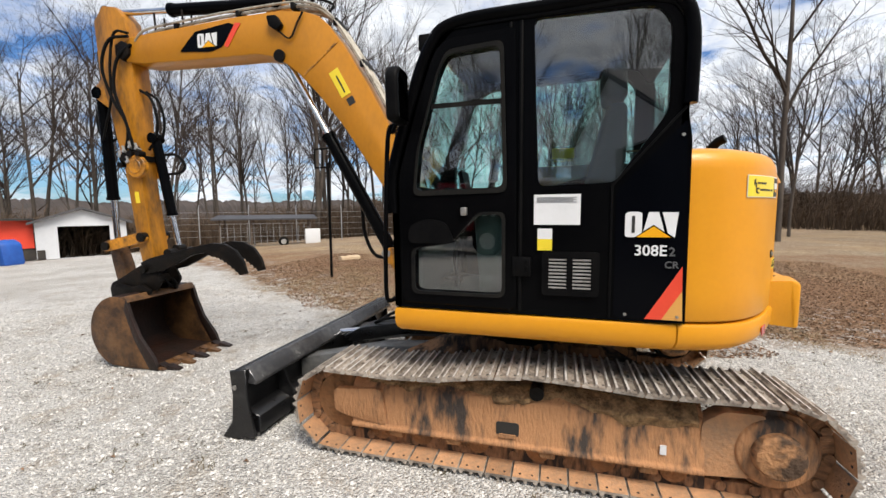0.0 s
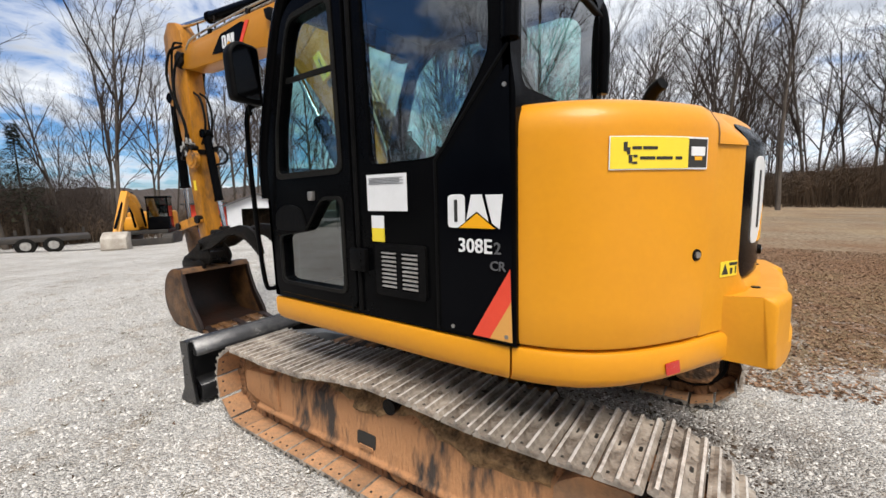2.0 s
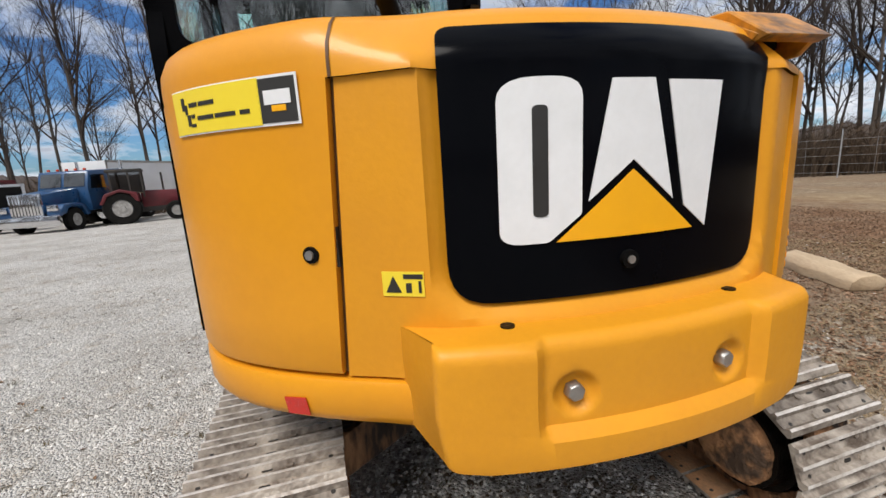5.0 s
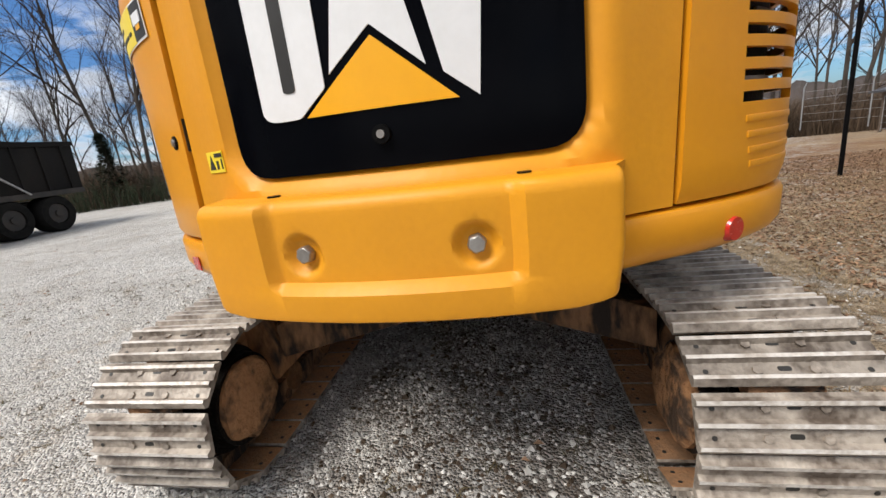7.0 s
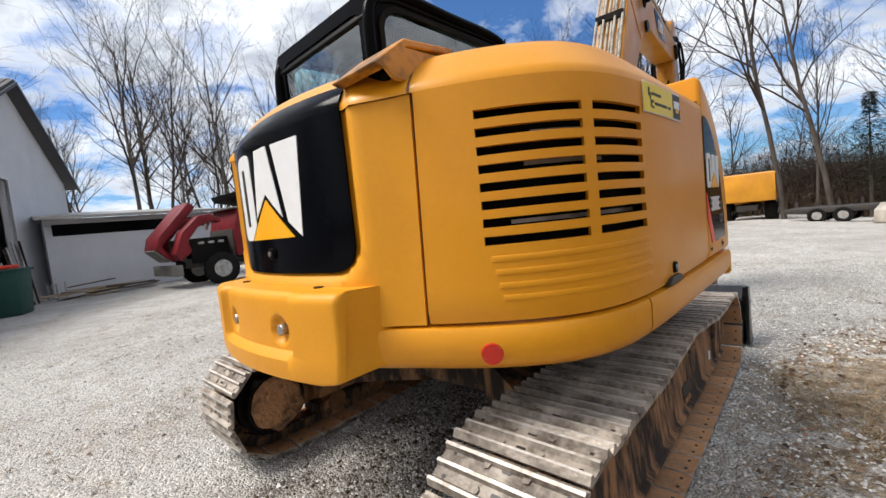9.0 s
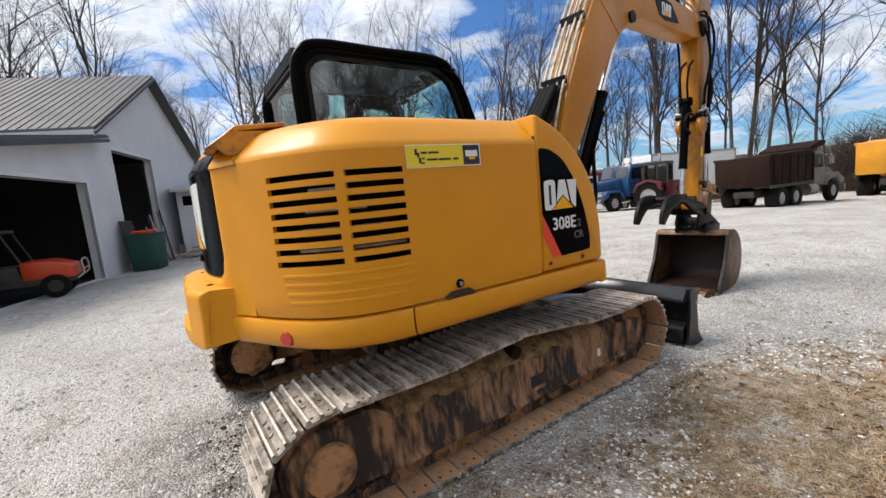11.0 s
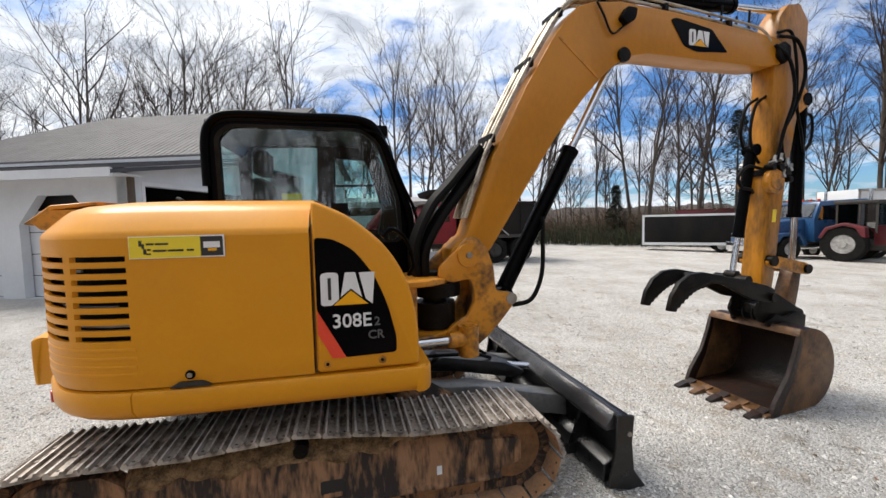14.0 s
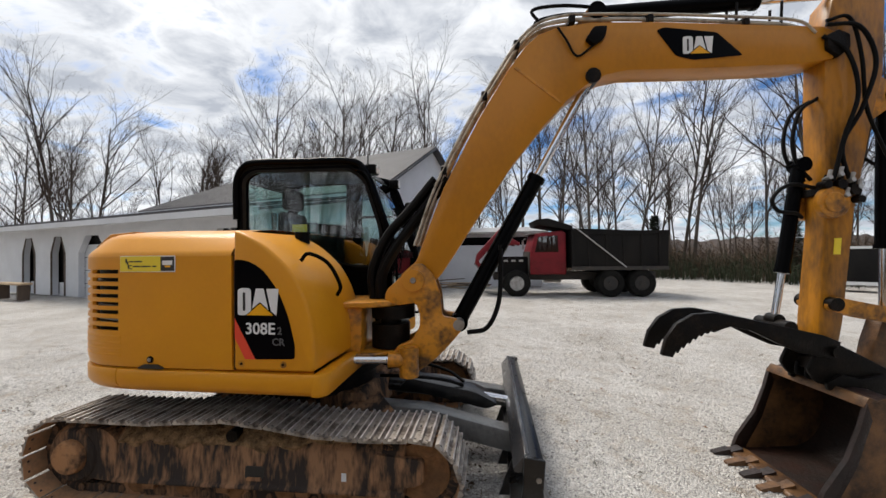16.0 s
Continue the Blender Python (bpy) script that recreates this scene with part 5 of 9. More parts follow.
STICK = [(3.12, 3.50), (3.22, 3.62), (3.38, 3.645), (3.50, 3.50), (3.475, 2.97), (3.40, 2.66), (3.25, 1.94), (3.175, 1.32), (3.15, 1.12), (3.12, 0.97), (3.04, 0.915), (2.97, 0.96), (2.98, 1.15), (3.05, 1.82), (3.05, 2.78), (3.06, 3.02), (3.08, 3.3)]
stick = arm_prism("stick", STICK, -0.10, 0.10, YELLOW_ARM, exc, "yellow box-section stick streaked with grease", 0.012)
arm_prism("boom_end_pin", [(3.04, 3.12), (3.12, 3.06), (3.20, 3.12), (3.20, 3.22), (3.12, 3.26), (3.04, 3.22)], -0.155, 0.155, DARK_IRON, boom, "", 0.01)
for v in (-0.10, 0.10):
    s = 1 if v > 0 else -1
    bm = bmesh.new()
    rod(bm, (3.07, v - 0.01 * s, 2.0), (3.07, v + 0.045 * s, 2.0), 0.115, n=28)
    rod(bm, (3.07, v + 0.04 * s, 2.0), (3.07, v + 0.056 * s, 2.0), 0.075, n=20)
    bevel(bm, 0.006, 1, 50)
    arm_part("thumb_boss", bm, YELLOW_OLD, stick, "round worn yellow pivot boss")
    bm = bmesh.new()
    prism(bm, [(3.09, 1.62), (3.14, 1.62), (3.15, 1.74), (3.10, 1.74)], v, v + 0.003 * s, "y")
    arm_part("label", bm, STICKER, stick, smooth=False)
bm = bmesh.new()
box(bm, 3.03, 3.27, -0.115, 0.115, 2.06, 2.12)
bevel(bm, 0.006, 1, 40)
manifold = arm_part("hose_manifold", bm, DARK_IRON, stick, "greasy dark hose manifold")
for v0 in (-0.13, 0.11):                       # fittings at both sides
    for u0, z0, r0 in ((3.02, 2.13, 0.03), (3.12, 2.13, 0.035), (3.21, 2.09, 0.038), (3.25, 2.02, 0.028)):
        bm = bmesh.new()
        rod(bm, (u0, v0 - 0.03, z0), (u0, v0 + 0.05, z0), r0, n=10)
        rod(bm, (u0, v0 + 0.01, z0), (u0 + 0.02, v0 + 0.01, z0 + 0.07), r0 * 0.5, n=8)
        arm_part("hose_union", bm, DARK_IRON, manifold)
ram("bucket_cylinder", (3.585, 2.80), (3.535, 1.17), 0.70, 0.055, 0.030, exc)
arm_prism("cylinder_lug", [(3.46, 2.98), (3.40, 2.60), (3.60, 2.74), (3.61, 2.85)], -0.06, 0.06, YELLOW_OLD, stick, "", 0.005)
ram("thumb_cylinder", (2.94, 2.30), (2.735, 1.13), 0.70, 0.048, 0.026, exc)
for v in (-0.14, 0.105):
    arm_prism("bucket_link", rounded([(3.01, 1.28), (3.06, 1.315), (3.54, 1.215), (3.61, 1.16), (3.57, 1.10), (3.49, 1.11), (3.07, 1.20), (3.01, 1.22)], 0.02, 2), v, v + 0.035, YELLOW_OLD, exc, "yellow bucket linkage arm", 0.004)
bm = bmesh.new()
rod(bm, (3.06, -0.165, 1.26), (3.06, 0.165, 1.26), 0.05, n=16)
arm_part("link_pin", bm, DARK_IRON, exc)
bm = bmesh.new()
rod(bm, (3.53, -0.165, 1.16), (3.53, 0.165, 1.16), 0.045, n=16)
arm_part("link_pin", bm, DARK_IRON, exc)
arm_prism("bucket_push_link", rounded([(3.46, 1.12), (3.52, 1.20), (3.59, 1.17), (3.56, 0.98), (3.51, 0.74), (3.44, 0.68), (3.36, 0.74), (3.40, 0.95)], 0.025, 2), -0.065, 0.065, BUCKET_OUT, exc, "greasy rust-brown push link", 0.012)
# quick coupler
COUPLER = [(2.86, 0.78), (2.93, 0.92), (3.06, 0.98), (3.20, 0.91), (3.40, 0.80), (3.50, 0.76), (3.52, 0.67), (3.44, 0.61), (3.30, 0.66), (3.10, 0.66), (2.92, 0.69)]
coupler = arm_prism("coupler", rounded(COUPLER, 0.03, 3), -0.145, -0.110, DARK_IRON, exc, "greasy dark iron quick coupler", 0.008)
arm_prism("cheek", rounded(COUPLER, 0.03, 3), 0.110, 0.145, DARK_IRON, coupler, "", 0.008)
arm_prism("spreader", [(2.96, 0.76), (3.0, 0.84), (3.12, 0.84), (3.10, 0.72)], -0.112, 0.112, DARK_IRON, coupler, "", 0.01)
for v in (-0.06, 0.03):
    bm = bmesh.new()
    tube(bm, spline([(2.92, v, 0.80), (2.90, v - 0.03, 0.72), (3.05, v - 0.02, 0.70), (3.22, v, 0.72), (3.34, v, 0.80)], 5), 0.012, 8)
    arm_part("hose", bm, HOSE, coupler, "black rubber hose")
for a, b, r in (((3.04, -0.19, 0.92), (3.04, 0.19, 0.92), 0.06), ((3.42, -0.17, 0.70), (3.42, 0.17, 0.70), 0.055)):
    bm = bmesh.new()
    rod(bm, a, b, r * 0.7, n=18)
    arm_part("coupler_pin", bm, DARK_IRON, exc)
# thumb: two hooked arms with toothed undersides
for v in (-0.165, 0.12):
    pts = [(3.08, 0.99), (2.96, 1.04), (2.70, 1.10), (2.41, 1.165), (2.20, 1.205), (2.05, 1.195), (1.93, 1.13), (1.85, 1.02), (1.815, 0.895), (1.895, 0.88)]
    low = [(2.0, 1.04), (2.12, 1.10), (2.30, 1.105), (2.45, 1.075), (2.62, 0.99), (2.80, 0.91), (3.02, 0.87)]
    teeth = []
    for k in range(7):
        t = k / 7
        u = 1.92 + t * 0.30
        z = 0.93 + 0.155 * math.sin(t * math.pi / 2)
        teeth += [(u, z), (u + 0.012, z - 0.022)]
    arm_prism("thumb_arm", pts + teeth + low[2:], v, v + 0.045, DARK_IRON, exc, "dark hooked thumb arm with teeth", 0.006)
for u, w, z, r in ((2.30, 0.12, 1.13, 0.045), (2.735, 0.16, 1.09, 0.05)):
    bm = bmesh.new()
    rod(bm, (u, -w, z), (u, w, z), r, n=14)
    arm_part("thumb_cross_bar", bm, DARK_IRON, exc)
# bucket
SHELL = [(3.0, 0.64)] + [(3.13 + 0.325 * math.cos(radians(a)), 0.315 + 0.362 * math.sin(radians(a))) for a in range(96, -78, -9)] + [(2.96, -0.05), (2.66, -0.055)]
VB = 0.43
bucket = empty("bucket", pose(0, 0, 0), "rusty digging bucket with five worn teeth", "")
bucket.parent = exc
bm = bmesh.new()
inner_s = []
cc = Vector((3.04, 0.29))
for p in SHELL:
    q = Vector(p)
    inner_s.append(tuple(q + (cc - q).normalized() * 0.026))
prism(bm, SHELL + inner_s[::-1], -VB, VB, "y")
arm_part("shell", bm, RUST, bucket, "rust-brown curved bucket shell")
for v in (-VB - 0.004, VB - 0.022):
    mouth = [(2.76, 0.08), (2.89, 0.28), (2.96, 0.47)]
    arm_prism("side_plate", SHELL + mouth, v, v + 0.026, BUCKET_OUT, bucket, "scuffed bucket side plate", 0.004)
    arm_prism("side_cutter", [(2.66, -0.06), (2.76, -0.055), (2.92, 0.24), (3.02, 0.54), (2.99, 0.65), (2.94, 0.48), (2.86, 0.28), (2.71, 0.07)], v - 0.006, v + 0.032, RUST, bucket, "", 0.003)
arm_prism("cutting_lip", [(2.60, -0.055), (2.76, -0.059), (2.76, -0.025), (2.62, -0.033)], -VB, VB, BUCKET_OUT, bucket, "brown worn cutting lip", 0.004)
for k in range(5):
    v = -0.36 + k * 0.18
    bm = bmesh.new()
    for a, b, w, h in ((2.70, 2.60, 0.042, 0.032), (2.60, 2.47, 0.036, 0.024)):
        vs = [bm.verts.new(p) for p in ((a, v - w, -0.059), (a, v + w, -0.059), (a, v + w, h - 0.035), (a, v - w, h - 0.035), (b, v - w * 0.8, -0.063), (b, v + w * 0.8, -0.063), (b, v + w * 0.8, h - 0.067), (b, v - w * 0.8, h - 0.067))]
        for f in ((0, 1, 2, 3), (4, 7, 6, 5), (0, 4, 5, 1), (1, 5, 6, 2), (2, 6, 7, 3), (3, 7, 4, 0)):
            bm.faces.new([vs[i] for i in f])
    arm_part("tooth", bm, BUCKET_OUT if k % 2 else RUST, bucket, "worn bucket tooth", smooth=False)
for v in (-0.185, 0.150):
    arm_prism("hanger_ear", [(2.97, 0.65), (2.96, 0.70), (3.06, 0.76), (3.20, 0.73), (3.36, 0.76), (3.47, 0.72), (3.46, 0.60), (3.36, 0.60), (3.24, 0.66), (3.08, 0.66)], v, v + 0.035, DARK_IRON, bucket, "", 0.004)
arm_prism("top_beam", [(2.97, 0.62), (3.02, 0.61), (3.08, 0.665), (3.01, 0.685)], -VB, VB, BUCKET_OUT, bucket, "", 0.008)

# hoses
def hose(pts, r=0.016, parent=None, mat=None):
    bm = bmesh.new()
    tube(bm, spline(pts, 6), r, 8)
    return arm_part("hose", bm, mat or HOSE, parent or stick, "black rubber hose")


for k in range(4):
    w = -0.055 + k * 0.045
    hose([(-0.28, w, 1.30), (-0.27, w, 1.50), (-0.15, w, 1.72), (-0.01, w, 1.90), (0.12, w, 2.07), (0.24, w, 2.25)], 0.034, boom)
    hose([(-0.33, w + 0.02, 1.28), (-0.34, w, 1.53), (-0.22, w, 1.80), (-0.05, w, 1.99), (0.16, w, 2.24)], 0.030, boom)
for s in (-0.74, 0.74):
    hose([(3.04, s * 0.19, 3.30), (3.24, s * 0.24, 3.26), (3.34, s * 0.25, 3.0), (3.26, s * 0.22, 2.68), (3.14, s * 0.18, 2.40), (3.22, s * 0.17, 2.08)], 0.015)
    hose([(3.02, s * 0.18, 3.22), (3.16, s * 0.23, 3.08), (3.22, s * 0.24, 2.78), (3.14, s * 0.21, 2.48), (3.08, s * 0.17, 2.16)], 0.015)
    hose([(3.06, s * 0.16, 3.34), (3.20, s * 0.20, 3.34), (3.27, s * 0.21, 3.05), (3.30, s * 0.20, 2.70), (3.42, s * 0.16, 2.45), (3.56, s * 0.07, 2.30)], 0.013)
    hose([(3.06, s * 0.05, 2.80), (2.92, s * 0.06, 2.70), (2.86, s * 0.06, 2.48), (2.90, s * 0.05, 2.30), (3.0, s * 0.04, 2.18)], 0.014)
for s in (-1, 1):
    for u0, z0 in ((3.03, 2.17), (3.11, 2.19), (3.19, 2.15), (3.24, 2.10), (3.15, 2.04)):
        bm = bmesh.new()
        rod(bm, (u0, s * 0.105, z0), (u0, s * 0.165, z0 + 0.012), 0.017, n=8)
        rod(bm, (u0, s * 0.145, z0 + 0.005), (u0 + 0.012, s * 0.150, z0 + 0.065), 0.013, n=8)
        arm_part("hose_fitting", bm, STEEL_PIPE, stick, "bright steel hose fitting")
hose([(3.60, -0.02, 2.68), (3.70, -0.03, 2.64), (3.70, -0.03, 2.42), (3.61, -0.02, 2.30)], 0.014)
hose([(3.0, -0.06, 2.12), (2.80, -0.08, 2.14), (2.68, -0.08, 2.04), (2.72, -0.08, 1.95), (2.86, -0.06, 1.93), (2.92, -0.04, 1.90)], 0.015)
hose([(1.05, 0.10, 3.42), (0.98, 0.10, 3.52), (1.18, 0.05, 3.545), (1.40, 0.03, 3.535)], 0.013, boom)
hose([(0.98, -0.10, 3.40), (0.92, -0.10, 3.50), (1.14, -0.05, 3.56), (1.42, -0.03, 3.55)], 0.013, boom)
for u in (2.45, 2.78):
    for v in (-0.06, 0.06):
        bm = bmesh.new()
        tube(bm, [(u, v, 3.33), (u + 0.012, v, 3.53)], 0.010, 8)
        arm_part("pipe_post", bm, DARK_IRON, boom)


# ---------------------------------------------------------------- undercarriage
UC = pose(0, 0.06, 0, 0, 0, 1.5)


def uc_part(name, bm, mat, parent, label="", smooth=True):
    bmesh.ops.transform(bm, matrix=UC, verts=bm.verts[:])
    return part(name, bm, mat, parent, label, smooth)


bm = bmesh.new()
prism(bm, rounded([(-0.62, 0.32), (0.62, 0.32), (0.55, 0.58), (-0.55, 0.58)], 0.04, 3), -0.45, 0.45, "y")
bevel(bm, 0.02, 2, 50)
uc_part("carbody", bm, MUD_DARK, exc, "muddy centre frame between the tracks")
for sy in (-1, 1):
    for sx in (-1, 1):
        bm = bmesh.new()
        vs = [(sx * 0.30, sy * 0.30), (sx * 0.62, sy * 0.25), (sx * 0.98, sy * 0.80), (sx * 0.55, sy * 0.82)]
        lo, hi = [bm.verts.new((x, y, 0.30)) for x, y in vs], [bm.verts.new((x, y, 0.54 if k < 2 else 0.47)) for k, (x, y) in enumerate(vs)]
        bm.faces.new(lo)
        bm.faces.new(hi[::-1])
        for k in range(4):
            bm.faces.new((lo[k], hi[k], hi[(k + 1) % 4], lo[(k + 1) % 4]))
        bevel(bm, 0.015, 2)
        uc_part("frame_leg", bm, MUD_DARK, exc)

# the chain's way: a closed line in x and z, for the face that the shoes lie on
def loop_points():
    rear, front = (-1.285, 0.325), (1.095, 0.298)
    rr, rf = 0.268, 0.242
    P = []
    for k in range(15):
        a = radians(-90 - 180 * k / 14)
        P.append(Vector((rear[0] + rr * math.cos(a), rear[1] - 0.012 + rr * math.sin(a))))
    P += [Vector(p) for p in ((-1.0, 0.575), (-0.70, 0.572), (-0.40, 0.592), (-0.13, 0.605), (0.15, 0.578), (0.45, 0.535), (0.75, 0.522))]
    for k in range(15):
        a = radians(90 - 180 * k / 14)
        P.append(Vector((front[0] + rf * math.cos(a), front[1] - 0.011 + rf * math.sin(a))))
    return P


LOOP = loop_points()
SEG = [(LOOP[i], LOOP[(i + 1) % len(LOOP)]) for i in range(len(LOOP))]
TOTAL = sum((b - a).length for a, b in SEG)
SHOES = 42


def along(s):
    s %= TOTAL
    for a, b in SEG:
        d = (b - a).length
        if s <= d:
            return a.lerp(b, s / d), (b - a).normalized()
        s -= d
    return LOOP[0], (SEG[0][1] - SEG[0][0]).normalized()


PITCH = TOTAL / SHOES
bm = bmesh.new()                      # one shoe: x along, y across, z outwards; three grousers
h = PITCH / 2
prof = [(-h + 0.007, 0.0), (-h + 0.001, 0.010), (-h + 0.013, 0.031), (-h + 0.023, 0.031), (-h + 0.032, 0.014), (-0.012, 0.014), (-0.0055, 0.030), (0.0055, 0.030), (0.012, 0.014),
        (h - 0.034, 0.014), (h - 0.026, 0.031), (h - 0.015, 0.031), (h - 0.009, 0.016), (h - 0.001, 0.008), (h - 0.006, 0.0)]
prism(bm, prof, -0.225, 0.225, "y")
for x in (-0.035, 0.040):
    for y in (-0.065, 0.065):
        rod(bm, (x, y, 0.012), (x, y, 0.0205), 0.013, 0.012, n=6)
solid = len(bm.faces)
for x, y in ((-0.036, -0.185), (0.038, -0.185), (-0.036, 0.185), (0.038, 0.185), (-0.03, 0.0), (0.042, 0.0)):      # dark bolt holes
    w = 0.016 if y == 0 else 0.0065
    prism(bm, rounded(rect(x - 0.0065, x + 0.0065, y - w, y + w), 0.006, 2), 0.010, 0.0155, "z")
for x in (-0.03, 0.036):
    for y in (-0.19, 0.19):
        prism(bm, rounded(rect(x - 0.007, x + 0.007, y - 0.007, y + 0.007), 0.006, 2), -0.0015, 0.004, "z")
bmesh.ops.recalc_face_normals(bm, faces=bm.faces[:])
bm.faces.ensure_lookup_table()
for f in bm.faces[:solid]:
    if f.normal.z > 0.9 and f.calc_center_median().z > 0.027:
        f.material_index = 2
    elif f.normal.z < -0.9:
        f.material_index = 3
for f in bm.faces[solid:]:
    f.material_index = 1
SHOE_ME = bpy.data.meshes.new("shoe")
bm.to_mesh(SHOE_ME)
bm.free()
SHOE_ME.materials.append(SHOE)
SHOE_ME.materials.append(INK)
SHOE_ME.materials.append(GROUSER)
SHOE_ME.materials.append(MUD_PAD)
bm = bmesh.new()                      # one chain link pair
for y in (-0.055, 0.055):
    prism(bm, rounded([(-h * 0.98, -0.06), (h * 0.98, -0.06), (h * 0.98, -0.012), (h * 0.4, 0.0), (-h * 0.4, 0.0), (-h * 0.98, -0.012)], 0.012, 2), y - 0.018, y + 0.018, "y")
rod(bm, (h, -0.085, -0.035), (h, 0.085, -0.035), 0.026, n=10)
LINK_ME = bpy.data.meshes.new("chain_link")
bmesh.ops.recalc_face_normals(bm, faces=bm.faces[:])
bm.to_mesh(LINK_ME)
bm.free()
LINK_ME.materials.append(MUD_DARK)

for side in (1, -1):
    yc = side * 0.935
    track = empty("track", UC @ pose(0, yc, 0), "", "")
    track.parent = exc
    track["label"] = "steel crawler track caked with orange mud"
    off = 0.4 * PITCH if side < 0 else 0.1 * PITCH
    for k in range(SHOES):
        p, d = along(k * PITCH + off)
        ang = math.degrees(math.atan2(d.y, d.x))
        n = Vector((-d.y, d.x))
        # walking the loop clockwise seen from +y, outwards lies on the left hand
        m = Matrix(((d.x, 0, n.x, p.x), (0, 1, 0, random.uniform(-0.003, 0.003)), (d.y, 0, n.y, p.y), (0, 0, 0, 1)))
        share("shoe", SHOE_ME, m, track)
        share("chain_link", LINK_ME, m, track)
    # track frame, wheels and hub
    def tp(name, bm, mat, label="", smooth=True):
        bmesh.ops.transform(bm, matrix=pose(0, 0, 0), verts=bm.verts[:])
        return part(name, bm, mat, track, label, smooth)
    bm = bmesh.new()
    s = side
    prism(bm, [(s * -0.10, 0.20), (s * -0.12, 0.36), (s * -0.06, 0.50), (s * 0.02, 0.505), (s * 0.115, 0.42), (s * 0.135, 0.19), (s * 0.155, 0.185), (s * 0.155, 0.16), (s * 0.06, 0.15)], -0.98, 1.0, "x")
    bevel(bm, 0.012, 2, 20)
    tp("track_frame", bm, MUD if s > 0 else MUD_DARK, "track frame streaked with dried orange mud over black" if s > 0 else "track frame crusted with dark brown mud")
    bm = bmesh.new()
    plate(bm, rounded([(-1.20, 0.17), (-0.96, 0.15), (-0.96, 0.43), (-1.06, 0.50), (-1.24, 0.50)], 0.03, 3), [], lambda x, z, d: (x, s * (0.125 - d), z), 0.10)
    tp("drive_bracket", bm, MUD_PAD if s > 0 else MUD_DARK)
    bm = bmesh.new()
    plate(bm, rounded([(0.76, 0.19), (1.02, 0.22), (1.12, 0.25), (1.12, 0.39), (0.80, 0.42)], 0.03, 3), [], lambda x, z, d: (x, s * (0.145 - d), z), 0.05)
    bevel(bm, 0.008, 2, 50)
    tp("idler_guide", bm, MUD if s > 0 else MUD_DARK)
    bm = bmesh.new()
    rod(bm, (-1.285, s * -0.20, 0.315), (-1.285, s * -0.185, 0.315), 0.135, 0.152, n=36)
    rod(bm, (-1.285, s * -0.185, 0.315), (-1.285, s * -0.06, 0.315), 0.155, n=36)
    for w in bm.verts:
        w.co += Vector((1, 0, 1)) * 0.016 * noise.noise(w.co * 14) + Vector((0, 0.02, 0)) * noise.noise(w.co * 11)
    tp("motor_housing", bm, MUD_HUB, "mud-brown travel motor housing")
    # near-black ring added in place of the shaded gap round the motor
    bm = bmesh.new()
    rod(bm, (-1.285, s * -0.165, 0.315), (-1.285, s * -0.10, 0.315), 0.170, 0.178, n=36)
    rod(bm, (-1.285, s * -0.10, 0.315), (-1.285, s * -0.02, 0.315), 0.200, n=36)
    tp("motor_flange", bm, DARK_IRON, "dark ring painting in the shaded gap round the motor")
    bm = bmesh.new()
    rod(bm, (-1.285, s * -0.02, 0.315), (-1.285, s * 0.10, 0.315), 0.205, n=36)
    rod(bm, (-1.285, s * 0.10, 0.315), (-1.285, s * 0.14, 0.315), 0.185, 0.172, n=36)
    bevel(bm, 0.012, 2, 50)
    tp("final_drive", bm, MUD if s > 0 else MUD_DARK, "mud-caked final drive")
    bm = bmesh.new()
    rod(bm, (-1.285, s * 0.138, 0.315), (-1.285, s * 0.185, 0.315), 0.118, 0.106, n=36)
    bevel(bm, 0.008, 2, 50)
    tp("hub_cover", bm, MUD_HUB, "round hub cover with orange mud")
    bm = bmesh.new()
    for k in range(21):
        a = math.tau * k / 21
        rod(bm, (-1.285 + 0.20 * math.cos(a), -0.02, 0.315 + 0.20 * math.sin(a)), (-1.285 + 0.232 * math.cos(a), -0.02, 0.315 + 0.232 * math.sin(a)), 0.03, 0.018, n=6)
    tp("sprocket_teeth", bm, MUD_DEEP)
    bm = bmesh.new()
    rod(bm, (1.095, -0.07, 0.287), (1.095, 0.07, 0.287), 0.18, n=36)
    rod(bm, (1.095, -0.02, 0.287), (1.095, 0.02, 0.287), 0.20, n=36)
    tp("idler_wheel", bm, MUD_DEEP)
    for x in (-0.85, -0.50, -0.15, 0.20, 0.55, 0.82):
        bm = bmesh.new()
        rod(bm, (x, -0.09, 0.135), (x, 0.09, 0.135), 0.068, n=20)
        tp("track_roller", bm, MUD_DEEP)
    # added dark block that shuts out bright ground between the rollers
    bm = bmesh.new()
    prism(bm, [(-0.075, 0.045), (0.075, 0.045), (0.085, 0.16), (-0.085, 0.16)], -1.0, 0.95, "x")
    tp("mud_packing", bm, MUD_DARK, "dark filler added to close the bright gaps between the rollers")
    # roller whose end is coloured near-black for the shade in a round hole
    bm = bmesh.new()
    rod(bm, (-0.14, s * -0.05, 0.485), (-0.14, s * 0.125, 0.485), 0.040, n=18)
    tp("carrier_roller", bm, DARK_IRON, "carrier roller, darkened to stand in for a round hole")
    bm = bmesh.new()
    plate(bm, rounded(rect(-0.045, 0.085, 0.228, 0.302), 0.014, 3), [], lambda x, z, d: (x, s * (0.129 - d + (0.30 - z) * 0.09), z), 0.01)
    tp("frame_opening", bm, INK, "dark opening in the track frame", smooth=False)
    bm = bmesh.new()
    plate(bm, rounded(rect(-0.03, 0.07, 0.214, 0.236), 0.008, 2), [], lambda x, z, d: (x, s * (0.142 - d), z), 0.012)
    tp("opening_lip", bm, MUD, smooth=False)
    bm = bmesh.new()
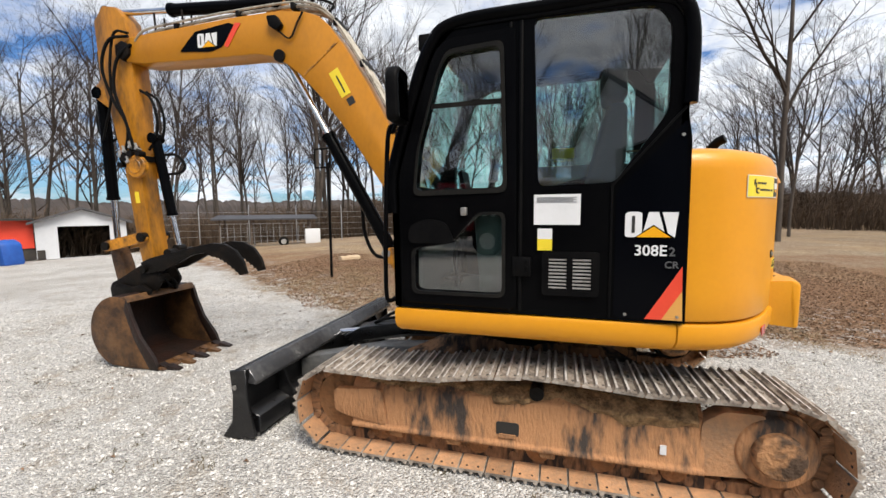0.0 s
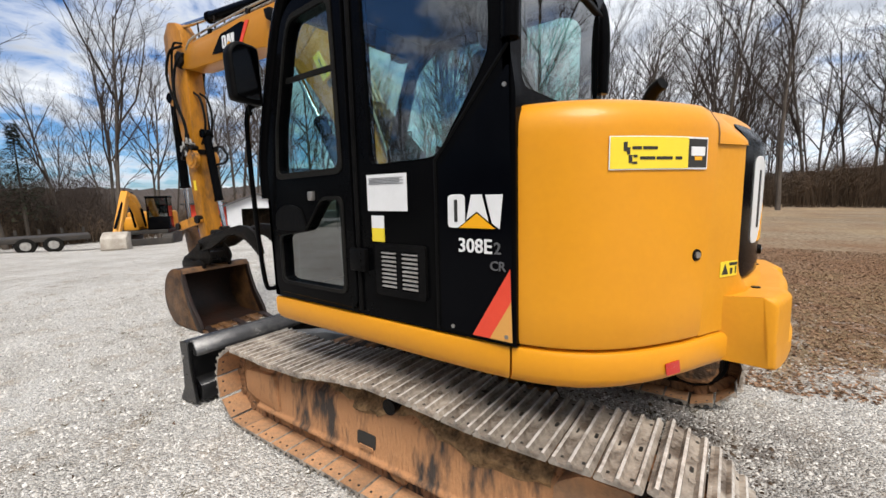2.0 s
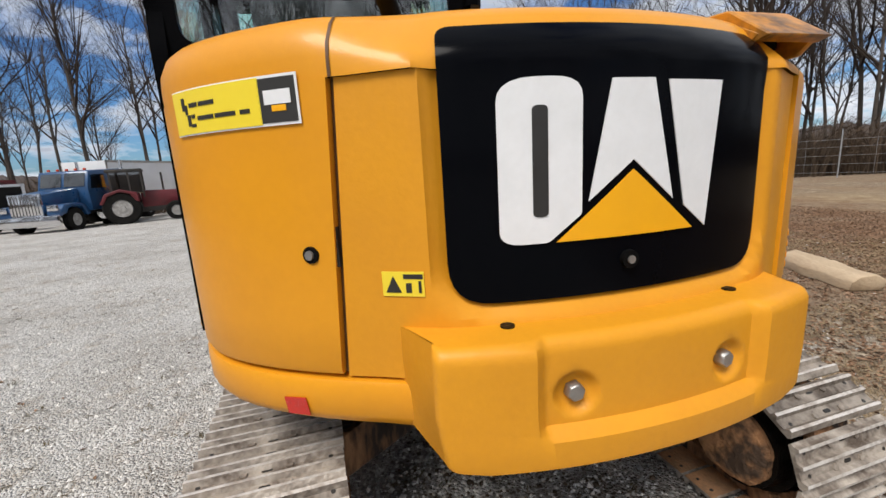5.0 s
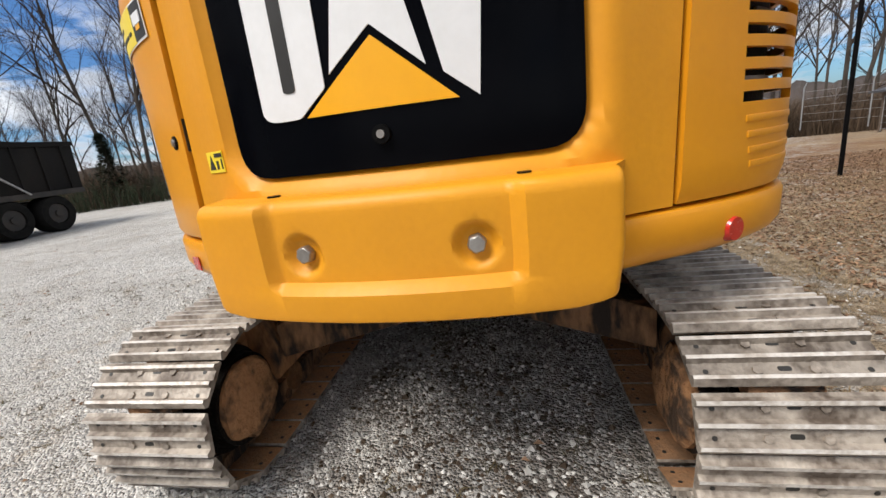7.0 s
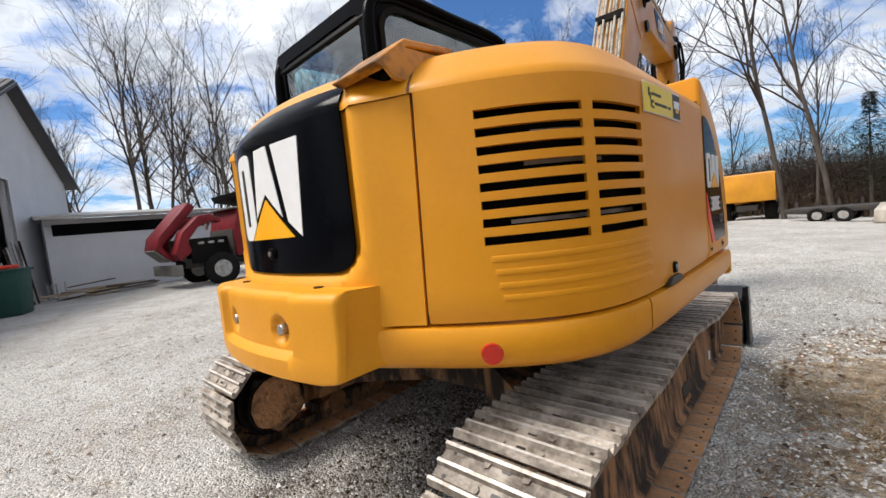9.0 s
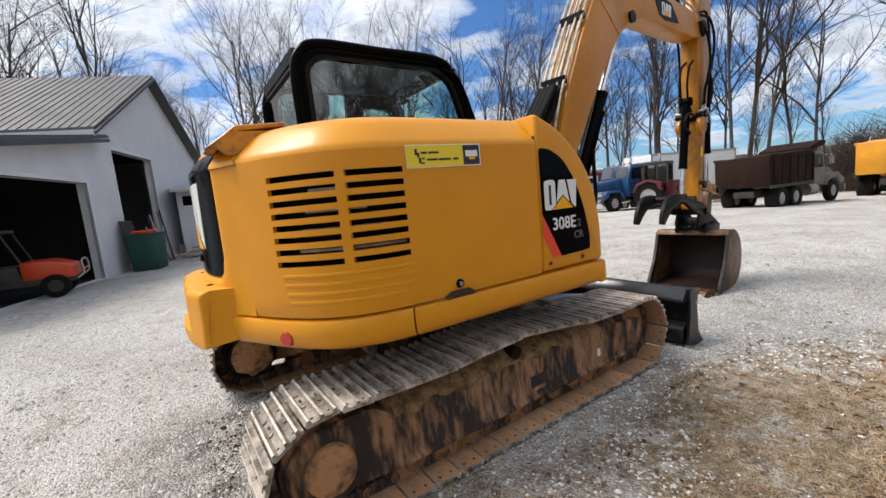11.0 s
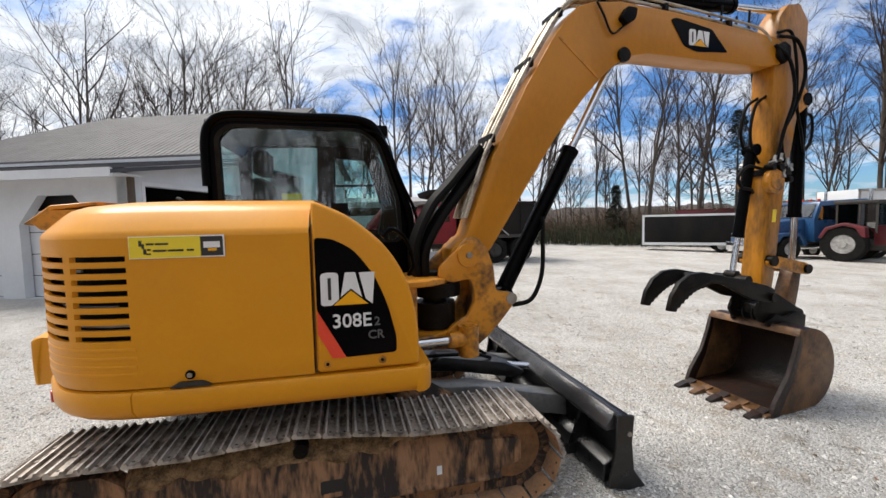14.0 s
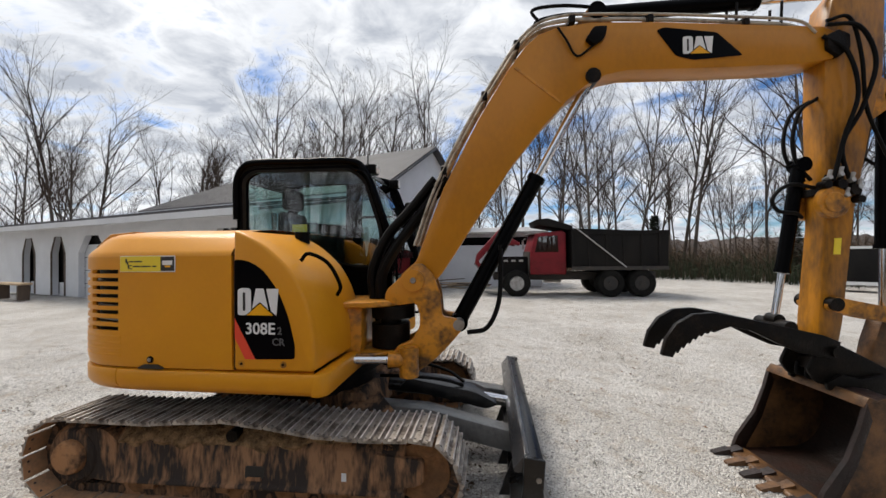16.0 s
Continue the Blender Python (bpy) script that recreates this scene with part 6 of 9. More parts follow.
    plate(bm, rect(0.60 if s < 0 else -0.80, 0.63 if s < 0 else -0.77, 0.24, 0.29), [], lambda x, z, d: (x, s * (0.140 - d), z), 0.006)
    tp("paper_tag", bm, WHITE_VINYL, smooth=False)
    for x in (-0.72, -0.2, 0.34, 0.70):
        bm = bmesh.new()
        prism(bm, [(s * 0.10, 0.12), (s * 0.14, 0.12), (s * 0.15, 0.175), (s * 0.10, 0.19)], x - 0.045, x + 0.045, "x")
        bevel(bm, 0.008, 1)
        tp("chain_guard", bm, MUD_DEEP)
    # lumpy dry mud lying on the frame's sloping top
    bm = bmesh.new()
    NX, NY = 90, 9
    grid = []
    for i in range(NX + 1):
        x = -0.95 + 1.85 * i / NX
        reach = 0.42 + 0.34 * noise.noise(Vector((x * 2.1, s, 3))) + 0.16 * noise.noise(Vector((x * 9, s, 5))) + (0.25 if x < 0.1 else 0.05)
        row = []
        for j in range(NY + 1):
            t = j / NY * min(1.0, max(0.12, reach))
            y, z = (-0.02 + 0.22 * t, 0.506) if t < 0.18 else ((0.02 + 0.115 * (t - 0.18) / 0.45, 0.506 - 0.088 * (t - 0.18) / 0.45) if t < 0.63 else (0.118 + 0.012 * (t - 0.63), 0.418 - 0.25 * (t - 0.63)))
            lump = 0.016 + 0.016 * noise.noise(Vector((x * 22, y * 30, z * 30))) + 0.008 * noise.noise(Vector((x * 60, y * 70, z * 70)))
            lump *= 0.1 if j in (0, NY) or i in (0, NX) else 1
            row.append(bm.verts.new((x, s * (y + lump * 0.7), z + lump * 0.6)))
        grid.append(row)
    for p, q in zip(grid, grid[1:]):
        for j in range(NY):
            bm.faces.new((p[j], q[j], q[j + 1], p[j + 1]))
    tp("mud_cake", bm, CRUST, "crumbly brown mud caked on the frame")
    # crumbs of dry mud on the frame's top
    bm = bmesh.new()
    rng = random.Random(5 + side)
    for _ in range(420):
        x, y = rng.uniform(-0.98, 0.95), rng.uniform(0.02, 0.105)
        r = rng.uniform(0.004, 0.013)
        z = 0.505 - max(0, (y - 0.02)) * 0.9
        q = [Vector((rng.uniform(-1, 1), rng.uniform(-1, 1), rng.uniform(-0.2, 1))).normalized() * r for _ in range(5)]
        vs = [bm.verts.new((x + w.x, s * (y + w.y), z + w.z)) for w in q]
        for f in ((0, 1, 2), (0, 2, 3), (0, 3, 4), (0, 4, 1), (1, 2, 4), (2, 3, 4)):
            try:
                bm.faces.new([vs[i] for i in f])
            except ValueError:
                pass
    tagged(tp("mud_crumbs", bm, MUD_DEEP, "", smooth=False), kind="stuff")

# dozer blade and its arms
blade = empty("dozer_blade", UC @ pose(1.80, 0, 0), "", "")
blade.parent = exc
blade["label"] = "worn black dozer blade"
BW = 1.16
prof = [(-0.075, 0.43), (-0.065, 0.485), (-0.01, 0.487), (0.035, 0.45), (0.005, 0.34), (-0.005, 0.22), (0.02, 0.10), (0.085, 0.0), (0.06, 0.0), (-0.02, 0.09), (-0.05, 0.20), (-0.055, 0.34), (-0.05, 0.42)]
bm = bmesh.new()
prism(bm, prof, -BW, BW, "y")
bevel(bm, 0.004, 1, 30)
part("mouldboard", bm, BLACK_BLADE, blade, "curved black mouldboard")
bm = bmesh.new()
prism(bm, [(-0.085, 0.415), (-0.085, 0.485), (-0.06, 0.485), (-0.055, 0.43)], -BW, BW, "y")
prism(bm, [(-0.15, 0.04), (-0.15, 0.16), (-0.05, 0.20), (-0.01, 0.07)], -BW + 0.03, BW - 0.03, "y")
bevel(bm, 0.006, 1)
part("back_rail", bm, BLACK_BLADE, blade)
bm = bmesh.new()
prism(bm, [(0.02, 0.10), (0.10, -0.005), (0.125, -0.005), (0.04, 0.10)], -BW, BW, "y")
part("cutting_edge", bm, STEEL, blade, "bare steel cutting edge")
for y in (-BW - 0.012, BW - 0.012):
    bm = bmesh.new()
    prism(bm, [(-0.14, 0.03), (-0.09, 0.30), (-0.085, 0.49), (0.04, 0.47), (0.025, 0.30), (0.04, 0.12), (0.125, 0.0), (0.0, -0.004)], y, y + 0.024, "y")
    bevel(bm, 0.005, 1, 40)
    part("end_plate", bm, BLACK_BLADE, blade, "black blade end plate")
    stud("bolt", (0, y + (0.024 if y > 0 else 0), 0.36), (0, 1 if y > 0 else -1, 0), 0.018, 0.008, STEEL, blade)
bm = bmesh.new()
prism(bm, [(-0.045, 0.490), (-0.075, 0.491), (-0.145, 0.405), (-0.135, 0.375), (-0.06, 0.38)], -BW + 0.026, BW - 0.026, "y")
bevel(bm, 0.006, 1)
part("back_box", bm, BLADE_GLARE, blade, "sloping glossy black back of the blade")
for y in (-0.80, -0.40, 0.40, 0.80):
    bm = bmesh.new()
    prism(bm, [(-0.22, 0.06), (-0.07, 0.46), (-0.05, 0.45), (-0.06, 0.06)], y - 0.012, y + 0.012, "y")
    part("stiffener", bm, BLACK_BLADE, blade)
for s in (-1, 1):
    bm = bmesh.new()
    rows = [[bm.verts.new((x, s * (y + q * w), z + h)) for q, h in ((-1, -0.11), (1, -0.11), (1, 0.045), (-1, 0.045))] for x, y, z, w in ((-1.35, 0.36, 0.46, 0.085), (-0.75, 0.38, 0.43, 0.085), (-0.35, 0.42, 0.35, 0.08), (-0.06, 0.46, 0.30, 0.075))]
    for p, q in zip(rows, rows[1:]):
        for k in range(4):
            bm.faces.new((p[k], p[(k + 1) % 4], q[(k + 1) % 4], q[k]))
    bm.faces.new(rows[0][::-1])
    bm.faces.new(rows[-1])
    bmesh.ops.recalc_face_normals(bm, faces=bm.faces[:])
    bevel(bm, 0.012, 2, 30)
    part("push_arm", bm, ARM_SHEEN, blade, "flat-topped scuffed push arm, sky sheen painted in as grey")
bm = bmesh.new()
rod(bm, (-1.15, 0.0, 0.52), (-0.50, 0.0, 0.46), 0.06, n=18)
lift = part("blade_cylinder", bm, BLACK_BLADE, blade, "black blade lift cylinder")
bm = bmesh.new()
rod(bm, (-0.50, 0.0, 0.46), (-0.10, 0.0, 0.40), 0.03, n=14)
part("piston_rod", bm, CHROME, lift)
bm = bmesh.new()
prism(bm, rounded([(-1.05, 0.52), (-0.95, 0.60), (-0.40, 0.50), (-0.20, 0.40), (-0.30, 0.36)], 0.04, 3), -0.12, 0.12, "y")
bevel(bm, 0.02, 2)
part("cylinder_guard", bm, BLACK_BLADE, blade)
for s in (-1, 1):
    bm = bmesh.new()
    tube(bm, spline([(-1.2, s * 0.12, 0.62), (-0.9, s * 0.20, 0.64), (-0.65, s * 0.14, 0.60), (-0.5, s * 0.05, 0.53)], 5), 0.014, 8)
    part("hose", bm, HOSE, blade)


# ---------------------------------------------------------------- ground
def edge_of_yard(x):
    """The y at which the gravel yard gives way to grass and leaves."""
    return -1.02 - (0.60 * (x - 1.5) if x > 1.5 else 0.0) - (0.7 * (-1.1 - x) if -2.4 < x < -1.1 else (0.91 if x <= -2.4 else 0.0))


def ground_z(x, y):
    r = math.hypot(x, y)
    far = -0.018 * max(0.0, r - 19) if r < 60 else -0.738
    dip = -0.06 * min(1, max(0, (x - 1.9) / 1.2))
    near = dip + noise.noise(Vector((x * 0.35, y * 0.35, 3.1))) * 0.02 * min(1, max(0, (r - 2.2) / 3))
    fall = -0.022 * max(0.0, min(x, 45.0) - 9.0) * (1 + 0.9 * min(1.0, max(0.0, (1.0 - y) / 4.0)))
    return fall + far + near + noise.noise(Vector((x * 0.05, y * 0.05, 7))) * 0.25 * min(1, max(0, (r - 30) / 30))


def ground_material():
    m = bpy.data.materials.new("yard_ground")
    m.use_nodes = True
    nt = m.node_tree
    n, l = nt.nodes.new, nt.links.new
    b = nt.nodes["Principled BSDF"]
    geo, sep = n("ShaderNodeNewGeometry"), n("ShaderNodeSeparateXYZ")
    l(geo.outputs["Position"], sep.inputs[0])

    def math_node(op, a, b_=None, c=None):
        k = n("ShaderNodeMath")
        k.operation = op
        for i, v in enumerate((a, b_, c)):
            if v is None:
                continue
            if isinstance(v, (int, float)):
                k.inputs[i].default_value = v
            else:
                l(v, k.inputs[i])
        return k.outputs[0]

    def noise_node(scale, detail=4, rough=0.55):
        k = n("ShaderNodeTexNoise")
        k.inputs["Scale"].default_value, k.inputs["Detail"].default_value, k.inputs["Roughness"].default_value = scale, detail, rough
        l(geo.outputs["Position"], k.inputs["Vector"])
        return k.outputs["Fac"]

    def ramp(fac, stops):
        k = n("ShaderNodeValToRGB")
        els = k.color_ramp.elements
        while len(els) < len(stops):
            els.new(0.5)
        for e, (p, c) in zip(els, stops):
            e.position, e.color = p, (*c, 1)
        l(fac, k.inputs[0])
        return k.outputs["Color"]

    def mix(f, a, c):
        k = n("ShaderNodeMix")
        k.data_type = "RGBA"
        if isinstance(f, (int, float)):
            k.inputs["Factor"].default_value = f
        else:
            l(f, k.inputs["Factor"])
        l(a, k.inputs["A"])
        l(c, k.inputs["B"])
        return k.outputs["Result"]

    # gravel: crushed limestone, single stones by cells, larger packed and dusty patches
    cell = n("ShaderNodeTexVoronoi")
    cell.inputs["Scale"].default_value = 84
    l(geo.outputs["Position"], cell.inputs["Vector"])
    cs = n("ShaderNodeSeparateColor")
    l(cell.outputs["Color"], cs.inputs[0])
    stone = ramp(cs.outputs[0], [(0.0, (0.20, 0.185, 0.165)), (0.22, (0.48, 0.455, 0.42)), (0.60, (0.77, 0.74, 0.69)), (1.0, (0.91, 0.885, 0.84))])
    # shade between the stones, painted in by darkening the cell edges
    gap = n("ShaderNodeTexVoronoi")
    gap.feature, gap.inputs["Scale"].default_value = "DISTANCE_TO_EDGE", 84
    l(geo.outputs["Position"], gap.inputs["Vector"])
    gap_shade = n("ShaderNodeMapRange")
    gap_shade.inputs["From Min"].default_value, gap_shade.inputs["From Max"].default_value = 0.0, 0.09
    gap_shade.inputs["To Min"].default_value, gap_shade.inputs["To Max"].default_value = 0.6, 0.0
    l(gap.outputs["Distance"], gap_shade.inputs["Value"])
    stone = mix(gap_shade.outputs["Result"], stone, ramp(noise_node(8, 3), [(0.4, (0.13, 0.11, 0.09)), (0.6, (0.25, 0.22, 0.185))]))
    dust = ramp(noise_node(0.7, 6), [(0.35, (0.46, 0.42, 0.365)), (0.60, (0.86, 0.835, 0.79))])
    gravel = mix(0.34, stone, dust)
    # grass and leaves
    straw = ramp(noise_node(9, 6, 0.7), [(0.30, (0.11, 0.085, 0.058)), (0.5, (0.36, 0.275, 0.18)), (0.70, (0.66, 0.54, 0.40))])
    litter = ramp(noise_node(26, 5, 0.75), [(0.30, (0.08, 0.046, 0.028)), (0.5, (0.28, 0.16, 0.088)), (0.70, (0.50, 0.31, 0.18))])
    behind = math_node("MINIMUM", math_node("MAXIMUM", math_node("MULTIPLY_ADD", sep.outputs["X"], -0.7, -0.75), 0.0), 0.85)
    far_y = math_node("ADD", math_node("MULTIPLY_ADD", sep.outputs["Y"], -0.3, -0.95), behind)
    open_field = n("ShaderNodeMapRange")
    open_field.inputs["From Min"].default_value, open_field.inputs["From Max"].default_value = -8.0, -13.0
    open_field.inputs["To Min"].default_value, open_field.inputs["To Max"].default_value = 0.0, -0.75
    l(sep.outputs["Y"], open_field.inputs["Value"])
    leafy = math_node("MINIMUM", far_y, 1.0)
    leafy = math_node("ADD", leafy, open_field.outputs["Result"])
    brown = mix(math_node("ADD", leafy, math_node("MULTIPLY_ADD", noise_node(0.55, 5, 0.65), 2.6, -1.3)), straw, litter)
    k = brown.node
    k.clamp_factor = True
    pale = ramp(noise_node(3.0, 6, 0.7), [(0.35, (0.30, 0.19, 0.095)), (0.65, (0.60, 0.46, 0.28))])
    drift = n("ShaderNodeMapRange")
    drift.inputs["From Min"].default_value, drift.inputs["From Max"].default_value, drift.inputs["To Max"].default_value = 0.48, 0.62, 0.7
    l(noise_node(0.21, 5, 0.6), drift.inputs["Value"])
    away = n("ShaderNodeMapRange")
    away.inputs["From Min"].default_value, away.inputs["From Max"].default_value = -5.0, -9.0
    l(sep.outputs["Y"], away.inputs["Value"])
    brown = mix(math_node("MULTIPLY", drift.outputs["Result"], away.outputs["Result"]), brown, pale)
    # where the yard ends
    slope = math_node("MULTIPLY", math_node("MAXIMUM", math_node("SUBTRACT", sep.outputs["X"], 1.5), 0.0), 0.60)
    back = math_node("MINIMUM", math_node("MULTIPLY", math_node("MAXIMUM", math_node("SUBTRACT", -1.1, sep.outputs["X"]), 0.0), 0.7), 0.91)
    d = math_node("SUBTRACT", math_node("SUBTRACT", math_node("SUBTRACT", -1.02, slope), back), sep.outputs["Y"])
    wob = math_node("MULTIPLY_ADD", noise_node(1.1, 6, 0.65), 1.6, -0.78)
    edge = n("ShaderNodeMapRange")
    edge.inputs["From Min"].default_value, edge.inputs["From Max"].default_value = -0.25, 0.45
    l(math_node("ADD", d, wob), edge.inputs["Value"])
    fleck = n("ShaderNodeMapRange")
    fleck.inputs["From Min"].default_value, fleck.inputs["From Max"].default_value = 0.51, 0.68
    l(noise_node(3.2, 6, 0.7), fleck.inputs["Value"])
    stained = math_node("MULTIPLY", fleck.outputs["Result"], 0.62)
    g2 = mix(stained, gravel, straw)
    # dry scraped patches far in the field
    col = mix(edge.outputs["Result"], g2, brown)
    # thin snow-pale patches of gravel washed over the grass
    over = n("ShaderNodeMapRange")
    over.inputs["From Min"].default_value, over.inputs["From Max"].default_value = 0.50, 0.63
    l(noise_node(3.4, 6, 0.68), over.inputs["Value"])
    near_edge = n("ShaderNodeMapRange")
    near_edge.inputs["From Min"].default_value, near_edge.inputs["From Max"].default_value = 2.6, 0.6
    l(d, near_edge.inputs["Value"])
    col = mix(math_node("MULTIPLY", over.outputs["Result"], near_edge.outputs["Result"]), col, gravel)
    # dark damp dirt dropped between the crawlers, plus painted shade below the machine
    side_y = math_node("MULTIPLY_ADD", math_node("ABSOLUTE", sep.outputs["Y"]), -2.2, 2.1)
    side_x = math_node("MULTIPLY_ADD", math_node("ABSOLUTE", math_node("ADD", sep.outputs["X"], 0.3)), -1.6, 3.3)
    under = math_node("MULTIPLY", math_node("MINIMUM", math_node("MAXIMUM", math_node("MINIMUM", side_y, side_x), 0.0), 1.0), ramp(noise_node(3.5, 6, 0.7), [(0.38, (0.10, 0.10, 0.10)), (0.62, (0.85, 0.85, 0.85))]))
    soil_and_shade = ramp(noise_node(14, 5, 0.7), [(0.3, (0.04, 0.03, 0.024)), (0.7, (0.13, 0.10, 0.078))])
    col = mix(under, col, soil_and_shade)
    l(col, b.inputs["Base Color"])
    b.inputs["Roughness"].default_value = 0.92
    b.inputs["Specular IOR Level"].default_value = 0.2
    bp = n("ShaderNodeBump")
    bp.inputs["Strength"].default_value, bp.inputs["Distance"].default_value = 1.0, 0.03
    hgt = math_node("ADD", math_node("MULTIPLY", cell.outputs["Distance"], -0.8), noise_node(30, 4))
    l(hgt, bp.inputs["Height"])
    l(bp.outputs[0], b.inputs["Normal"])
    return m


GROUND = ground_material()
rad = [0.0] + [0.5 * k for k in range(1, 21)] + [10 * 1.13 ** k for k in range(1, 41)]
bm = bmesh.new()
SEGS = 96
prev = [bm.verts.new((0, 0, ground_z(0, 0)))]
for r in rad[1:]:
    ring = []
    for k in range(SEGS):
        x, y = r * math.cos(math.tau * k / SEGS), r * math.sin(math.tau * k / SEGS)
        ring.append(bm.verts.new((x, y, ground_z(x, y))))
    for k in range(SEGS):
        if len(prev) == 1:
            bm.faces.new((prev[0], ring[k], ring[(k + 1) % SEGS]))
        else:
            bm.faces.new((prev[k], ring[k], ring[(k + 1) % SEGS], prev[(k + 1) % SEGS]))
    prev = ring
part("ground", bm, GROUND, None, "pale limestone gravel yard with brown grass and fallen leaves beyond", True, "ground", "structure")


def scatter(name, count, mat, place, shape, label, category, seed):
    """One mesh of many small bits lying on the ground."""
    rng = random.Random(seed)
    V, F = [], []
    for _ in range(count):
        p = place(rng)
        if p is None:
            continue
        vs, fs = shape(rng)
        o = len(V)
        V += [(p[0] + v[0], p[1] + v[1], p[2] + v[2]) for v in vs]
        F += [tuple(o + i for i in f) for f in fs]
    me = bpy.data.meshes.new(name)
    me.from_pydata(V, [], F)
    me.materials.append(mat)
    return tagged(new(name, me), label, category, "", "stuff")


def pebble(rng):
    r = rng.uniform(0.004, 0.0125) * (1.7 if rng.random() < 0.08 else 1)
    t = rng.uniform(0, 6.28)
    vs = [(r * rng.uniform(0.7, 1.2) * math.cos(t + k * 1.57), r * rng.uniform(0.7, 1.2) * math.sin(t + k * 1.57), rng.uniform(-0.2, 0.35) * r) for k in range(4)]
    vs.append((rng.uniform(-0.3, 0.3) * r, rng.uniform(-0.3, 0.3) * r, r * rng.uniform(0.5, 0.95)))
    return vs, ((0, 1, 4), (1, 2, 4), (2, 3, 4), (3, 0, 4))


def on_gravel(rng):
    a, r = rng.uniform(0, math.tau), 0.3 + 7.2 * rng.random() ** 0.75
    x, y = 0.6 + r * math.cos(a), r * math.sin(a) * 0.95
    d = edge_of_yard(x) - y + noise.noise(Vector((x * 0.9, y * 0.9, 0.5))) * 1.2
    if d > 0.2 and rng.random() < (0.75 if d < 0.7 else 0.96):
        return None
    return x, y, ground_z(x, y)


def leaf_shape(rng):
    r, t, k = rng.uniform(0.009, 0.026), rng.uniform(0, 6.28), rng.uniform(-0.010, 0.016)
    c, s = math.cos(t), math.sin(t)
    vs = [(c * a - s * b, s * a + c * b, z) for a, b, z in ((-r, 0, 0.004), (-0.2 * r, 0.5 * r, 0.006 + abs(k)), (r, 0, 0.006), (-0.1 * r, -0.5 * r, 0.004 + max(0, k)))]
    return vs, ((0, 1, 2), (0, 2, 3))


def on_litter(rng):
    x, y = rng.uniform(-7, 8), -1.3 - 9 * rng.random() ** 1.4
    if y > edge_of_yard(x) - 0.2 + noise.noise(Vector((x, y, 2))) * 1.0:
        return None
    if y > -2.3 and rng.random() < (0.90 if x > -1.5 else 0.25):
        return None
    return x, y, ground_z(x, y)


def blade_shape(rng):
    t, h, lean = rng.uniform(0, 6.28), rng.uniform(0.008, 0.03), rng.uniform(0.02, 0.08)
    c, s = math.cos(t), math.sin(t)
    return [(-s * 0.003, c * 0.003, 0), (s * 0.003, -c * 0.003, 0), (c * lean, s * lean, h)], ((0, 1, 2),)


def on_grass(rng):
    x, y = rng.uniform(-3.5, 6), rng.uniform(-7.0, -1.05)
    d = edge_of_yard(x) - y + noise.noise(Vector((x * 0.9, y * 0.9, 0.5))) * 1.2
    if d < 0.0 or noise.noise(Vector((x * 1.6, y * 1.6, 9))) < -0.12:
        return None
    return x, y, ground_z(x, y)


def clod_shape(rng):
    vs, fs = pebble(rng)
    k = rng.uniform(0.6, 1.5)
    return [(a * k, b * k, c * k) for a, b, c in vs], fs


def between_tracks(rng):
    x, y = rng.uniform(-1.7, 1.5), rng.gauss(0.05, 0.32)
    return None if abs(y) > 0.62 else (x, y, ground_z(x, y))


def on_yard(rng):
    x, y = rng.gauss(0.5, 5.0), rng.gauss(2.5, 4.5)
    if noise.noise(Vector((x * 0.7, y * 0.7, 5))) < rng.uniform(-0.1, 0.5) or y < edge_of_yard(x):
        return None
    return x, y, ground_z(x, y)


def tuft_shape(rng):
    vs, fs = [], []
    for _ in range(7):
        v, _f = blade_shape(rng)
        ox, oy = rng.gauss(0, 0.018), rng.gauss(0, 0.018)
        o = len(vs)
        vs += [(a + ox, b + oy, c) for a, b, c in v]
        fs.append((o, o + 1, o + 2))
    return vs, fs


scatter("blown_leaves", 1800, LEAF, on_yard, leaf_shape, "scattered brown leaf bits on the gravel", "leaves", 15)
scatter("dead_weeds", 6000, WEED, on_yard, tuft_shape, "small dead weed tufts in the gravel", "weeds", 16)
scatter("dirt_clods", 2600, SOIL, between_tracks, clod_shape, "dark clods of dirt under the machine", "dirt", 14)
scatter("gravel", 150000, STONE, on_gravel, pebble, "loose pale limestone gravel", "gravel", 11)
scatter("fallen_leaves", 120000, LEAF, on_litter, leaf_shape, "brown fallen oak leaves on the ground", "leaves", 12)
scatter("dead_grass", 110000, STRAW, on_grass, blade_shape, "flattened straw-coloured dead grass", "grass", 13)


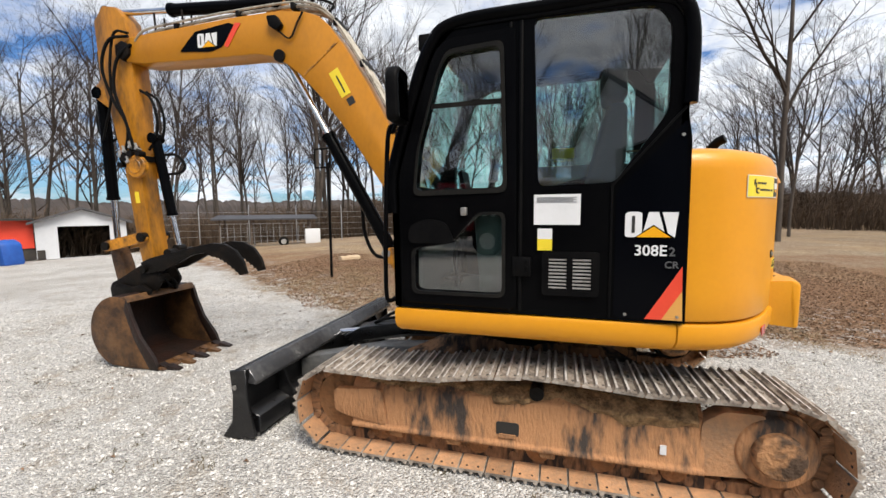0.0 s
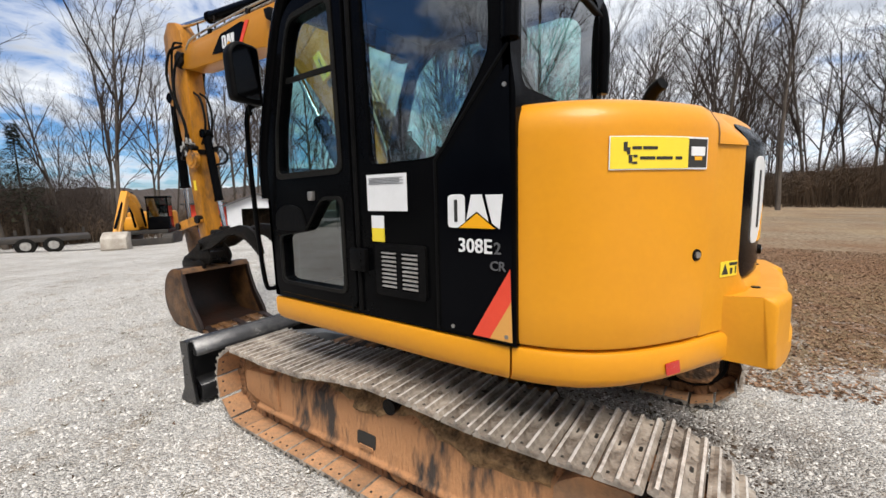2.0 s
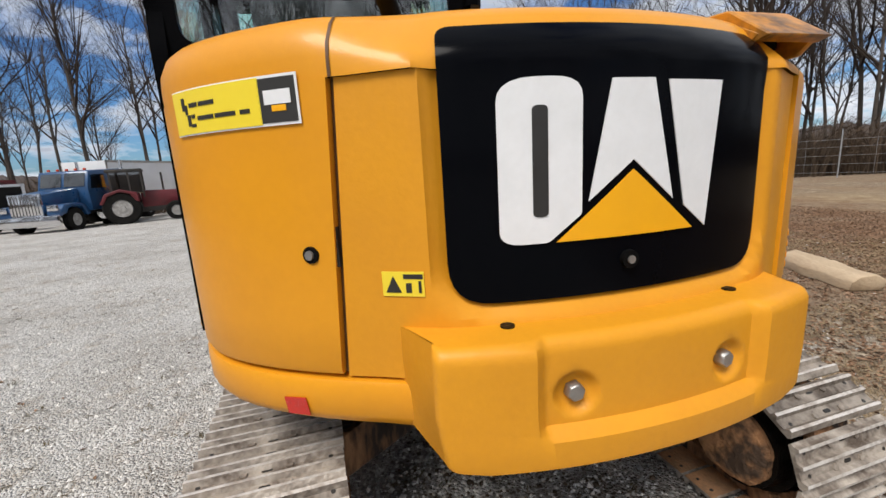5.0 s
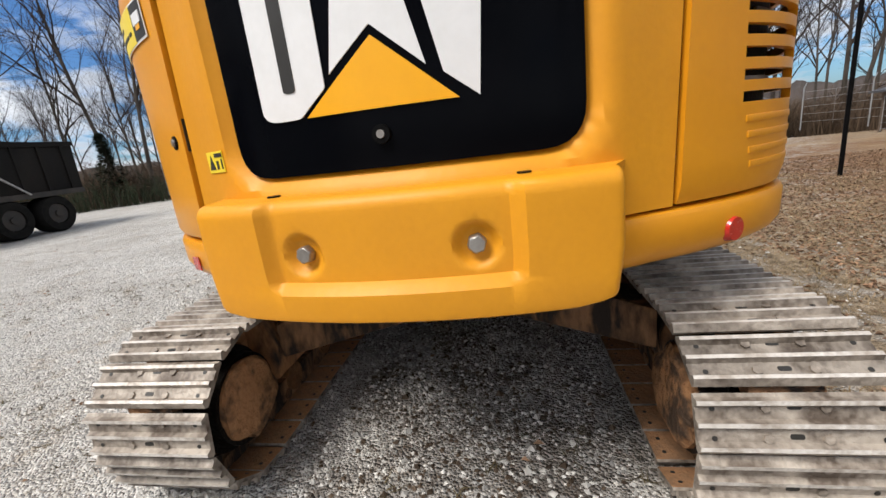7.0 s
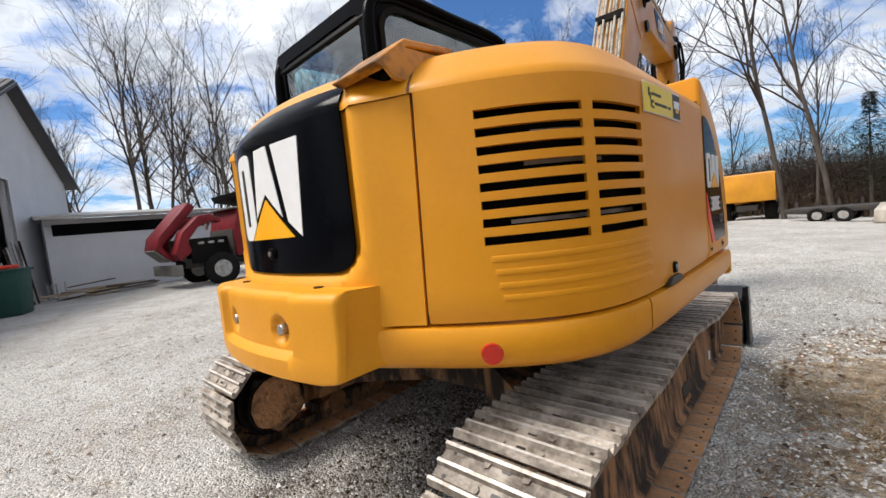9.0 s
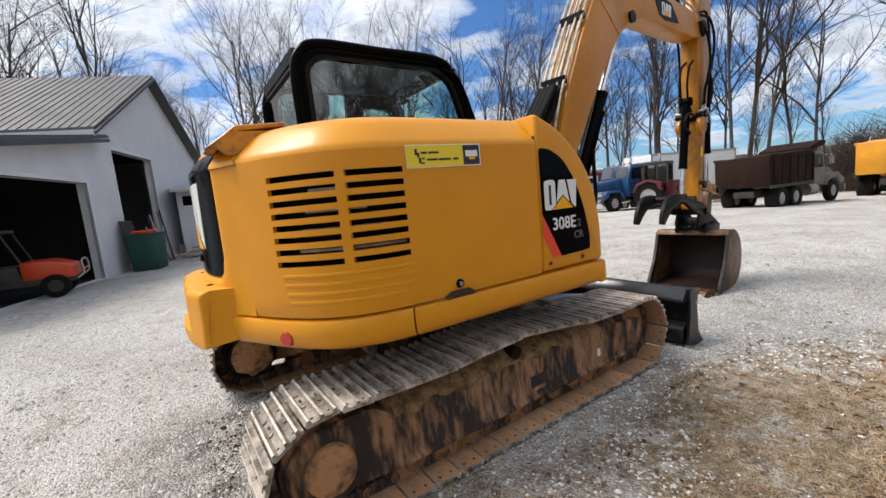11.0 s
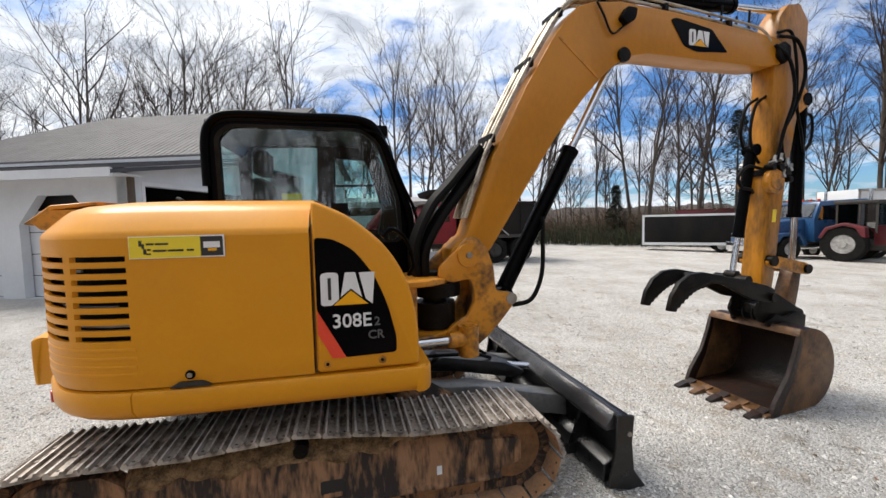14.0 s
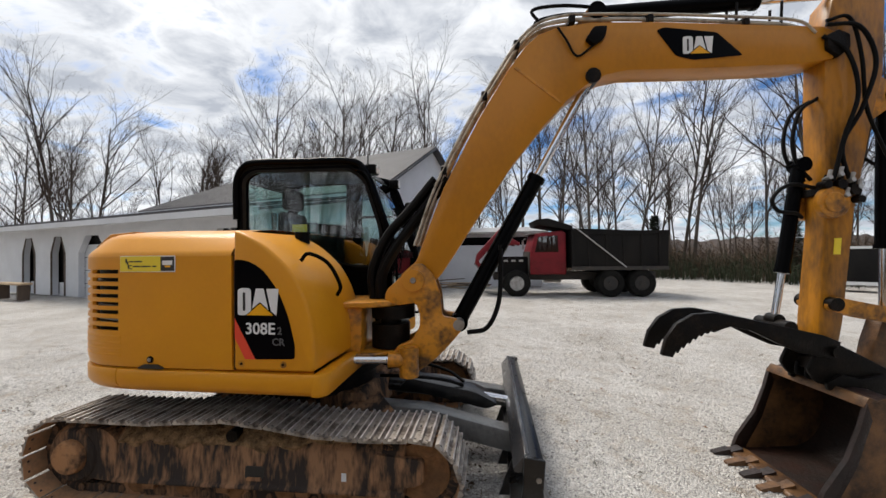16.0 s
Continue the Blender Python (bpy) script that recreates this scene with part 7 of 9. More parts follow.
# ---------------------------------------------------------------- bare winter trees
def grow(rng, height, spread_, levels, thick):
    """Trunk and twigs of one leafless tree as two vertex and face lists."""
    parts_ = ([], []), ([], [])

    def limb(p, d, length, r, level):
        n = (6, 4, 3, 2)[level]
        sides = 7 if level == 0 else (4 if level == 1 else 3)
        V, F = parts_[0 if level < 1 else 1]
        a = d.orthogonal().normalized()
        base = len(V)
        q, dirs = p.copy(), d.copy()
        pts = []
        for k in range(n + 1):
            t = k / n
            pts.append((q.copy(), dirs.copy(), r * (1 - 0.80 * t) if level else r * (1 - 0.72 * t)))
            b = dirs.cross(a).normalized()
            a = b.cross(dirs).normalized()
            rr = pts[-1][2] * 0.9
            for s in range(sides):
                w = math.tau * s / sides
                V.append(tuple(q + (a * math.cos(w) + b * math.sin(w)) * rr))
            jit = Vector((rng.gauss(0, 1), rng.gauss(0, 1), rng.gauss(0, 0.6))) * (0.03 if level == 0 else 0.16)
            dirs = (dirs + jit + Vector((0, 0, 0.08 if level == 1 else 0.03))).normalized()
            q = q + dirs * (length / n)
        for k in range(n):
            for s in range(sides):
                i, j = base + k * sides + s, base + k * sides + (s + 1) % sides
                F.append((i, j, j + sides, i + sides))
        if level >= levels:
            return
        kids = {0: 10, 1: 8, 2: 6}.get(level, 3)
        start = 0.36 if level == 0 else 0.18
        for c in range(kids):
            t = start + (1 - start) * (c + rng.random() * 0.9) / kids
            k = min(int(t * n), n - 1)
            pa, da, ra = pts[k]
            pos = pa.lerp(pts[k + 1][0], t * n - k)
            side = da.orthogonal().normalized()
            side.rotate(Matrix.Rotation(rng.uniform(0, math.tau), 3, da))
            up = 0.75 if level == 0 else 0.55
            nd = (da * rng.uniform(0.55, 1.0) + side * spread_ * rng.uniform(0.5, 1.05) + Vector((0, 0, up * 0.45))).normalized()
            ln = length * (rng.uniform(0.40, 0.72) * (1.1 - 0.5 * t) if level == 0 else rng.uniform(0.38, 0.65) * (1.1 - 0.5 * t))
            limb(pos, nd, ln, max(0.010, ra * (rng.uniform(0.50, 0.78) if level == 0 else rng.uniform(0.40, 0.60))), level + 1)
    limb(Vector((0, 0, -0.3)), Vector((rng.uniform(-0.02, 0.02), rng.uniform(-0.02, 0.02), 1)).normalized(), height, thick, 0)
    return parts_


def tree_kind(seed, height, spread_, levels, thick, label):
    rng = random.Random(seed)
    (tv, tf), (cv, cf) = grow(rng, height, spread_, levels, thick)
    root = empty("tree", pose(0, 0, -200), label, "tree", "bare trees round the yard")
    for nm, V, F, mat in (("trunk", tv, tf, BARK), ("crown", cv, cf, TWIG)):
        me = bpy.data.meshes.new(nm)
        me.from_pydata(V, [], F)
        me.materials.append(mat)
        for p in me.polygons:
            p.use_smooth = True
        ob = new(nm, me)
        ob.parent = root
    return root


KINDS = [tree_kind(21, 17, 0.95, 3, 0.22, "tall bare deciduous tree with grey bark"),
         tree_kind(22, 20, 0.80, 3, 0.24, "tall bare deciduous tree with grey bark"),
         tree_kind(23, 15, 0.95, 3, 0.18, "bare spreading deciduous tree with fine twigs"),
         tree_kind(24, 18, 0.70, 3, 0.19, "slim bare deciduous tree with grey bark"),
         tree_kind(25, 12, 0.85, 3, 0.13, "young bare tree with fine upswept twigs")]
used = set()


def plant(kind, x, y, size, turn, lean=0.0):
    m = pose(x, y, ground_z(x, y), lean, 0, turn) @ Matrix.Scale(size, 4)
    if kind not in used:
        used.add(kind)
        KINDS[kind].matrix_basis = m
        return KINDS[kind]
    t = copy_thing(KINDS[kind], m)
    t.matrix_basis = m
    return t


# the single trees that stand out
for kind, x, y, size, turn in ((2, -9.5, -19.0, 0.95, 40), (4, -12.5, -25, 0.8, 10), (3, 29.0, 0.6, 0.9, 80), (3, 34, -1.5, 1.0, 15), (4, 24, -4.5, 0.95, 120),
                               (0, -5.0, 33.0, 0.95, 200), (2, 3.5, 30.0, 0.95, 70), (2, 8.5, 29.0, 0.9, 160), (1, 24, 27, 0.8, 20), (3, 29, 24, 0.8, 60), (0, 34, 17.5, 0.9, 140),
                               (1, 37, 12, 0.95, 250), (2, 40, 8.5, 0.9, 310), (1, 17, 32, 0.75, 30), (3, 13, 33, 0.8, 300), (0, -12, 31, 0.9, 90), (2, -18, 30, 1.0, 0)):
    plant(kind, x, y, size, turn)
rng = random.Random(77)
made = 0
while made < 290:
    b = radians(rng.uniform(-132, 152) if made < 230 else rng.uniform(-130, -22))
    deg = math.degrees(b)
    woods = -75 < deg < -22
    r = rng.uniform(31 if woods else 36, 62 if woods else 72)
    if -22 < deg < 12 and rng.random() < 0.62 or -60 < deg < -24 and rng.random() < 0.42:
        continue
    if deg < -95 and r < 52:
        continue
    x, y = r * math.cos(b), r * math.sin(b)
    if -26 < x < 3 and 4 < y < 30:
        continue
    plant(rng.randrange(5), x, y, rng.uniform(0.6, 0.98), rng.uniform(0, 360), rng.uniform(-1, 1))
    made += 1
for k in range(26):          # behind the walker, for what the glass mirrors
    b = radians(rng.uniform(163, 232))
    r = rng.uniform(28, 48)
    plant(rng.randrange(5), r * math.cos(b), r * math.sin(b), rng.uniform(0.8, 1.1), rng.uniform(0, 360))


def thicket(name, b0, b1, r0, r1, count, hgt, mat, label, seed):
    """Undergrowth and saplings as one mesh of thin upright twigs."""
    rng = random.Random(seed)
    V, F = [], []
    for _ in range(count):
        b, r = radians(rng.uniform(b0, b1)), rng.uniform(r0, r1)
        x, y = r * math.cos(b), r * math.sin(b)
        if -27 < x < 3.5 and 4 < y < 29:
            continue
        z = ground_z(x, y)
        h = hgt * rng.uniform(0.35, 1.1) * (0.65 + 0.5 * noise.noise(Vector((x * 0.12, y * 0.12, 1))))
        w = rng.uniform(0.012, 0.03)
        dx, dy = rng.gauss(0, 0.22) * h, rng.gauss(0, 0.22) * h
        o = len(V)
        t = rng.uniform(0, 3.14)
        c, s = math.cos(t) * w, math.sin(t) * w
        V += [(x - c, y - s, z), (x + c, y + s, z), (x + dx * 0.4 - c * 0.7, y + dy * 0.4 - s * 0.7, z + h * 0.55), (x + dx * 0.4 + c * 0.7, y + dy * 0.4 + s * 0.7, z + h * 0.55), (x + dx, y + dy, z + h)]
        F += [(o, o + 1, o + 3, o + 2), (o + 2, o + 3, o + 4)]
        for _k in range(4):
            f = rng.uniform(0.3, 0.9)
            px, py, pz = x + dx * f * f, y + dy * f * f, z + h * f
            ex, ey, ez = rng.gauss(0, 0.2) * h, rng.gauss(0, 0.2) * h, rng.uniform(0.05, 0.3) * h
            o2 = len(V)
            V += [(px - s, py + c, pz), (px + s, py - c, pz + w), (px + ex, py + ey, pz + ez)]
            F += [(o2, o2 + 1, o2 + 2)]
    me = bpy.data.meshes.new(name)
    me.from_pydata(V, [], F)
    me.materials.append(mat)
    return tagged(new(name, me), label, "undergrowth", "", "stuff")


thicket("undergrowth", -12, 11, 44, 74, 9000, 8.5, TWIG, "dense grey saplings behind the trucks", 37)
thicket("undergrowth", -20, 14, 42, 70, 9000, 4.0, BRUSH, "grey-brown leafless undergrowth past the yard", 36)
thicket("undergrowth", -80, -20, 30, 60, 20000, 4.0, BRUSH, "grey-brown leafless undergrowth at the wood's edge", 31)
thicket("undergrowth", 14, 75, 34, 60, 10000, 4.5, BRUSH, "grey-brown leafless undergrowth behind the trucks", 32)
thicket("undergrowth", -135, -80, 46, 80, 15000, 7.5, BRUSH, "grey-brown hedge at the field's end", 33)
thicket("undergrowth", 75, 150, 32, 60, 7000, 4.5, BRUSH, "grey-brown leafless undergrowth behind the building", 34)
thicket("evergreen_scrub", 46, 66, 30, 42, 800, 2.7, EVERGREEN, "dark green evergreen scrub", 35)
# wooded rise that closes the view
bm = bmesh.new()
N = 1400
ragged = random.Random(8)
rows = []
for r, h in ((85, 0.0), (93, 2.6), (106, 4.2), (140, 6.5)):
    rows.append([bm.verts.new((r * math.cos(math.tau * k / N), r * math.sin(math.tau * k / N), -1.5 + h + (ragged.uniform(-0.3, 0.3) + noise.noise(Vector((k * 0.23, r, 1))) * 0.8 + noise.noise(Vector((k * 0.05, r, 4))) * 1.6) * (0.9 if h else 0))) for k in range(N)])
for p, q in zip(rows, rows[1:]):
    for k in range(N):
        bm.faces.new((p[k], p[(k + 1) % N], q[(k + 1) % N], q[k]))
part("backdrop", bm, HILL, None, "far wooded rise in winter", False, "hill", "structure")


def conifer(x, y, h, seed):
    rng = random.Random(seed)
    root = empty("evergreen_tree", pose(x, y, ground_z(x, y)), "dark green evergreen with drooping layered boughs", "tree")
    bm = bmesh.new()
    rod(bm, (0, 0, -0.2), (0, 0, h), 0.14, 0.02, n=7)
    part("trunk", bm, BARK, root)
    V, F = [], []
    for _ in range(2600):
        t = rng.random() ** 0.8
        z = h * (0.25 + 0.75 * t)
        tier = 0.55 + 0.45 * math.sin(z * 3.0)
        r = (1 - t * 0.9) * h * 0.24 * rng.random() ** 0.5 * (0.5 + 0.6 * tier)
        a = rng.uniform(0, math.tau)
        c = Vector((r * math.cos(a), r * math.sin(a), z - r * 0.15))
        u = Vector((math.cos(a), math.sin(a), rng.uniform(-0.4, 0.2))) * rng.uniform(0.15, 0.35)
        w = Vector((-math.sin(a), math.cos(a), rng.uniform(-0.3, 0.3))) * rng.uniform(0.04, 0.10)
        o = len(V)
        V += [tuple(c - w), tuple(c + w), tuple(c + u)]
        F.append((o, o + 1, o + 2))
    me = bpy.data.meshes.new("crown")
    me.from_pydata(V, [], F)
    me.materials.append(EVERGREEN)
    new("crown", me).parent = root


conifer(26, 20.5, 9.5, 1)
conifer(21.5, 27.5, 5.0, 2)
conifer(14.0, 31.5, 5.0, 3)
conifer(41, -3.5, 9.0, 4)


# ---------------------------------------------------------------- the workshop building
BA = 18.0                                          # degrees by which its gable runs off +Y
BW_ = pose(-5.1, 7.9, 0, 0, 0, -BA)                # local: y along the gable wall, -x along the long front
bld = empty("workshop", BW_, "white block workshop with a grey metal roof and open bay doors", "building")


def bp(name, bm, mat, label="", smooth=False):
    return part(name, bm, mat, bld, label, smooth)


bm = bmesh.new()       # gable wall and the lower bay wall, in one plane, with two openings
plate(bm, [(0, 0), (15.0, 0), (15.0, 4.5), (10.3, 7.15), (5.6, 4.5), (5.6, 4.1), (0, 3.25)], [rect(0.55, 4.85, 0.012, 2.75), rect(6.6, 9.6, 0.012, 3.9)], lambda y, z, d: (-d, y, z), 0.25)
bp("gable_wall", bm, WHITE_WALL, "white painted gable wall")
bm = bmesh.new()       # long front under the low roof, with flat-headed arches
BAYS = [(1.9, 1.05), (4.62, 1.05), (7.4, 1.05), (10.1, 1.05), (12.85, 0.55), (15.6, 0.55)]


def arch(c, w, g=0.0):
    """An angular arch round c, w to each side, drawn in by g."""
    return [(c - w + g, 0.012), (c + w - g, 0.012), (c + w - g, 1.85 - g * 0.4), (c + w * 0.45, 2.55 - g), (c - w * 0.45, 2.55 - g), (c - w + g, 1.85 - g * 0.4)]


plate(bm, [(0, 0), (19.0, 0), (19.0, 2.95), (0, 2.95)], [arch(c, w) for c, w in BAYS], lambda x, z, d: (-x, d, z), 0.22)
bp("front_wall", bm, WHITE_WALL, "white front wall with angular arches")
for k, (c, w) in enumerate(BAYS):
    bm = bmesh.new()
    if k < 4:
        box(bm, -(c + w + 0.05), -(c - w - 0.05), 0.265, 0.29, 0.02, 2.18)
        leaf = bp("sectional_door", bm, ROOF, "white sectional garage door")
        for j in range(4):        # its panels, a little short of the arch's head
            bm = bmesh.new()
            box(bm, -(c + w + 0.05), -(c - w - 0.05), 0.245, 0.262, 0.025 + j * 0.545, 0.548 + j * 0.545)
            part("door_panel", bm, WHITE_WALL, leaf, "", False)
    else:
        box(bm, -(c + w), -(c - w), 0.25, 0.30, 0.0, 0.55)
        bp("window_apron", bm, WHITE_WALL)
        bm = bmesh.new()
        plate(bm, arch(c, w + 0.09), [arch(c, w, 0.0)], lambda x, z, d: (-x, -0.03 + d, z), 0.05)
        bp("arch_trim", bm, WOOD_DARK)
# sheet behind the arches, coloured near-black in place of shade
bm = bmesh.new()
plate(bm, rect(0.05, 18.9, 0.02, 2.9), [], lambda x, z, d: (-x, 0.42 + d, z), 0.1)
bp("inner_wall", bm, ROOM_SHADE)
bm = bmesh.new()       # far walls that close it
box(bm, -19.2, -19.0, 0.0, 5.6, 0, 3.0)
box(bm, -16.2, -16.0, 5.6, 15.0, 0, 4.5)
box(bm, -16.2, -0.0, 14.9, 15.1, 0, 4.5)
box(bm, -16.0, -0.3, 5.5, 5.6, 3.3, 4.0)
bp("back_wall", bm, WHITE_WALL)
bm = bmesh.new()       # dark rooms behind the openings, their shade put into a near-black colour
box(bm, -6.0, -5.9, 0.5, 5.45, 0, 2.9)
bp("bay_wall", bm, ROOM_SHADE)
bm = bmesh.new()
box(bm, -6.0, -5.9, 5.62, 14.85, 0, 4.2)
bp("bay_wall", bm, ROOM_SHADE)
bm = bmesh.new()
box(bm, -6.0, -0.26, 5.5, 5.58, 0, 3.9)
bp("partition", bm, ROOM_SHADE)
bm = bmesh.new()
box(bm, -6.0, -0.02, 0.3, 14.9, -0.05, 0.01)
bp("bay_floor", bm, ROOM_SHADE)


def roof_sheet(name, p0, p1, x0, x1, ribs):
    """A ribbed metal roof from the line p0 to p1 in (y, z), along x."""
    bm = bmesh.new()
    t = Vector((p1[0] - p0[0], p1[1] - p0[1])).normalized()
    nv = Vector((-t.y, t.x)) if t.x > 0 else Vector((t.y, -t.x))
    vs = []
    prism(bm, [p0, p1, (p1[0] + nv.x * 0.08, p1[1] + nv.y * 0.08), (p0[0] + nv.x * 0.08, p0[1] + nv.y * 0.08)], x0, x1, "x")
    sheet = bp(name, bm, ROOF, "grey ribbed metal roof")
    bm = bmesh.new()
    k = x0 + 0.1
    while k < x1:
        prism(bm, [(p0[0] + nv.x * 0.081, p0[1] + nv.y * 0.081), (p1[0] + nv.x * 0.081, p1[1] + nv.y * 0.081), (p1[0] + nv.x * 0.11, p1[1] + nv.y * 0.11), (p0[0] + nv.x * 0.11, p0[1] + nv.y * 0.11)], k, k + 0.05, "x")
        k += ribs
    part("roof_ribs", bm, ROOF, sheet, smooth=False)


# main roof: two slopes and a hipped far end
for nm, quad in (("roof", [(0.35, 5.1, 4.25), (0.35, 10.3, 7.17), (-10.5, 10.3, 7.17), (-16.6, 5.1, 4.25)]), ("roof", [(0.35, 15.5, 4.25), (0.35, 10.3, 7.17), (-10.5, 10.3, 7.17), (-16.6, 15.5, 4.25)]),
                 ("roof_hip", [(-10.5, 10.3, 7.17), (-16.6, 5.1, 4.25), (-16.6, 15.5, 4.25)])):
    bm = bmesh.new()
    lo, hi = [bm.verts.new(p) for p in quad], [bm.verts.new((p[0], p[1], p[2] + 0.09)) for p in quad]
    bm.faces.new(lo)
    bm.faces.new(hi[::-1])
    for k in range(len(quad)):
        bm.faces.new((lo[k], hi[k], hi[(k + 1) % len(quad)], lo[(k + 1) % len(quad)]))
    sheet = bp(nm, bm, ROOF, "grey ribbed metal roof")
    if nm == "roof":
        bm = bmesh.new()
        (xa, ya, za), (xb, yb, zb) = quad[0], quad[1]
        k = 0.2
        while k > -16.4:
            t = 1.0 if k > -10.5 else (k + 16.6) / 6.1
            if t > 0.05:
                tube(bm, [(k, ya, za + 0.10), (k, ya + (yb - ya) * t, za + (zb - za) * t + 0.10)], 0.014, 4)
            k -= 0.24
        part("roof_ribs", bm, ROOF, sheet, smooth=False)
roof_sheet("low_roof", (-0.75, 3.02), (5.7, 4.1), -19.6, 0.40, 0.45)
for p0, p1 in (((5.0, 4.20), (10.3, 7.17)), ((15.6, 4.20), (10.3, 7.17)), ((-0.78, 3.0), (5.7, 4.08))):
    bm = bmesh.new()
    prism(bm, [p0, p1, (p1[0], p1[1] - 0.10), (p0[0], p0[1] - 0.09)], 0.34, 0.42, "x")
    bp("barge_board", bm, ROOF_TRIM, "dark roof edge trim")
bm = bmesh.new()
box(bm, -16.4, 0.36, 4.98, 5.08, 4.05, 4.24)
bp("gutter", bm, WHITE_WALL)
bm = bmesh.new()
box(bm, -19.6, 0.40, -0.80, -0.72, 2.84, 3.04)
bp("fascia", bm, WHITE_WALL)
bm = bmesh.new()
prism(bm, [(-0.7, 2.93), (0.2, 2.93), (0.2, 2.96), (-0.7, 2.96)], -19.5, 0.30, "x")
bp("soffit", bm, WHITE_WALL)
for y0, y1, z in ((0.55, 4.85, 2.75), (6.6, 9.6, 3.9)):
    bm = bmesh.new()
    plate(bm, [(y0 - 0.10, 0), (y0 - 0.10, z + 0.10), (y1 + 0.10, z + 0.10), (y1 + 0.10, 0), (y1, 0), (y1, z), (y0, z), (y0, 0)], [], lambda y, zz, d: (0.012 - d, y, zz), 0.10)
    bp("bay_frame", bm, TRUCK_WHITE, "white bay door frame")


def onb(y, x, z=0.0):
    """A place in front of the gable wall: y along it, x out of it."""
    return BW_ @ Vector((x, y, z))


bm = bmesh.new()
box(bm, 0.005, 0.06, 0.03, 0.20, 0.0, 2.92)
bp("corner_board", bm, WOOD_DARK, "brown weathered corner board")


def on_ground(x, y, turn=0):
    return pose(x, y, ground_z(x, y), 0, 0, turn)


# low wing with a dark window band, behind the red truck
wg = empty("low_wing", pose(-1.5, 17.2, 0, 0, 0, 0), "low white wing with a long dark window band", "building")
bm = bmesh.new()
plate(bm, rect(0, 5.2, 0, 2.62), [rect(0.06, 5.14, 2.05, 2.45)], lambda x, z, d: (x, d, z), 0.2)
box(bm, 5.0, 5.2, 0.2, 5.0, 0, 2.62)
box(bm, 0, 0.2, 0.2, 5.0, 0, 2.62)
part("wing_wall", bm, WHITE_WALL, wg, "", False)
bm = bmesh.new()
box(bm, 0.1, 5.1, 0.22, 0.26, 0.1, 2.6)
part("window_band", bm, BLACK_GLOSS, wg, "dark glazed window band", False)
bm = bmesh.new()
prism(bm, [(-0.45, 2.60), (5.0, 3.15), (5.0, 3.23), (-0.45, 2.70)], -0.2, 5.45, "x")
part("wing_roof", bm, STEEL_PIPE, wg, "pale metal roof", False)
th = empty("timber_heap", pose(-0.2, 16.1, 0), "heap of old boards and scrap before the white wall", "heap")
rngh = random.Random(4)
for k in range(16):
    bm = bmesh.new()
    a, L = rngh.uniform(-25, 25), rngh.uniform(0.8, 2.0)
    box(bm, -L / 2, L / 2, -0.06, 0.06, 0, 0.035)
    bmesh.ops.transform(bm, matrix=pose(rngh.uniform(-0.9, 0.7), rngh.uniform(-0.35, 0.35), 0.02 + 0.028 * k * rngh.uniform(0.4, 1), rngh.uniform(-8, 8), rngh.uniform(-6, 6), a), verts=bm.verts[:])
    part("board", bm, WOOD_DARK if k % 3 else WOOD_PALE, th, smooth=False)


# wheel used by all vehicles; axis along local y
def wheel(parent, x, y, r, w, rim=RIM):
    bm = bmesh.new()
    prof = [(r * 0.55, -w / 2), (r * 0.90, -w / 2), (r, -w * 0.36), (r, w * 0.36), (r * 0.90, w / 2), (r * 0.55, w / 2)]
    n = 28
    rings = [[bm.verts.new((x + q * math.cos(math.tau * k / n), y + h, r + q * math.sin(math.tau * k / n))) for q, h in prof] for k in range(n)]
    for k in range(n):
        for j in range(len(prof)):
            bm.faces.new((rings[k][j], rings[(k + 1) % n][j], rings[(k + 1) % n][(j + 1) % len(prof)], rings[k][(j + 1) % len(prof)]))
    t = part("wheel", bm, RUBBER, parent, "black tyre")
    bm = bmesh.new()
    for s in (-1, 1):
        rod(bm, (x, y, r), (x, y + s * w * 0.42, r), r * 0.55, r * 0.52, n=20)
        rod(bm, (x, y, r), (x, y + s * w * 0.52, r), r * 0.22, r * 0.18, n=12)
    part("rim", bm, rim, t, "dusty wheel rim")


def solid(parent, name, mat, pts, y0, y1, label="", off=0.03):
    bm = bmesh.new()
    prism(bm, pts, y0, y1, "y")
    if off:
        bevel(bm, off, 2, 30)
    return part(name, bm, mat, parent, label)


def blockm(parent, name, mat, x0, x1, y0, y1, z0, z1, label="", off=0.02):
    bm = bmesh.new()
    box(bm, x0, x1, y0, y1, z0, z1)
    if off:
        bevel(bm, off, 2)
    return part(name, bm, mat, parent, label)


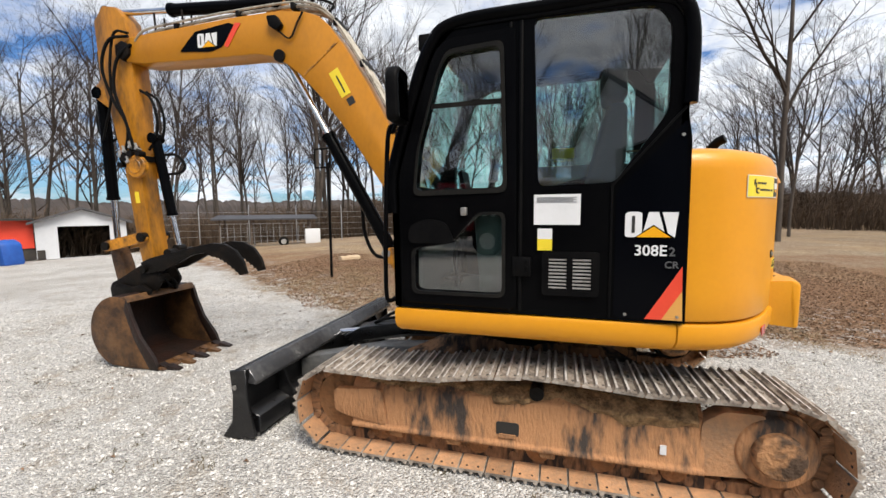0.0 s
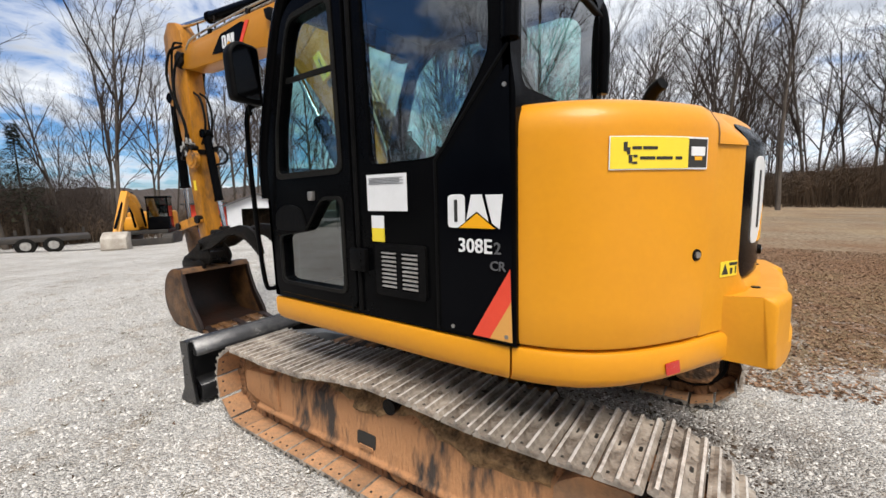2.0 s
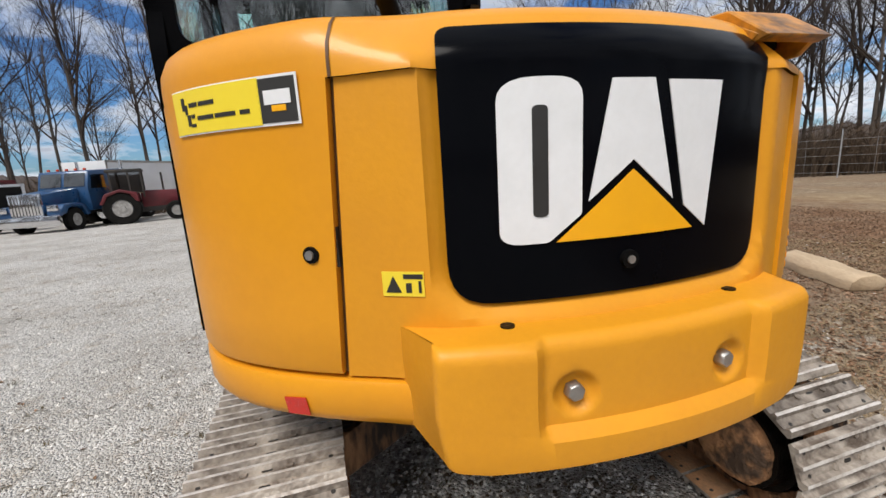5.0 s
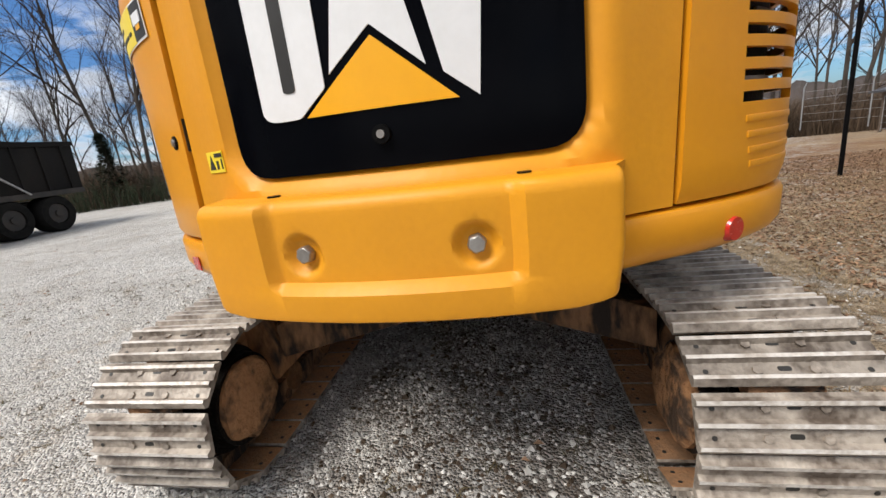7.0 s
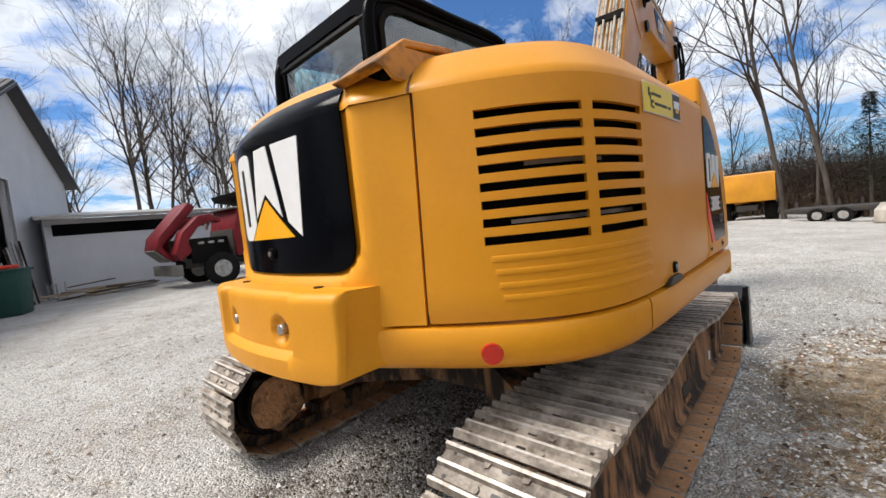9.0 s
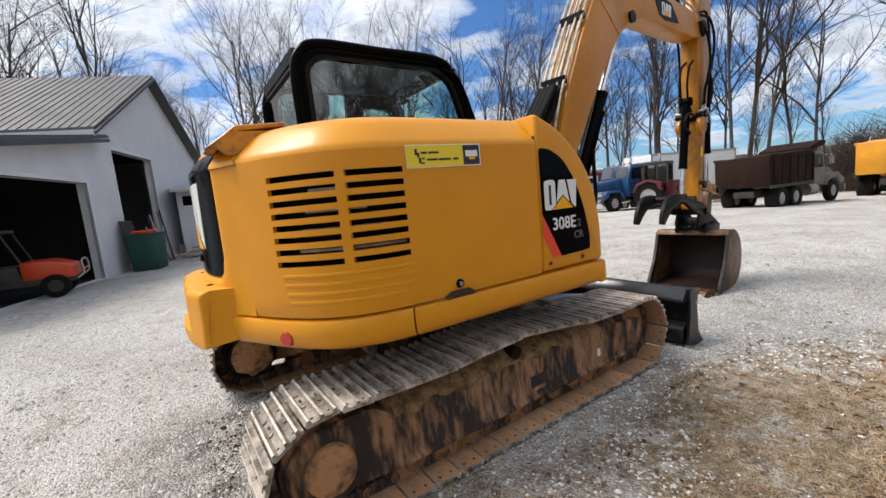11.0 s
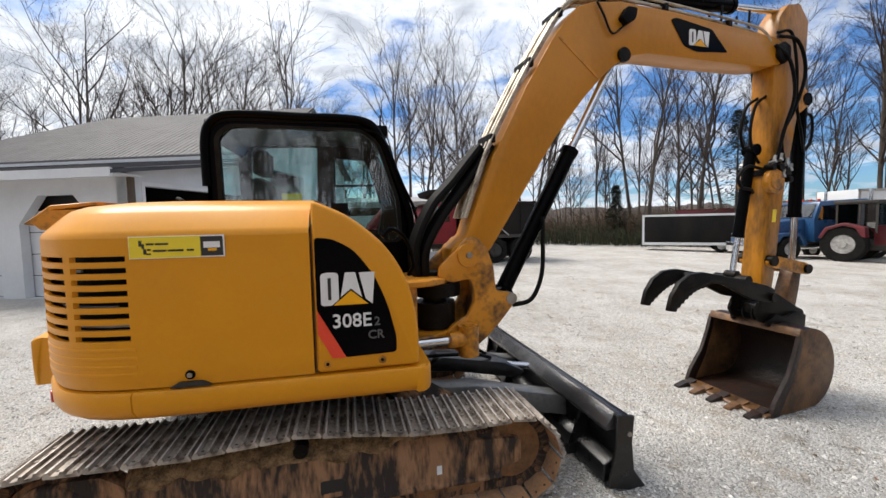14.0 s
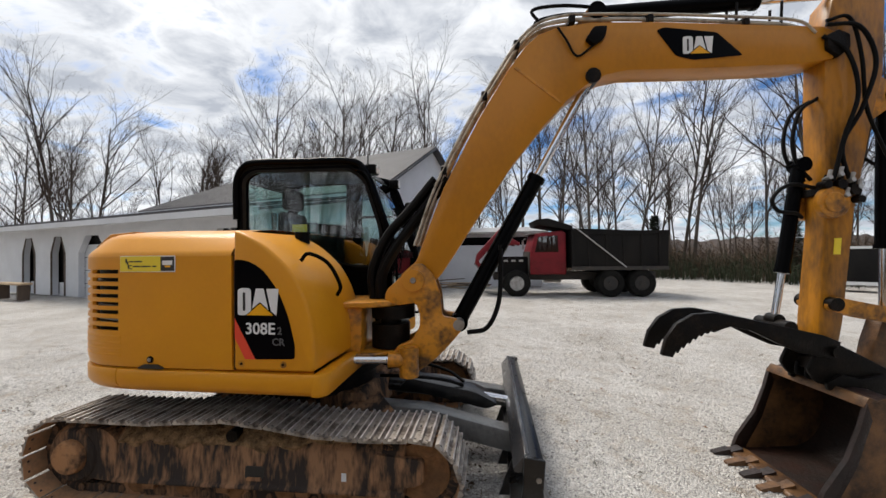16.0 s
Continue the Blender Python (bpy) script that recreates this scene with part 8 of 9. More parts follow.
# vehicles: +x is their front
def dump_truck(m, label, cab_mat, bed_mat, cab_shield=True, open_hood=False):
    v = empty("dump_truck", m, label, "truck", "parked trucks")
    blockm(v, "chassis", FRAME_BLACK, -4.3, 2.0, -0.45, 0.45, 0.62, 0.92)
    for y in (-1.0, 1.0):
        wheel(v, 1.15, y, 0.52, 0.28)
        for x in (-2.35, -3.50):
            wheel(v, x, y * 0.95, 0.52, 0.52, FRAME_BLACK if open_hood else RIM)
    c = solid(v, "truck_cab", cab_mat, [(-0.75, 0.85), (0.62, 0.85), (0.62, 1.72), (0.42, 2.45), (-0.60, 2.55), (-0.75, 2.45)], -1.0, 1.0, "truck cab with dark windows", 0.06)
    for s in (-1.005, 0.995):
        bm = bmesh.new()
        prism(bm, [(-0.45, 1.72), (0.45, 1.72), (0.32, 2.32), (-0.42, 2.36)], s, s + 0.012, "y")
        part("side_window", bm, GLASS_FAR, c)
    tip = pose(2.35, 0, 0.80) @ pose(0, 0, 0, 0, 42 if open_hood else 0, 0) @ pose(-2.35, 0, -0.80)
    def nose(name, pts, y0, y1, label, off, mat=None):
        bm = bmesh.new()
        prism(bm, pts, y0, y1, "y")
        bevel(bm, off, 2, 30)
        bmesh.ops.transform(bm, matrix=tip, verts=bm.verts[:])
        part(name, bm, mat or cab_mat, v, label)
    if open_hood:       # a shell, with the engine bare behind it
        nose("hood", [(0.60, 1.55), (2.15, 1.40), (2.20, 0.90), (2.30, 0.90), (2.32, 1.45), (2.0, 1.66), (0.60, 1.80)], -0.62, 0.62, "red truck hood tipped forward", 0.04)
        blockm(v, "engine", BED_BLACK, 0.65, 1.80, -0.50, 0.50, 0.75, 1.55, "bare dark engine block")
        nose("hood_front", [(2.30, 0.92), (2.345, 0.92), (2.365, 1.44), (2.325, 1.45)], -0.50, 0.50, "", 0.01, CAB_DUSTY)
        blockm(v, "sun_visor", CAB_DUSTY, 0.30, 0.62, -0.95, 0.95, 2.42, 2.47, "pale sun visor")
        blockm(v, "fire_wall", FRAME_BLACK, 0.60, 0.66, -0.9, 0.9, 0.8, 1.75)
        blockm(v, "radiator", FRAME_BLACK, 1.95, 2.1, -0.5, 0.5, 0.85, 1.55)
        for k in range(3):
            blockm(v, "manifold", STEEL_PIPE, 0.85 + 0.3 * k, 1.02 + 0.3 * k, 0.62, 0.68, 1.35, 1.43)
    else:
        nose("hood", [(0.60, 0.95), (2.25, 0.90), (2.30, 1.45), (2.0, 1.66), (0.60, 1.80)], -0.62, 0.62, "sloping truck hood", 0.08)
    for y in (-1.12, 0.62):
        nose("mudguard", [(0.50, 0.85), (0.60, 1.20), (0.90, 1.42), (1.60, 1.40), (2.20, 1.10), (2.25, 0.85), (1.85, 0.80), (1.65, 1.10), (1.15, 1.18), (0.70, 1.0), (0.60, 0.80)], y, y + 0.5, "", 0.04)
    if not open_hood:
        blockm(v, "grille", STEEL_PIPE, 2.30, 2.36, -0.5, 0.5, 0.85, 1.50)
    blockm(v, "bumper", CAB_DUSTY, 2.28, 2.46, -1.1, 1.1, 0.45, 0.78)
    b = solid(v, "dump_bed", bed_mat, [(-4.45, 1.10), (-0.95, 1.10), (-0.90, 2.62), (-4.50, 2.45)], -1.18, 1.18, "steel dump bed", 0.02)
    for x in (-4.2, -3.55, -2.9, -2.25, -1.6, -1.0):
        for y in (-1.22, 1.17):
            blockm(b, "bed_rib", bed_mat, x, x + 0.09, y, y + 0.05, 1.10, 2.42, off=0)
    for y in (-1.23, 1.16):
        blockm(b, "bed_rail", bed_mat, -4.5, -0.9, y, y + 0.07, 2.38, 2.50, off=0)
        blockm(b, "bed_sill", FRAME_BLACK, -4.45, -0.9, y, y + 0.07, 1.02, 1.16, off=0)
    if cab_shield:
        solid(b, "cab_shield", bed_mat, [(-0.98, 2.55), (0.30, 2.78), (0.40, 2.98), (-0.05, 3.02), (-0.98, 2.72)], -1.1, 1.1, "", 0.02)
    bm = bmesh.new()
    tube(bm, [(-0.85, 1.26, 2.80), (-2.9, 1.27, 1.12)], 0.025, 6)
    part("tarp_arm", bm, STEEL_PIPE, b, "bright tarp arm")
    bm = bmesh.new()
    rod(bm, (-0.2, -0.85, 0.70), (-0.9, -0.85, 0.70), 0.28, n=16)
    part("fuel_tank", bm, STEEL, v)
    bm = bmesh.new()
    tube(bm, [(0.50, -1.02, 2.30), (0.62, -1.22, 2.28), (0.62, -1.22, 1.85)], 0.018, 6)
    box(bm, 0.58, 0.66, -1.30, -1.16, 1.85, 2.20)
    part("mirror", bm, STEEL_PIPE, v)
    return v


dump_truck(pose(3.35, 13.75, -0.05, 0, 0, 184), "old dull red dump truck with tipped hood and black bed", TRUCK_RED, BED_BLACK, open_hood=True)
dump_truck(on_ground(22.2, 4.4, -8) @ Matrix.Scale(0.9, 4), "dump truck with a dark rusty bed and dusty grey cab", CAB_DUSTY, RUST_BED)
dump_truck(on_ground(33.9, 2.6, 3) @ Matrix.Scale(1.2, 4), "orange-yellow dump truck seen from behind", TRUCK_YELLOW, TRUCK_YELLOW, cab_shield=False)


def road_tractor(m):
    v = empty("road_tractor", m, "blue long-nosed road tractor with a chrome grille", "truck", "parked trucks")
    blockm(v, "chassis", FRAME_BLACK, -4.5, 2.4, -0.45, 0.45, 0.60, 0.88)
    for y in (-1.0, 1.0):
        wheel(v, 1.55, y, 0.52, 0.30)
        for x in (-2.7, -4.0):
            wheel(v, x, y * 0.92, 0.52, 0.55)
    c = solid(v, "truck_cab", TRUCK_BLUE, [(-2.3, 0.80), (0.35, 0.80), (0.38, 1.85), (0.12, 2.62), (-2.2, 2.72), (-2.3, 2.6)], -1.05, 1.05, "blue truck cab", 0.06)
    for y in (-0.92, 0.06):
        bm = bmesh.new()
        prism(bm, [(0.375, 1.92), (0.395, 1.92), (0.17, 2.52), (0.15, 2.52)], y, y + 0.86, "y")
        part("windscreen", bm, GLASS_FAR, c)
    for s in (-1.055, 1.045):
        bm = bmesh.new()
        prism(bm, [(-0.85, 1.80), (0.20, 1.80), (0.04, 2.42), (-0.85, 2.45)], s, s + 0.012, "y")
        part("side_window", bm, GLASS_FAR, c)
    solid(v, "hood", TRUCK_BLUE, [(0.35, 0.85), (2.45, 0.85), (2.48, 1.68), (0.35, 1.86)], -0.62, 0.62, "long blue hood", 0.07)
    g = blockm(v, "grille", CHROME, 2.44, 2.56, -0.60, 0.60, 0.75, 1.72, "tall chrome grille")
    for k in range(9):
        blockm(g, "grille_bar", FRAME_BLACK, 2.56, 2.565, -0.5 + k * 0.12, -0.47 + k * 0.12, 0.85, 1.62, off=0)
    blockm(v, "bumper", CHROME, 2.52, 2.72, -1.20, 1.20, 0.38, 0.80, "deep chrome bumper")
    for y in (-1.2, 0.66):
        solid(v, "mudguard", TRUCK_BLUE, [(0.75, 0.70), (0.95, 1.10), (1.30, 1.25), (2.20, 1.22), (2.48, 0.95), (2.48, 0.75), (2.10, 0.85), (1.95, 1.10), (1.15, 1.08), (0.95, 0.65)], y, y + 0.54, "", 0.04)
        blockm(v, "headlight", CHROME, 2.44, 2.56, y + 0.1, y + 0.48, 0.98, 1.22)
    for y in (-1.16, 1.16):
        bm = bmesh.new()
        rod(bm, (-2.35, y * 0.88, 0.9), (-2.35, y * 0.88, 3.15), 0.07, n=12)
        part("exhaust_stack", bm, CHROME, v)
        bm = bmesh.new()
        rod(bm, (-1.9, y * 0.85, 0.62), (-0.4, y * 0.85, 0.62), 0.30, n=18)
        part("fuel_tank", bm, CHROME, v)
    for k in range(5):
        blockm(v, "roof_lamp", ORANGE, -0.15, -0.05, -0.8 + k * 0.38, -0.70 + k * 0.38, 2.64, 2.74)
    return v


road_tractor(on_ground(20.8, 12.35, 172))


def box_trailer(m, L, z0, z1, skin_mat, trim, label, wheels):
    v = empty("trailer", m, label, "trailer", "parked trailers")
    b = blockm(v, "body", skin_mat, -L / 2, L / 2, -1.15, 1.15, z0, z1, "", 0.03)
    for y in (-1.17, 1.15):
        blockm(b, "rail", trim, -L / 2 - 0.02, L / 2 + 0.02, y, y + 0.02, z1 - 0.10, z1 + 0.02, off=0)
        blockm(b, "rail", trim, -L / 2 - 0.02, L / 2 + 0.02, y, y + 0.02, z0 - 0.02, z0 + 0.14, off=0)
        for x in (-L / 2, L / 2 - 0.1):
            blockm(b, "post", trim, x - 0.01, x + 0.11, y, y + 0.02, z0, z1, off=0)
    for x in wheels:
        for y in (-0.98, 0.98):
            wheel(v, x, y, 0.40, 0.26)
    blockm(v, "chassis", FRAME_BLACK, -L / 2 + 0.2, L / 2 + 0.9, -0.4, 0.4, 0.45, z0, off=0)
    return v


box_trailer(on_ground(20.7, 17.9, -40), 6.4, 0.45, 2.25, BED_BLACK, TRUCK_WHITE, "low black box trailer with white edging", (0.9, 1.75))
box_trailer(on_ground(27.6, 12.2, -14), 7.4, 1.05, 3.45, TRUCK_WHITE, STEEL_PIPE, "long white box trailer behind the tractor", (-3.0, -4.0))
box_trailer(on_ground(27.5, 22.5, -40), 7.0, 1.0, 2.9, TRACTOR_RED, TRACTOR_RED, "dark red trailer behind the black one", (1.5, 2.4))
ft = empty("flat_trailer", on_ground(24.6, -1.6, 80), "low dark flat trailer on the far gravel", "trailer", "parked trailers")
blockm(ft, "deck", FRAME_BLACK, -1.7, 1.7, -1.0, 1.0, 0.50, 0.72)
for k in range(5):
    blockm(ft, "side_stake", FRAME_BLACK, -1.6 + k * 0.8, -1.5 + k * 0.8, -1.0, -0.94, 0.72, 1.0, off=0)
for x in (-0.4, 0.5):
    for y in (-0.9, 0.9):
        wheel(ft, x, y, 0.36, 0.24)


def farm_tractor(m):
    v = empty("farm_tractor", m, "dark red farm tractor with a glazed cab", "tractor")
    for y in (-0.85, 0.85):
        wheel(v, -0.9, y, 0.80, 0.45)
        wheel(v, 1.35, y * 0.92, 0.50, 0.34)
    solid(v, "hood", TRACTOR_RED, [(-0.1, 0.75), (1.95, 0.75), (2.0, 1.35), (1.7, 1.55), (-0.1, 1.62)], -0.36, 0.36, "", 0.05)
    solid(v, "body", FRAME_BLACK, [(-1.3, 0.55), (1.6, 0.50), (1.6, 0.85), (-1.3, 1.1)], -0.35, 0.35, "", 0.03)
    for y in (-1.12, 0.62):
        solid(v, "mudguard", TRACTOR_RED, [(-1.75, 1.05), (-1.5, 1.55), (-0.9, 1.75), (-0.2, 1.55), (-0.15, 1.1), (-0.3, 1.15), (-0.5, 1.5), (-0.9, 1.62), (-1.4, 1.42), (-1.6, 1.05)], y, y + 0.5, "", 0.03)
    c = blockm(v, "cab_roof", FRAME_BLACK, -1.35, 0.15, -0.78, 0.78, 2.55, 2.72, "", 0.06)
    for x in (-1.25, -0.5, 0.03):
        for y in (-0.74, 0.68):
            blockm(v, "cab_post", FRAME_BLACK, x, x + 0.07, y, y + 0.06, 1.3, 2.58, off=0)
    for y in (-0.72, 0.71):
        bm = bmesh.new()
        box(bm, -1.2, 0.05, y, y + 0.01, 1.5, 2.55)
        part("cab_glass", bm, GLASS_FAR, c)
    blockm(v, "seat", SEAT, -0.9, -0.45, -0.25, 0.25, 1.3, 1.95)
    bm = bmesh.new()
    rod(bm, (0.9, 0.42, 1.4), (0.9, 0.42, 2.5), 0.05, n=10)
    part("exhaust_stack", bm, FRAME_BLACK, v)
    return v


farm_tractor(on_ground(21.3, 9.6, -72) @ Matrix.Scale(0.95, 4))

# a second yellow excavator across the yard
e2 = empty("small_excavator", on_ground(24.3, -5.9, 150), "yellow crawler excavator with its arm reached out across the yard", "excavator")
for y in (-0.95, 0.95):
    solid(e2, "crawler", FRAME_BLACK, rounded([(-1.45, 0.28), (-1.25, 0.0), (1.25, 0.0), (1.45, 0.28), (1.3, 0.62), (-1.3, 0.62)], 0.15, 4), y - 0.24, y + 0.24, "dark crawler track", 0.02)
blockm(e2, "deck", FRAME_BLACK, -1.2, 1.1, -0.95, 0.95, 0.62, 0.82)
blockm(e2, "house", TRUCK_YELLOW, -1.45, -0.1, -1.05, 1.05, 0.82, 1.75, "yellow engine house", 0.12)
blockm(e2, "house", TRUCK_YELLOW, -0.1, 0.9, -1.05, -0.3, 0.82, 1.5, "", 0.1)
cab2 = blockm(e2, "cab", BLACK, -0.15, 0.95, 0.05, 1.05, 0.82, 1.50, "black cab with tinted windows", 0.05)
blockm(cab2, "cab_roof", BLACK, -0.18, 0.92, 0.03, 1.07, 2.45, 2.56)
for x in (-0.12, 0.85):
    for y in (0.07, 0.97):
        blockm(cab2, "cab_post", BLACK, x, x + 0.07, y, y + 0.06, 1.48, 2.47, off=0)
for y in (1.02, 0.07):
    blockm(cab2, "cab_window", GLASS_CAB, -0.05, 0.85, y, y + 0.01, 1.48, 2.46, off=0)
blockm(cab2, "cab_window", GLASS_CAB, 0.90, 0.91, 0.12, 0.98, 1.48, 2.46, off=0)
blockm(e2, "operator_seat", SEAT, 0.1, 0.5, 0.3, 0.8, 1.4, 2.1)
for v in (-0.44, 0.01):
    bm = bmesh.new()
    rod(bm, (1.05, v, 1.0), (1.55, v, 1.95), 0.055, n=12)
    part("boom_ram", bm, BLACK, e2, "black boom cylinder")
bm = bmesh.new()
rod(bm, (1.9, -0.22, 2.72), (3.1, -0.22, 2.78), 0.06, n=12)
part("stick_ram", bm, BLACK, e2, "black stick cylinder")
bm = bmesh.new()
rod(bm, (3.5, -0.21, 2.35), (5.0, -0.21, 1.20), 0.055, n=12)
part("bucket_ram", bm, BLACK, e2, "black bucket cylinder")
solid(e2, "boom", TRUCK_YELLOW, [(0.55, 1.15), (0.85, 1.0), (1.45, 1.65), (2.05, 2.15), (2.85, 2.40), (3.05, 2.55), (2.85, 2.70), (2.05, 2.62), (1.45, 2.30), (0.95, 1.75)], -0.38, -0.06, "yellow bent boom", 0.03)
solid(e2, "stick", TRUCK_YELLOW, [(2.75, 2.75), (3.10, 2.80), (3.55, 2.40), (4.95, 0.98), (4.80, 0.85), (3.35, 1.95), (2.85, 2.40)], -0.35, -0.09, "yellow stick", 0.02)
solid(e2, "bucket", CAB_PALE, [(4.70, 1.00), (5.05, 1.05), (5.45, 0.80), (5.50, 0.35), (5.15, 0.0), (4.45, 0.05), (4.75, 0.50)], -0.66, 0.24, "pale worn bucket", 0.03)
blockm(e2, "dozer_blade", FRAME_BLACK, 1.75, 1.85, -1.2, 1.2, 0.0, 0.45)

# sheds on the far side
def far_shed(m, w, d, h, peak):
    v = empty("garden_shed", m, "small white shed with a dark open door and a red end", "shed")
    bm = bmesh.new()
    plate(bm, [(-w / 2, 0), (w / 2, 0), (w / 2, h), (0, peak), (-w / 2, h)], [rect(-w * 0.27, w * 0.30, 0.02, h * 0.88)], lambda y, z, dd: (-dd, y, z), 0.1)
    part("front_wall", bm, WHITE_WALL, v, "white front with an open doorway", False)
    bm = bmesh.new()
    # walls coloured near-black so that the doorway shows painted shade
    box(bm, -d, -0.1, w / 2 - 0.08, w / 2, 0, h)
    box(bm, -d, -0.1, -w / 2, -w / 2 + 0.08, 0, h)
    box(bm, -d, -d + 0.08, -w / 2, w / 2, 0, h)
    part("walls", bm, ROOM_SHADE, v, "", False)
    bm = bmesh.new()
    for s in (-1, 1):
        prism(bm, [(s * (w / 2 + 0.25), h - 0.12), (0, peak + 0.03), (0, peak + 0.13), (s * (w / 2 + 0.25), h)], -d - 0.2, 0.25, "x")
    part("roof", bm, ROOF, v, "", False)
    for y in (-w / 2 + 0.02, w / 2 - 0.30):
        bm = bmesh.new()
        box(bm, 0.0, 0.03, y, y + 0.28, 0, 0.45)
        part("dark_plinth", bm, FRAME_BLACK, v, "", False)
    bm = bmesh.new()
    box(bm, -0.4, -0.30, -w / 2 - 2.1, -w / 2 - 0.05, 0.55, h + 0.1)
    part("red_panel", bm, RED_PANEL, v, "red board beside the shed", False)
    bm = bmesh.new()
    box(bm, -0.5, -0.35, -w / 2 - 2.2, -w / 2, 0, 0.55)
    part("lean_to_base", bm, FRAME_BLACK, v, "", False)
    bm = bmesh.new()
    box(bm, -0.9, 0.05, -w / 2 - 2.3, -w / 2, h + 0.1, h + 0.2)
    part("lean_to_roof", bm, FRAME_BLACK, v, "", False)
    return v


far_shed(on_ground(25.9, -12.9, 150) @ Matrix.Scale(1.15, 4), 3.4, 3.5, 1.75, 2.35)
tp_ = empty("tarped_pile", on_ground(24.0, -8.6, 0), "pile under a crumpled blue tarp", "pile")
bm = bmesh.new()
prism(bm, [(-0.5, 0), (0.5, 0), (0.42, 0.9), (0.1, 1.2), (-0.35, 1.0)], -0.4, 0.4, "y")
bevel(bm, 0.12, 2)
part("tarp", bm, BLUE_TARP, tp_)
# open lean-to with wire pens
ls = empty("open_shed", on_ground(17.0, -17.2, 38), "low open-sided shed with dark roof and wire fence", "shed")
for x in (-2.4, -0.8, 0.8, 2.4):
    for y in (-1.1, 1.1):
        blockm(ls, "post", WOOD_DARK, x - 0.05, x + 0.05, y - 0.05, y + 0.05, -0.2, 1.75 if y < 0 else 1.6, off=0)
bm = bmesh.new()
prism(bm, [(-1.4, 1.72), (1.4, 1.55), (1.4, 1.63), (-1.4, 1.82)], -2.8, 2.8, "x")
part("roof", bm, ROOF_TRIM, ls, "dark flat roof", False)
blockm(ls, "white_board", TRUCK_WHITE, -2.95, -2.1, 1.3, 1.38, -0.1, 1.0, "white board leaning on a post")
wheel(ls, -0.9, 1.25, 0.28, 0.12)
bm = bmesh.new()
for k in range(15):
    rod(bm, (-2.4 + k * 0.34, 1.15, 0), (-2.4 + k * 0.34, 1.15, 1.4), 0.012, n=4)
for k in range(6):
    rod(bm, (-2.4, 1.15, 0.1 + k * 0.25), (2.4, 1.15, 0.1 + k * 0.25), 0.008, n=4)
part("wire_pen", bm, WIRE, ls, "", False)
# wire fence along the wood
fence = empty("wire_fence", pose(0, 0, 0), "tall wire fence on grey posts before the wood", "fence")
pts = [(24.5, -15.5 + 0.0), (19.5, -18.5), (12.0, -23.0), (3.0, -26.5)]
for (x0, y0), (x1, y1) in zip(pts, pts[1:]):
    n = max(2, int(math.hypot(x1 - x0, y1 - y0) / 2.4))
    for k in range(n):
        x, y = x0 + (x1 - x0) * k / n, y0 + (y1 - y0) * k / n
        bm = bmesh.new()
        rod(bm, (x, y, -0.5), (x, y, 1.75), 0.03, n=6)
        tube(bm, [(x, y, 1.72), (x + 0.12, y - 0.18, 1.98)], 0.02, 4)
        part("fence_post", bm, WIRE, fence)
    bm = bmesh.new()
    for z in (0.1, 0.5, 0.9, 1.3, 1.65):
        rod(bm, (x0, y0, z - 0.15), (x1, y1, z - 0.15), 0.008, n=4)
    m = int(math.hypot(x1 - x0, y1 - y0) / 1.2)
    for k in range(m):
        x, y = x0 + (x1 - x0) * k / m, y0 + (y1 - y0) * k / m
        rod(bm, (x, y, -0.2), (x, y, 1.55), 0.005, n=3)
    part("wire_mesh", bm, WIRE, fence, "", False)
# a dark post by the grass and two sawn slabs on the leaves
po = empty("sign_post", pose(5.1, -5.2, 0), "thin dark steel post with a small frame on top", "post")
bm = bmesh.new()
rod(bm, (0, 0, -0.2), (0, 0, 2.66), 0.032, n=10)
part("pole", bm, BLACK_MATT, po)
bm = bmesh.new()
for a, b in (((-0.05, 2.55), (0.35, 2.55)), ((-0.05, 2.98), (0.35, 2.98)), ((-0.05, 2.55), (-0.05, 2.98)), ((0.35, 2.55), (0.35, 2.98)), ((0.15, 2.55), (0.15, 2.98))):
    tube(bm, [(a[0], 0, a[1]), (b[0], 0, b[1])], 0.022, 6)
part("head_frame", bm, BLACK_MATT, po)


def slab(x, y, L, w, h, turn, seed):
    rng = random.Random(seed)
    ob = None
    bm = bmesh.new()
    n = 9
    rows = []
    for k in range(n):
        t = -L / 2 + L * k / (n - 1)
        e = rng.uniform(0.85, 1.1) * (0.8 if k in (0, n - 1) else 1)
        rows.append([bm.verts.new((t + rng.uniform(-0.03, 0.03), s * w / 2 * e, z * rng.uniform(0.85, 1.1))) for s, z in ((-1, 0.0), (-0.95, h * 0.7), (-0.3, h), (0.5, h * 0.95), (1, h * 0.6), (1, 0.0))])
    for p, q in zip(rows, rows[1:]):
        for k in range(6):
            bm.faces.new((p[k], q[k], q[(k + 1) % 6], p[(k + 1) % 6]))
    bm.faces.new(rows[0])
    bm.faces.new(rows[-1][::-1])
    bevel(bm, 0.012, 1, 30)
    ob = part("wood_slab", bm, WOOD_PALE, None, "pale split wood slab lying on brown leaves", True, "log", "", "wood slabs on the leaves")
    ob.matrix_basis = pose(x, y, ground_z(x, y), 0, 0, turn)


slab(0.75, -4.45, 1.15, 0.42, 0.17, -25, 1)
slab(-3.08, -3.44, 0.62, 0.28, 0.14, 20, 2)
slab(6.5, -8.5, 0.7, 0.25, 0.14, 60, 3)
slab(4.0, -7.2, 0.6, 0.18, 0.10, -40, 4)

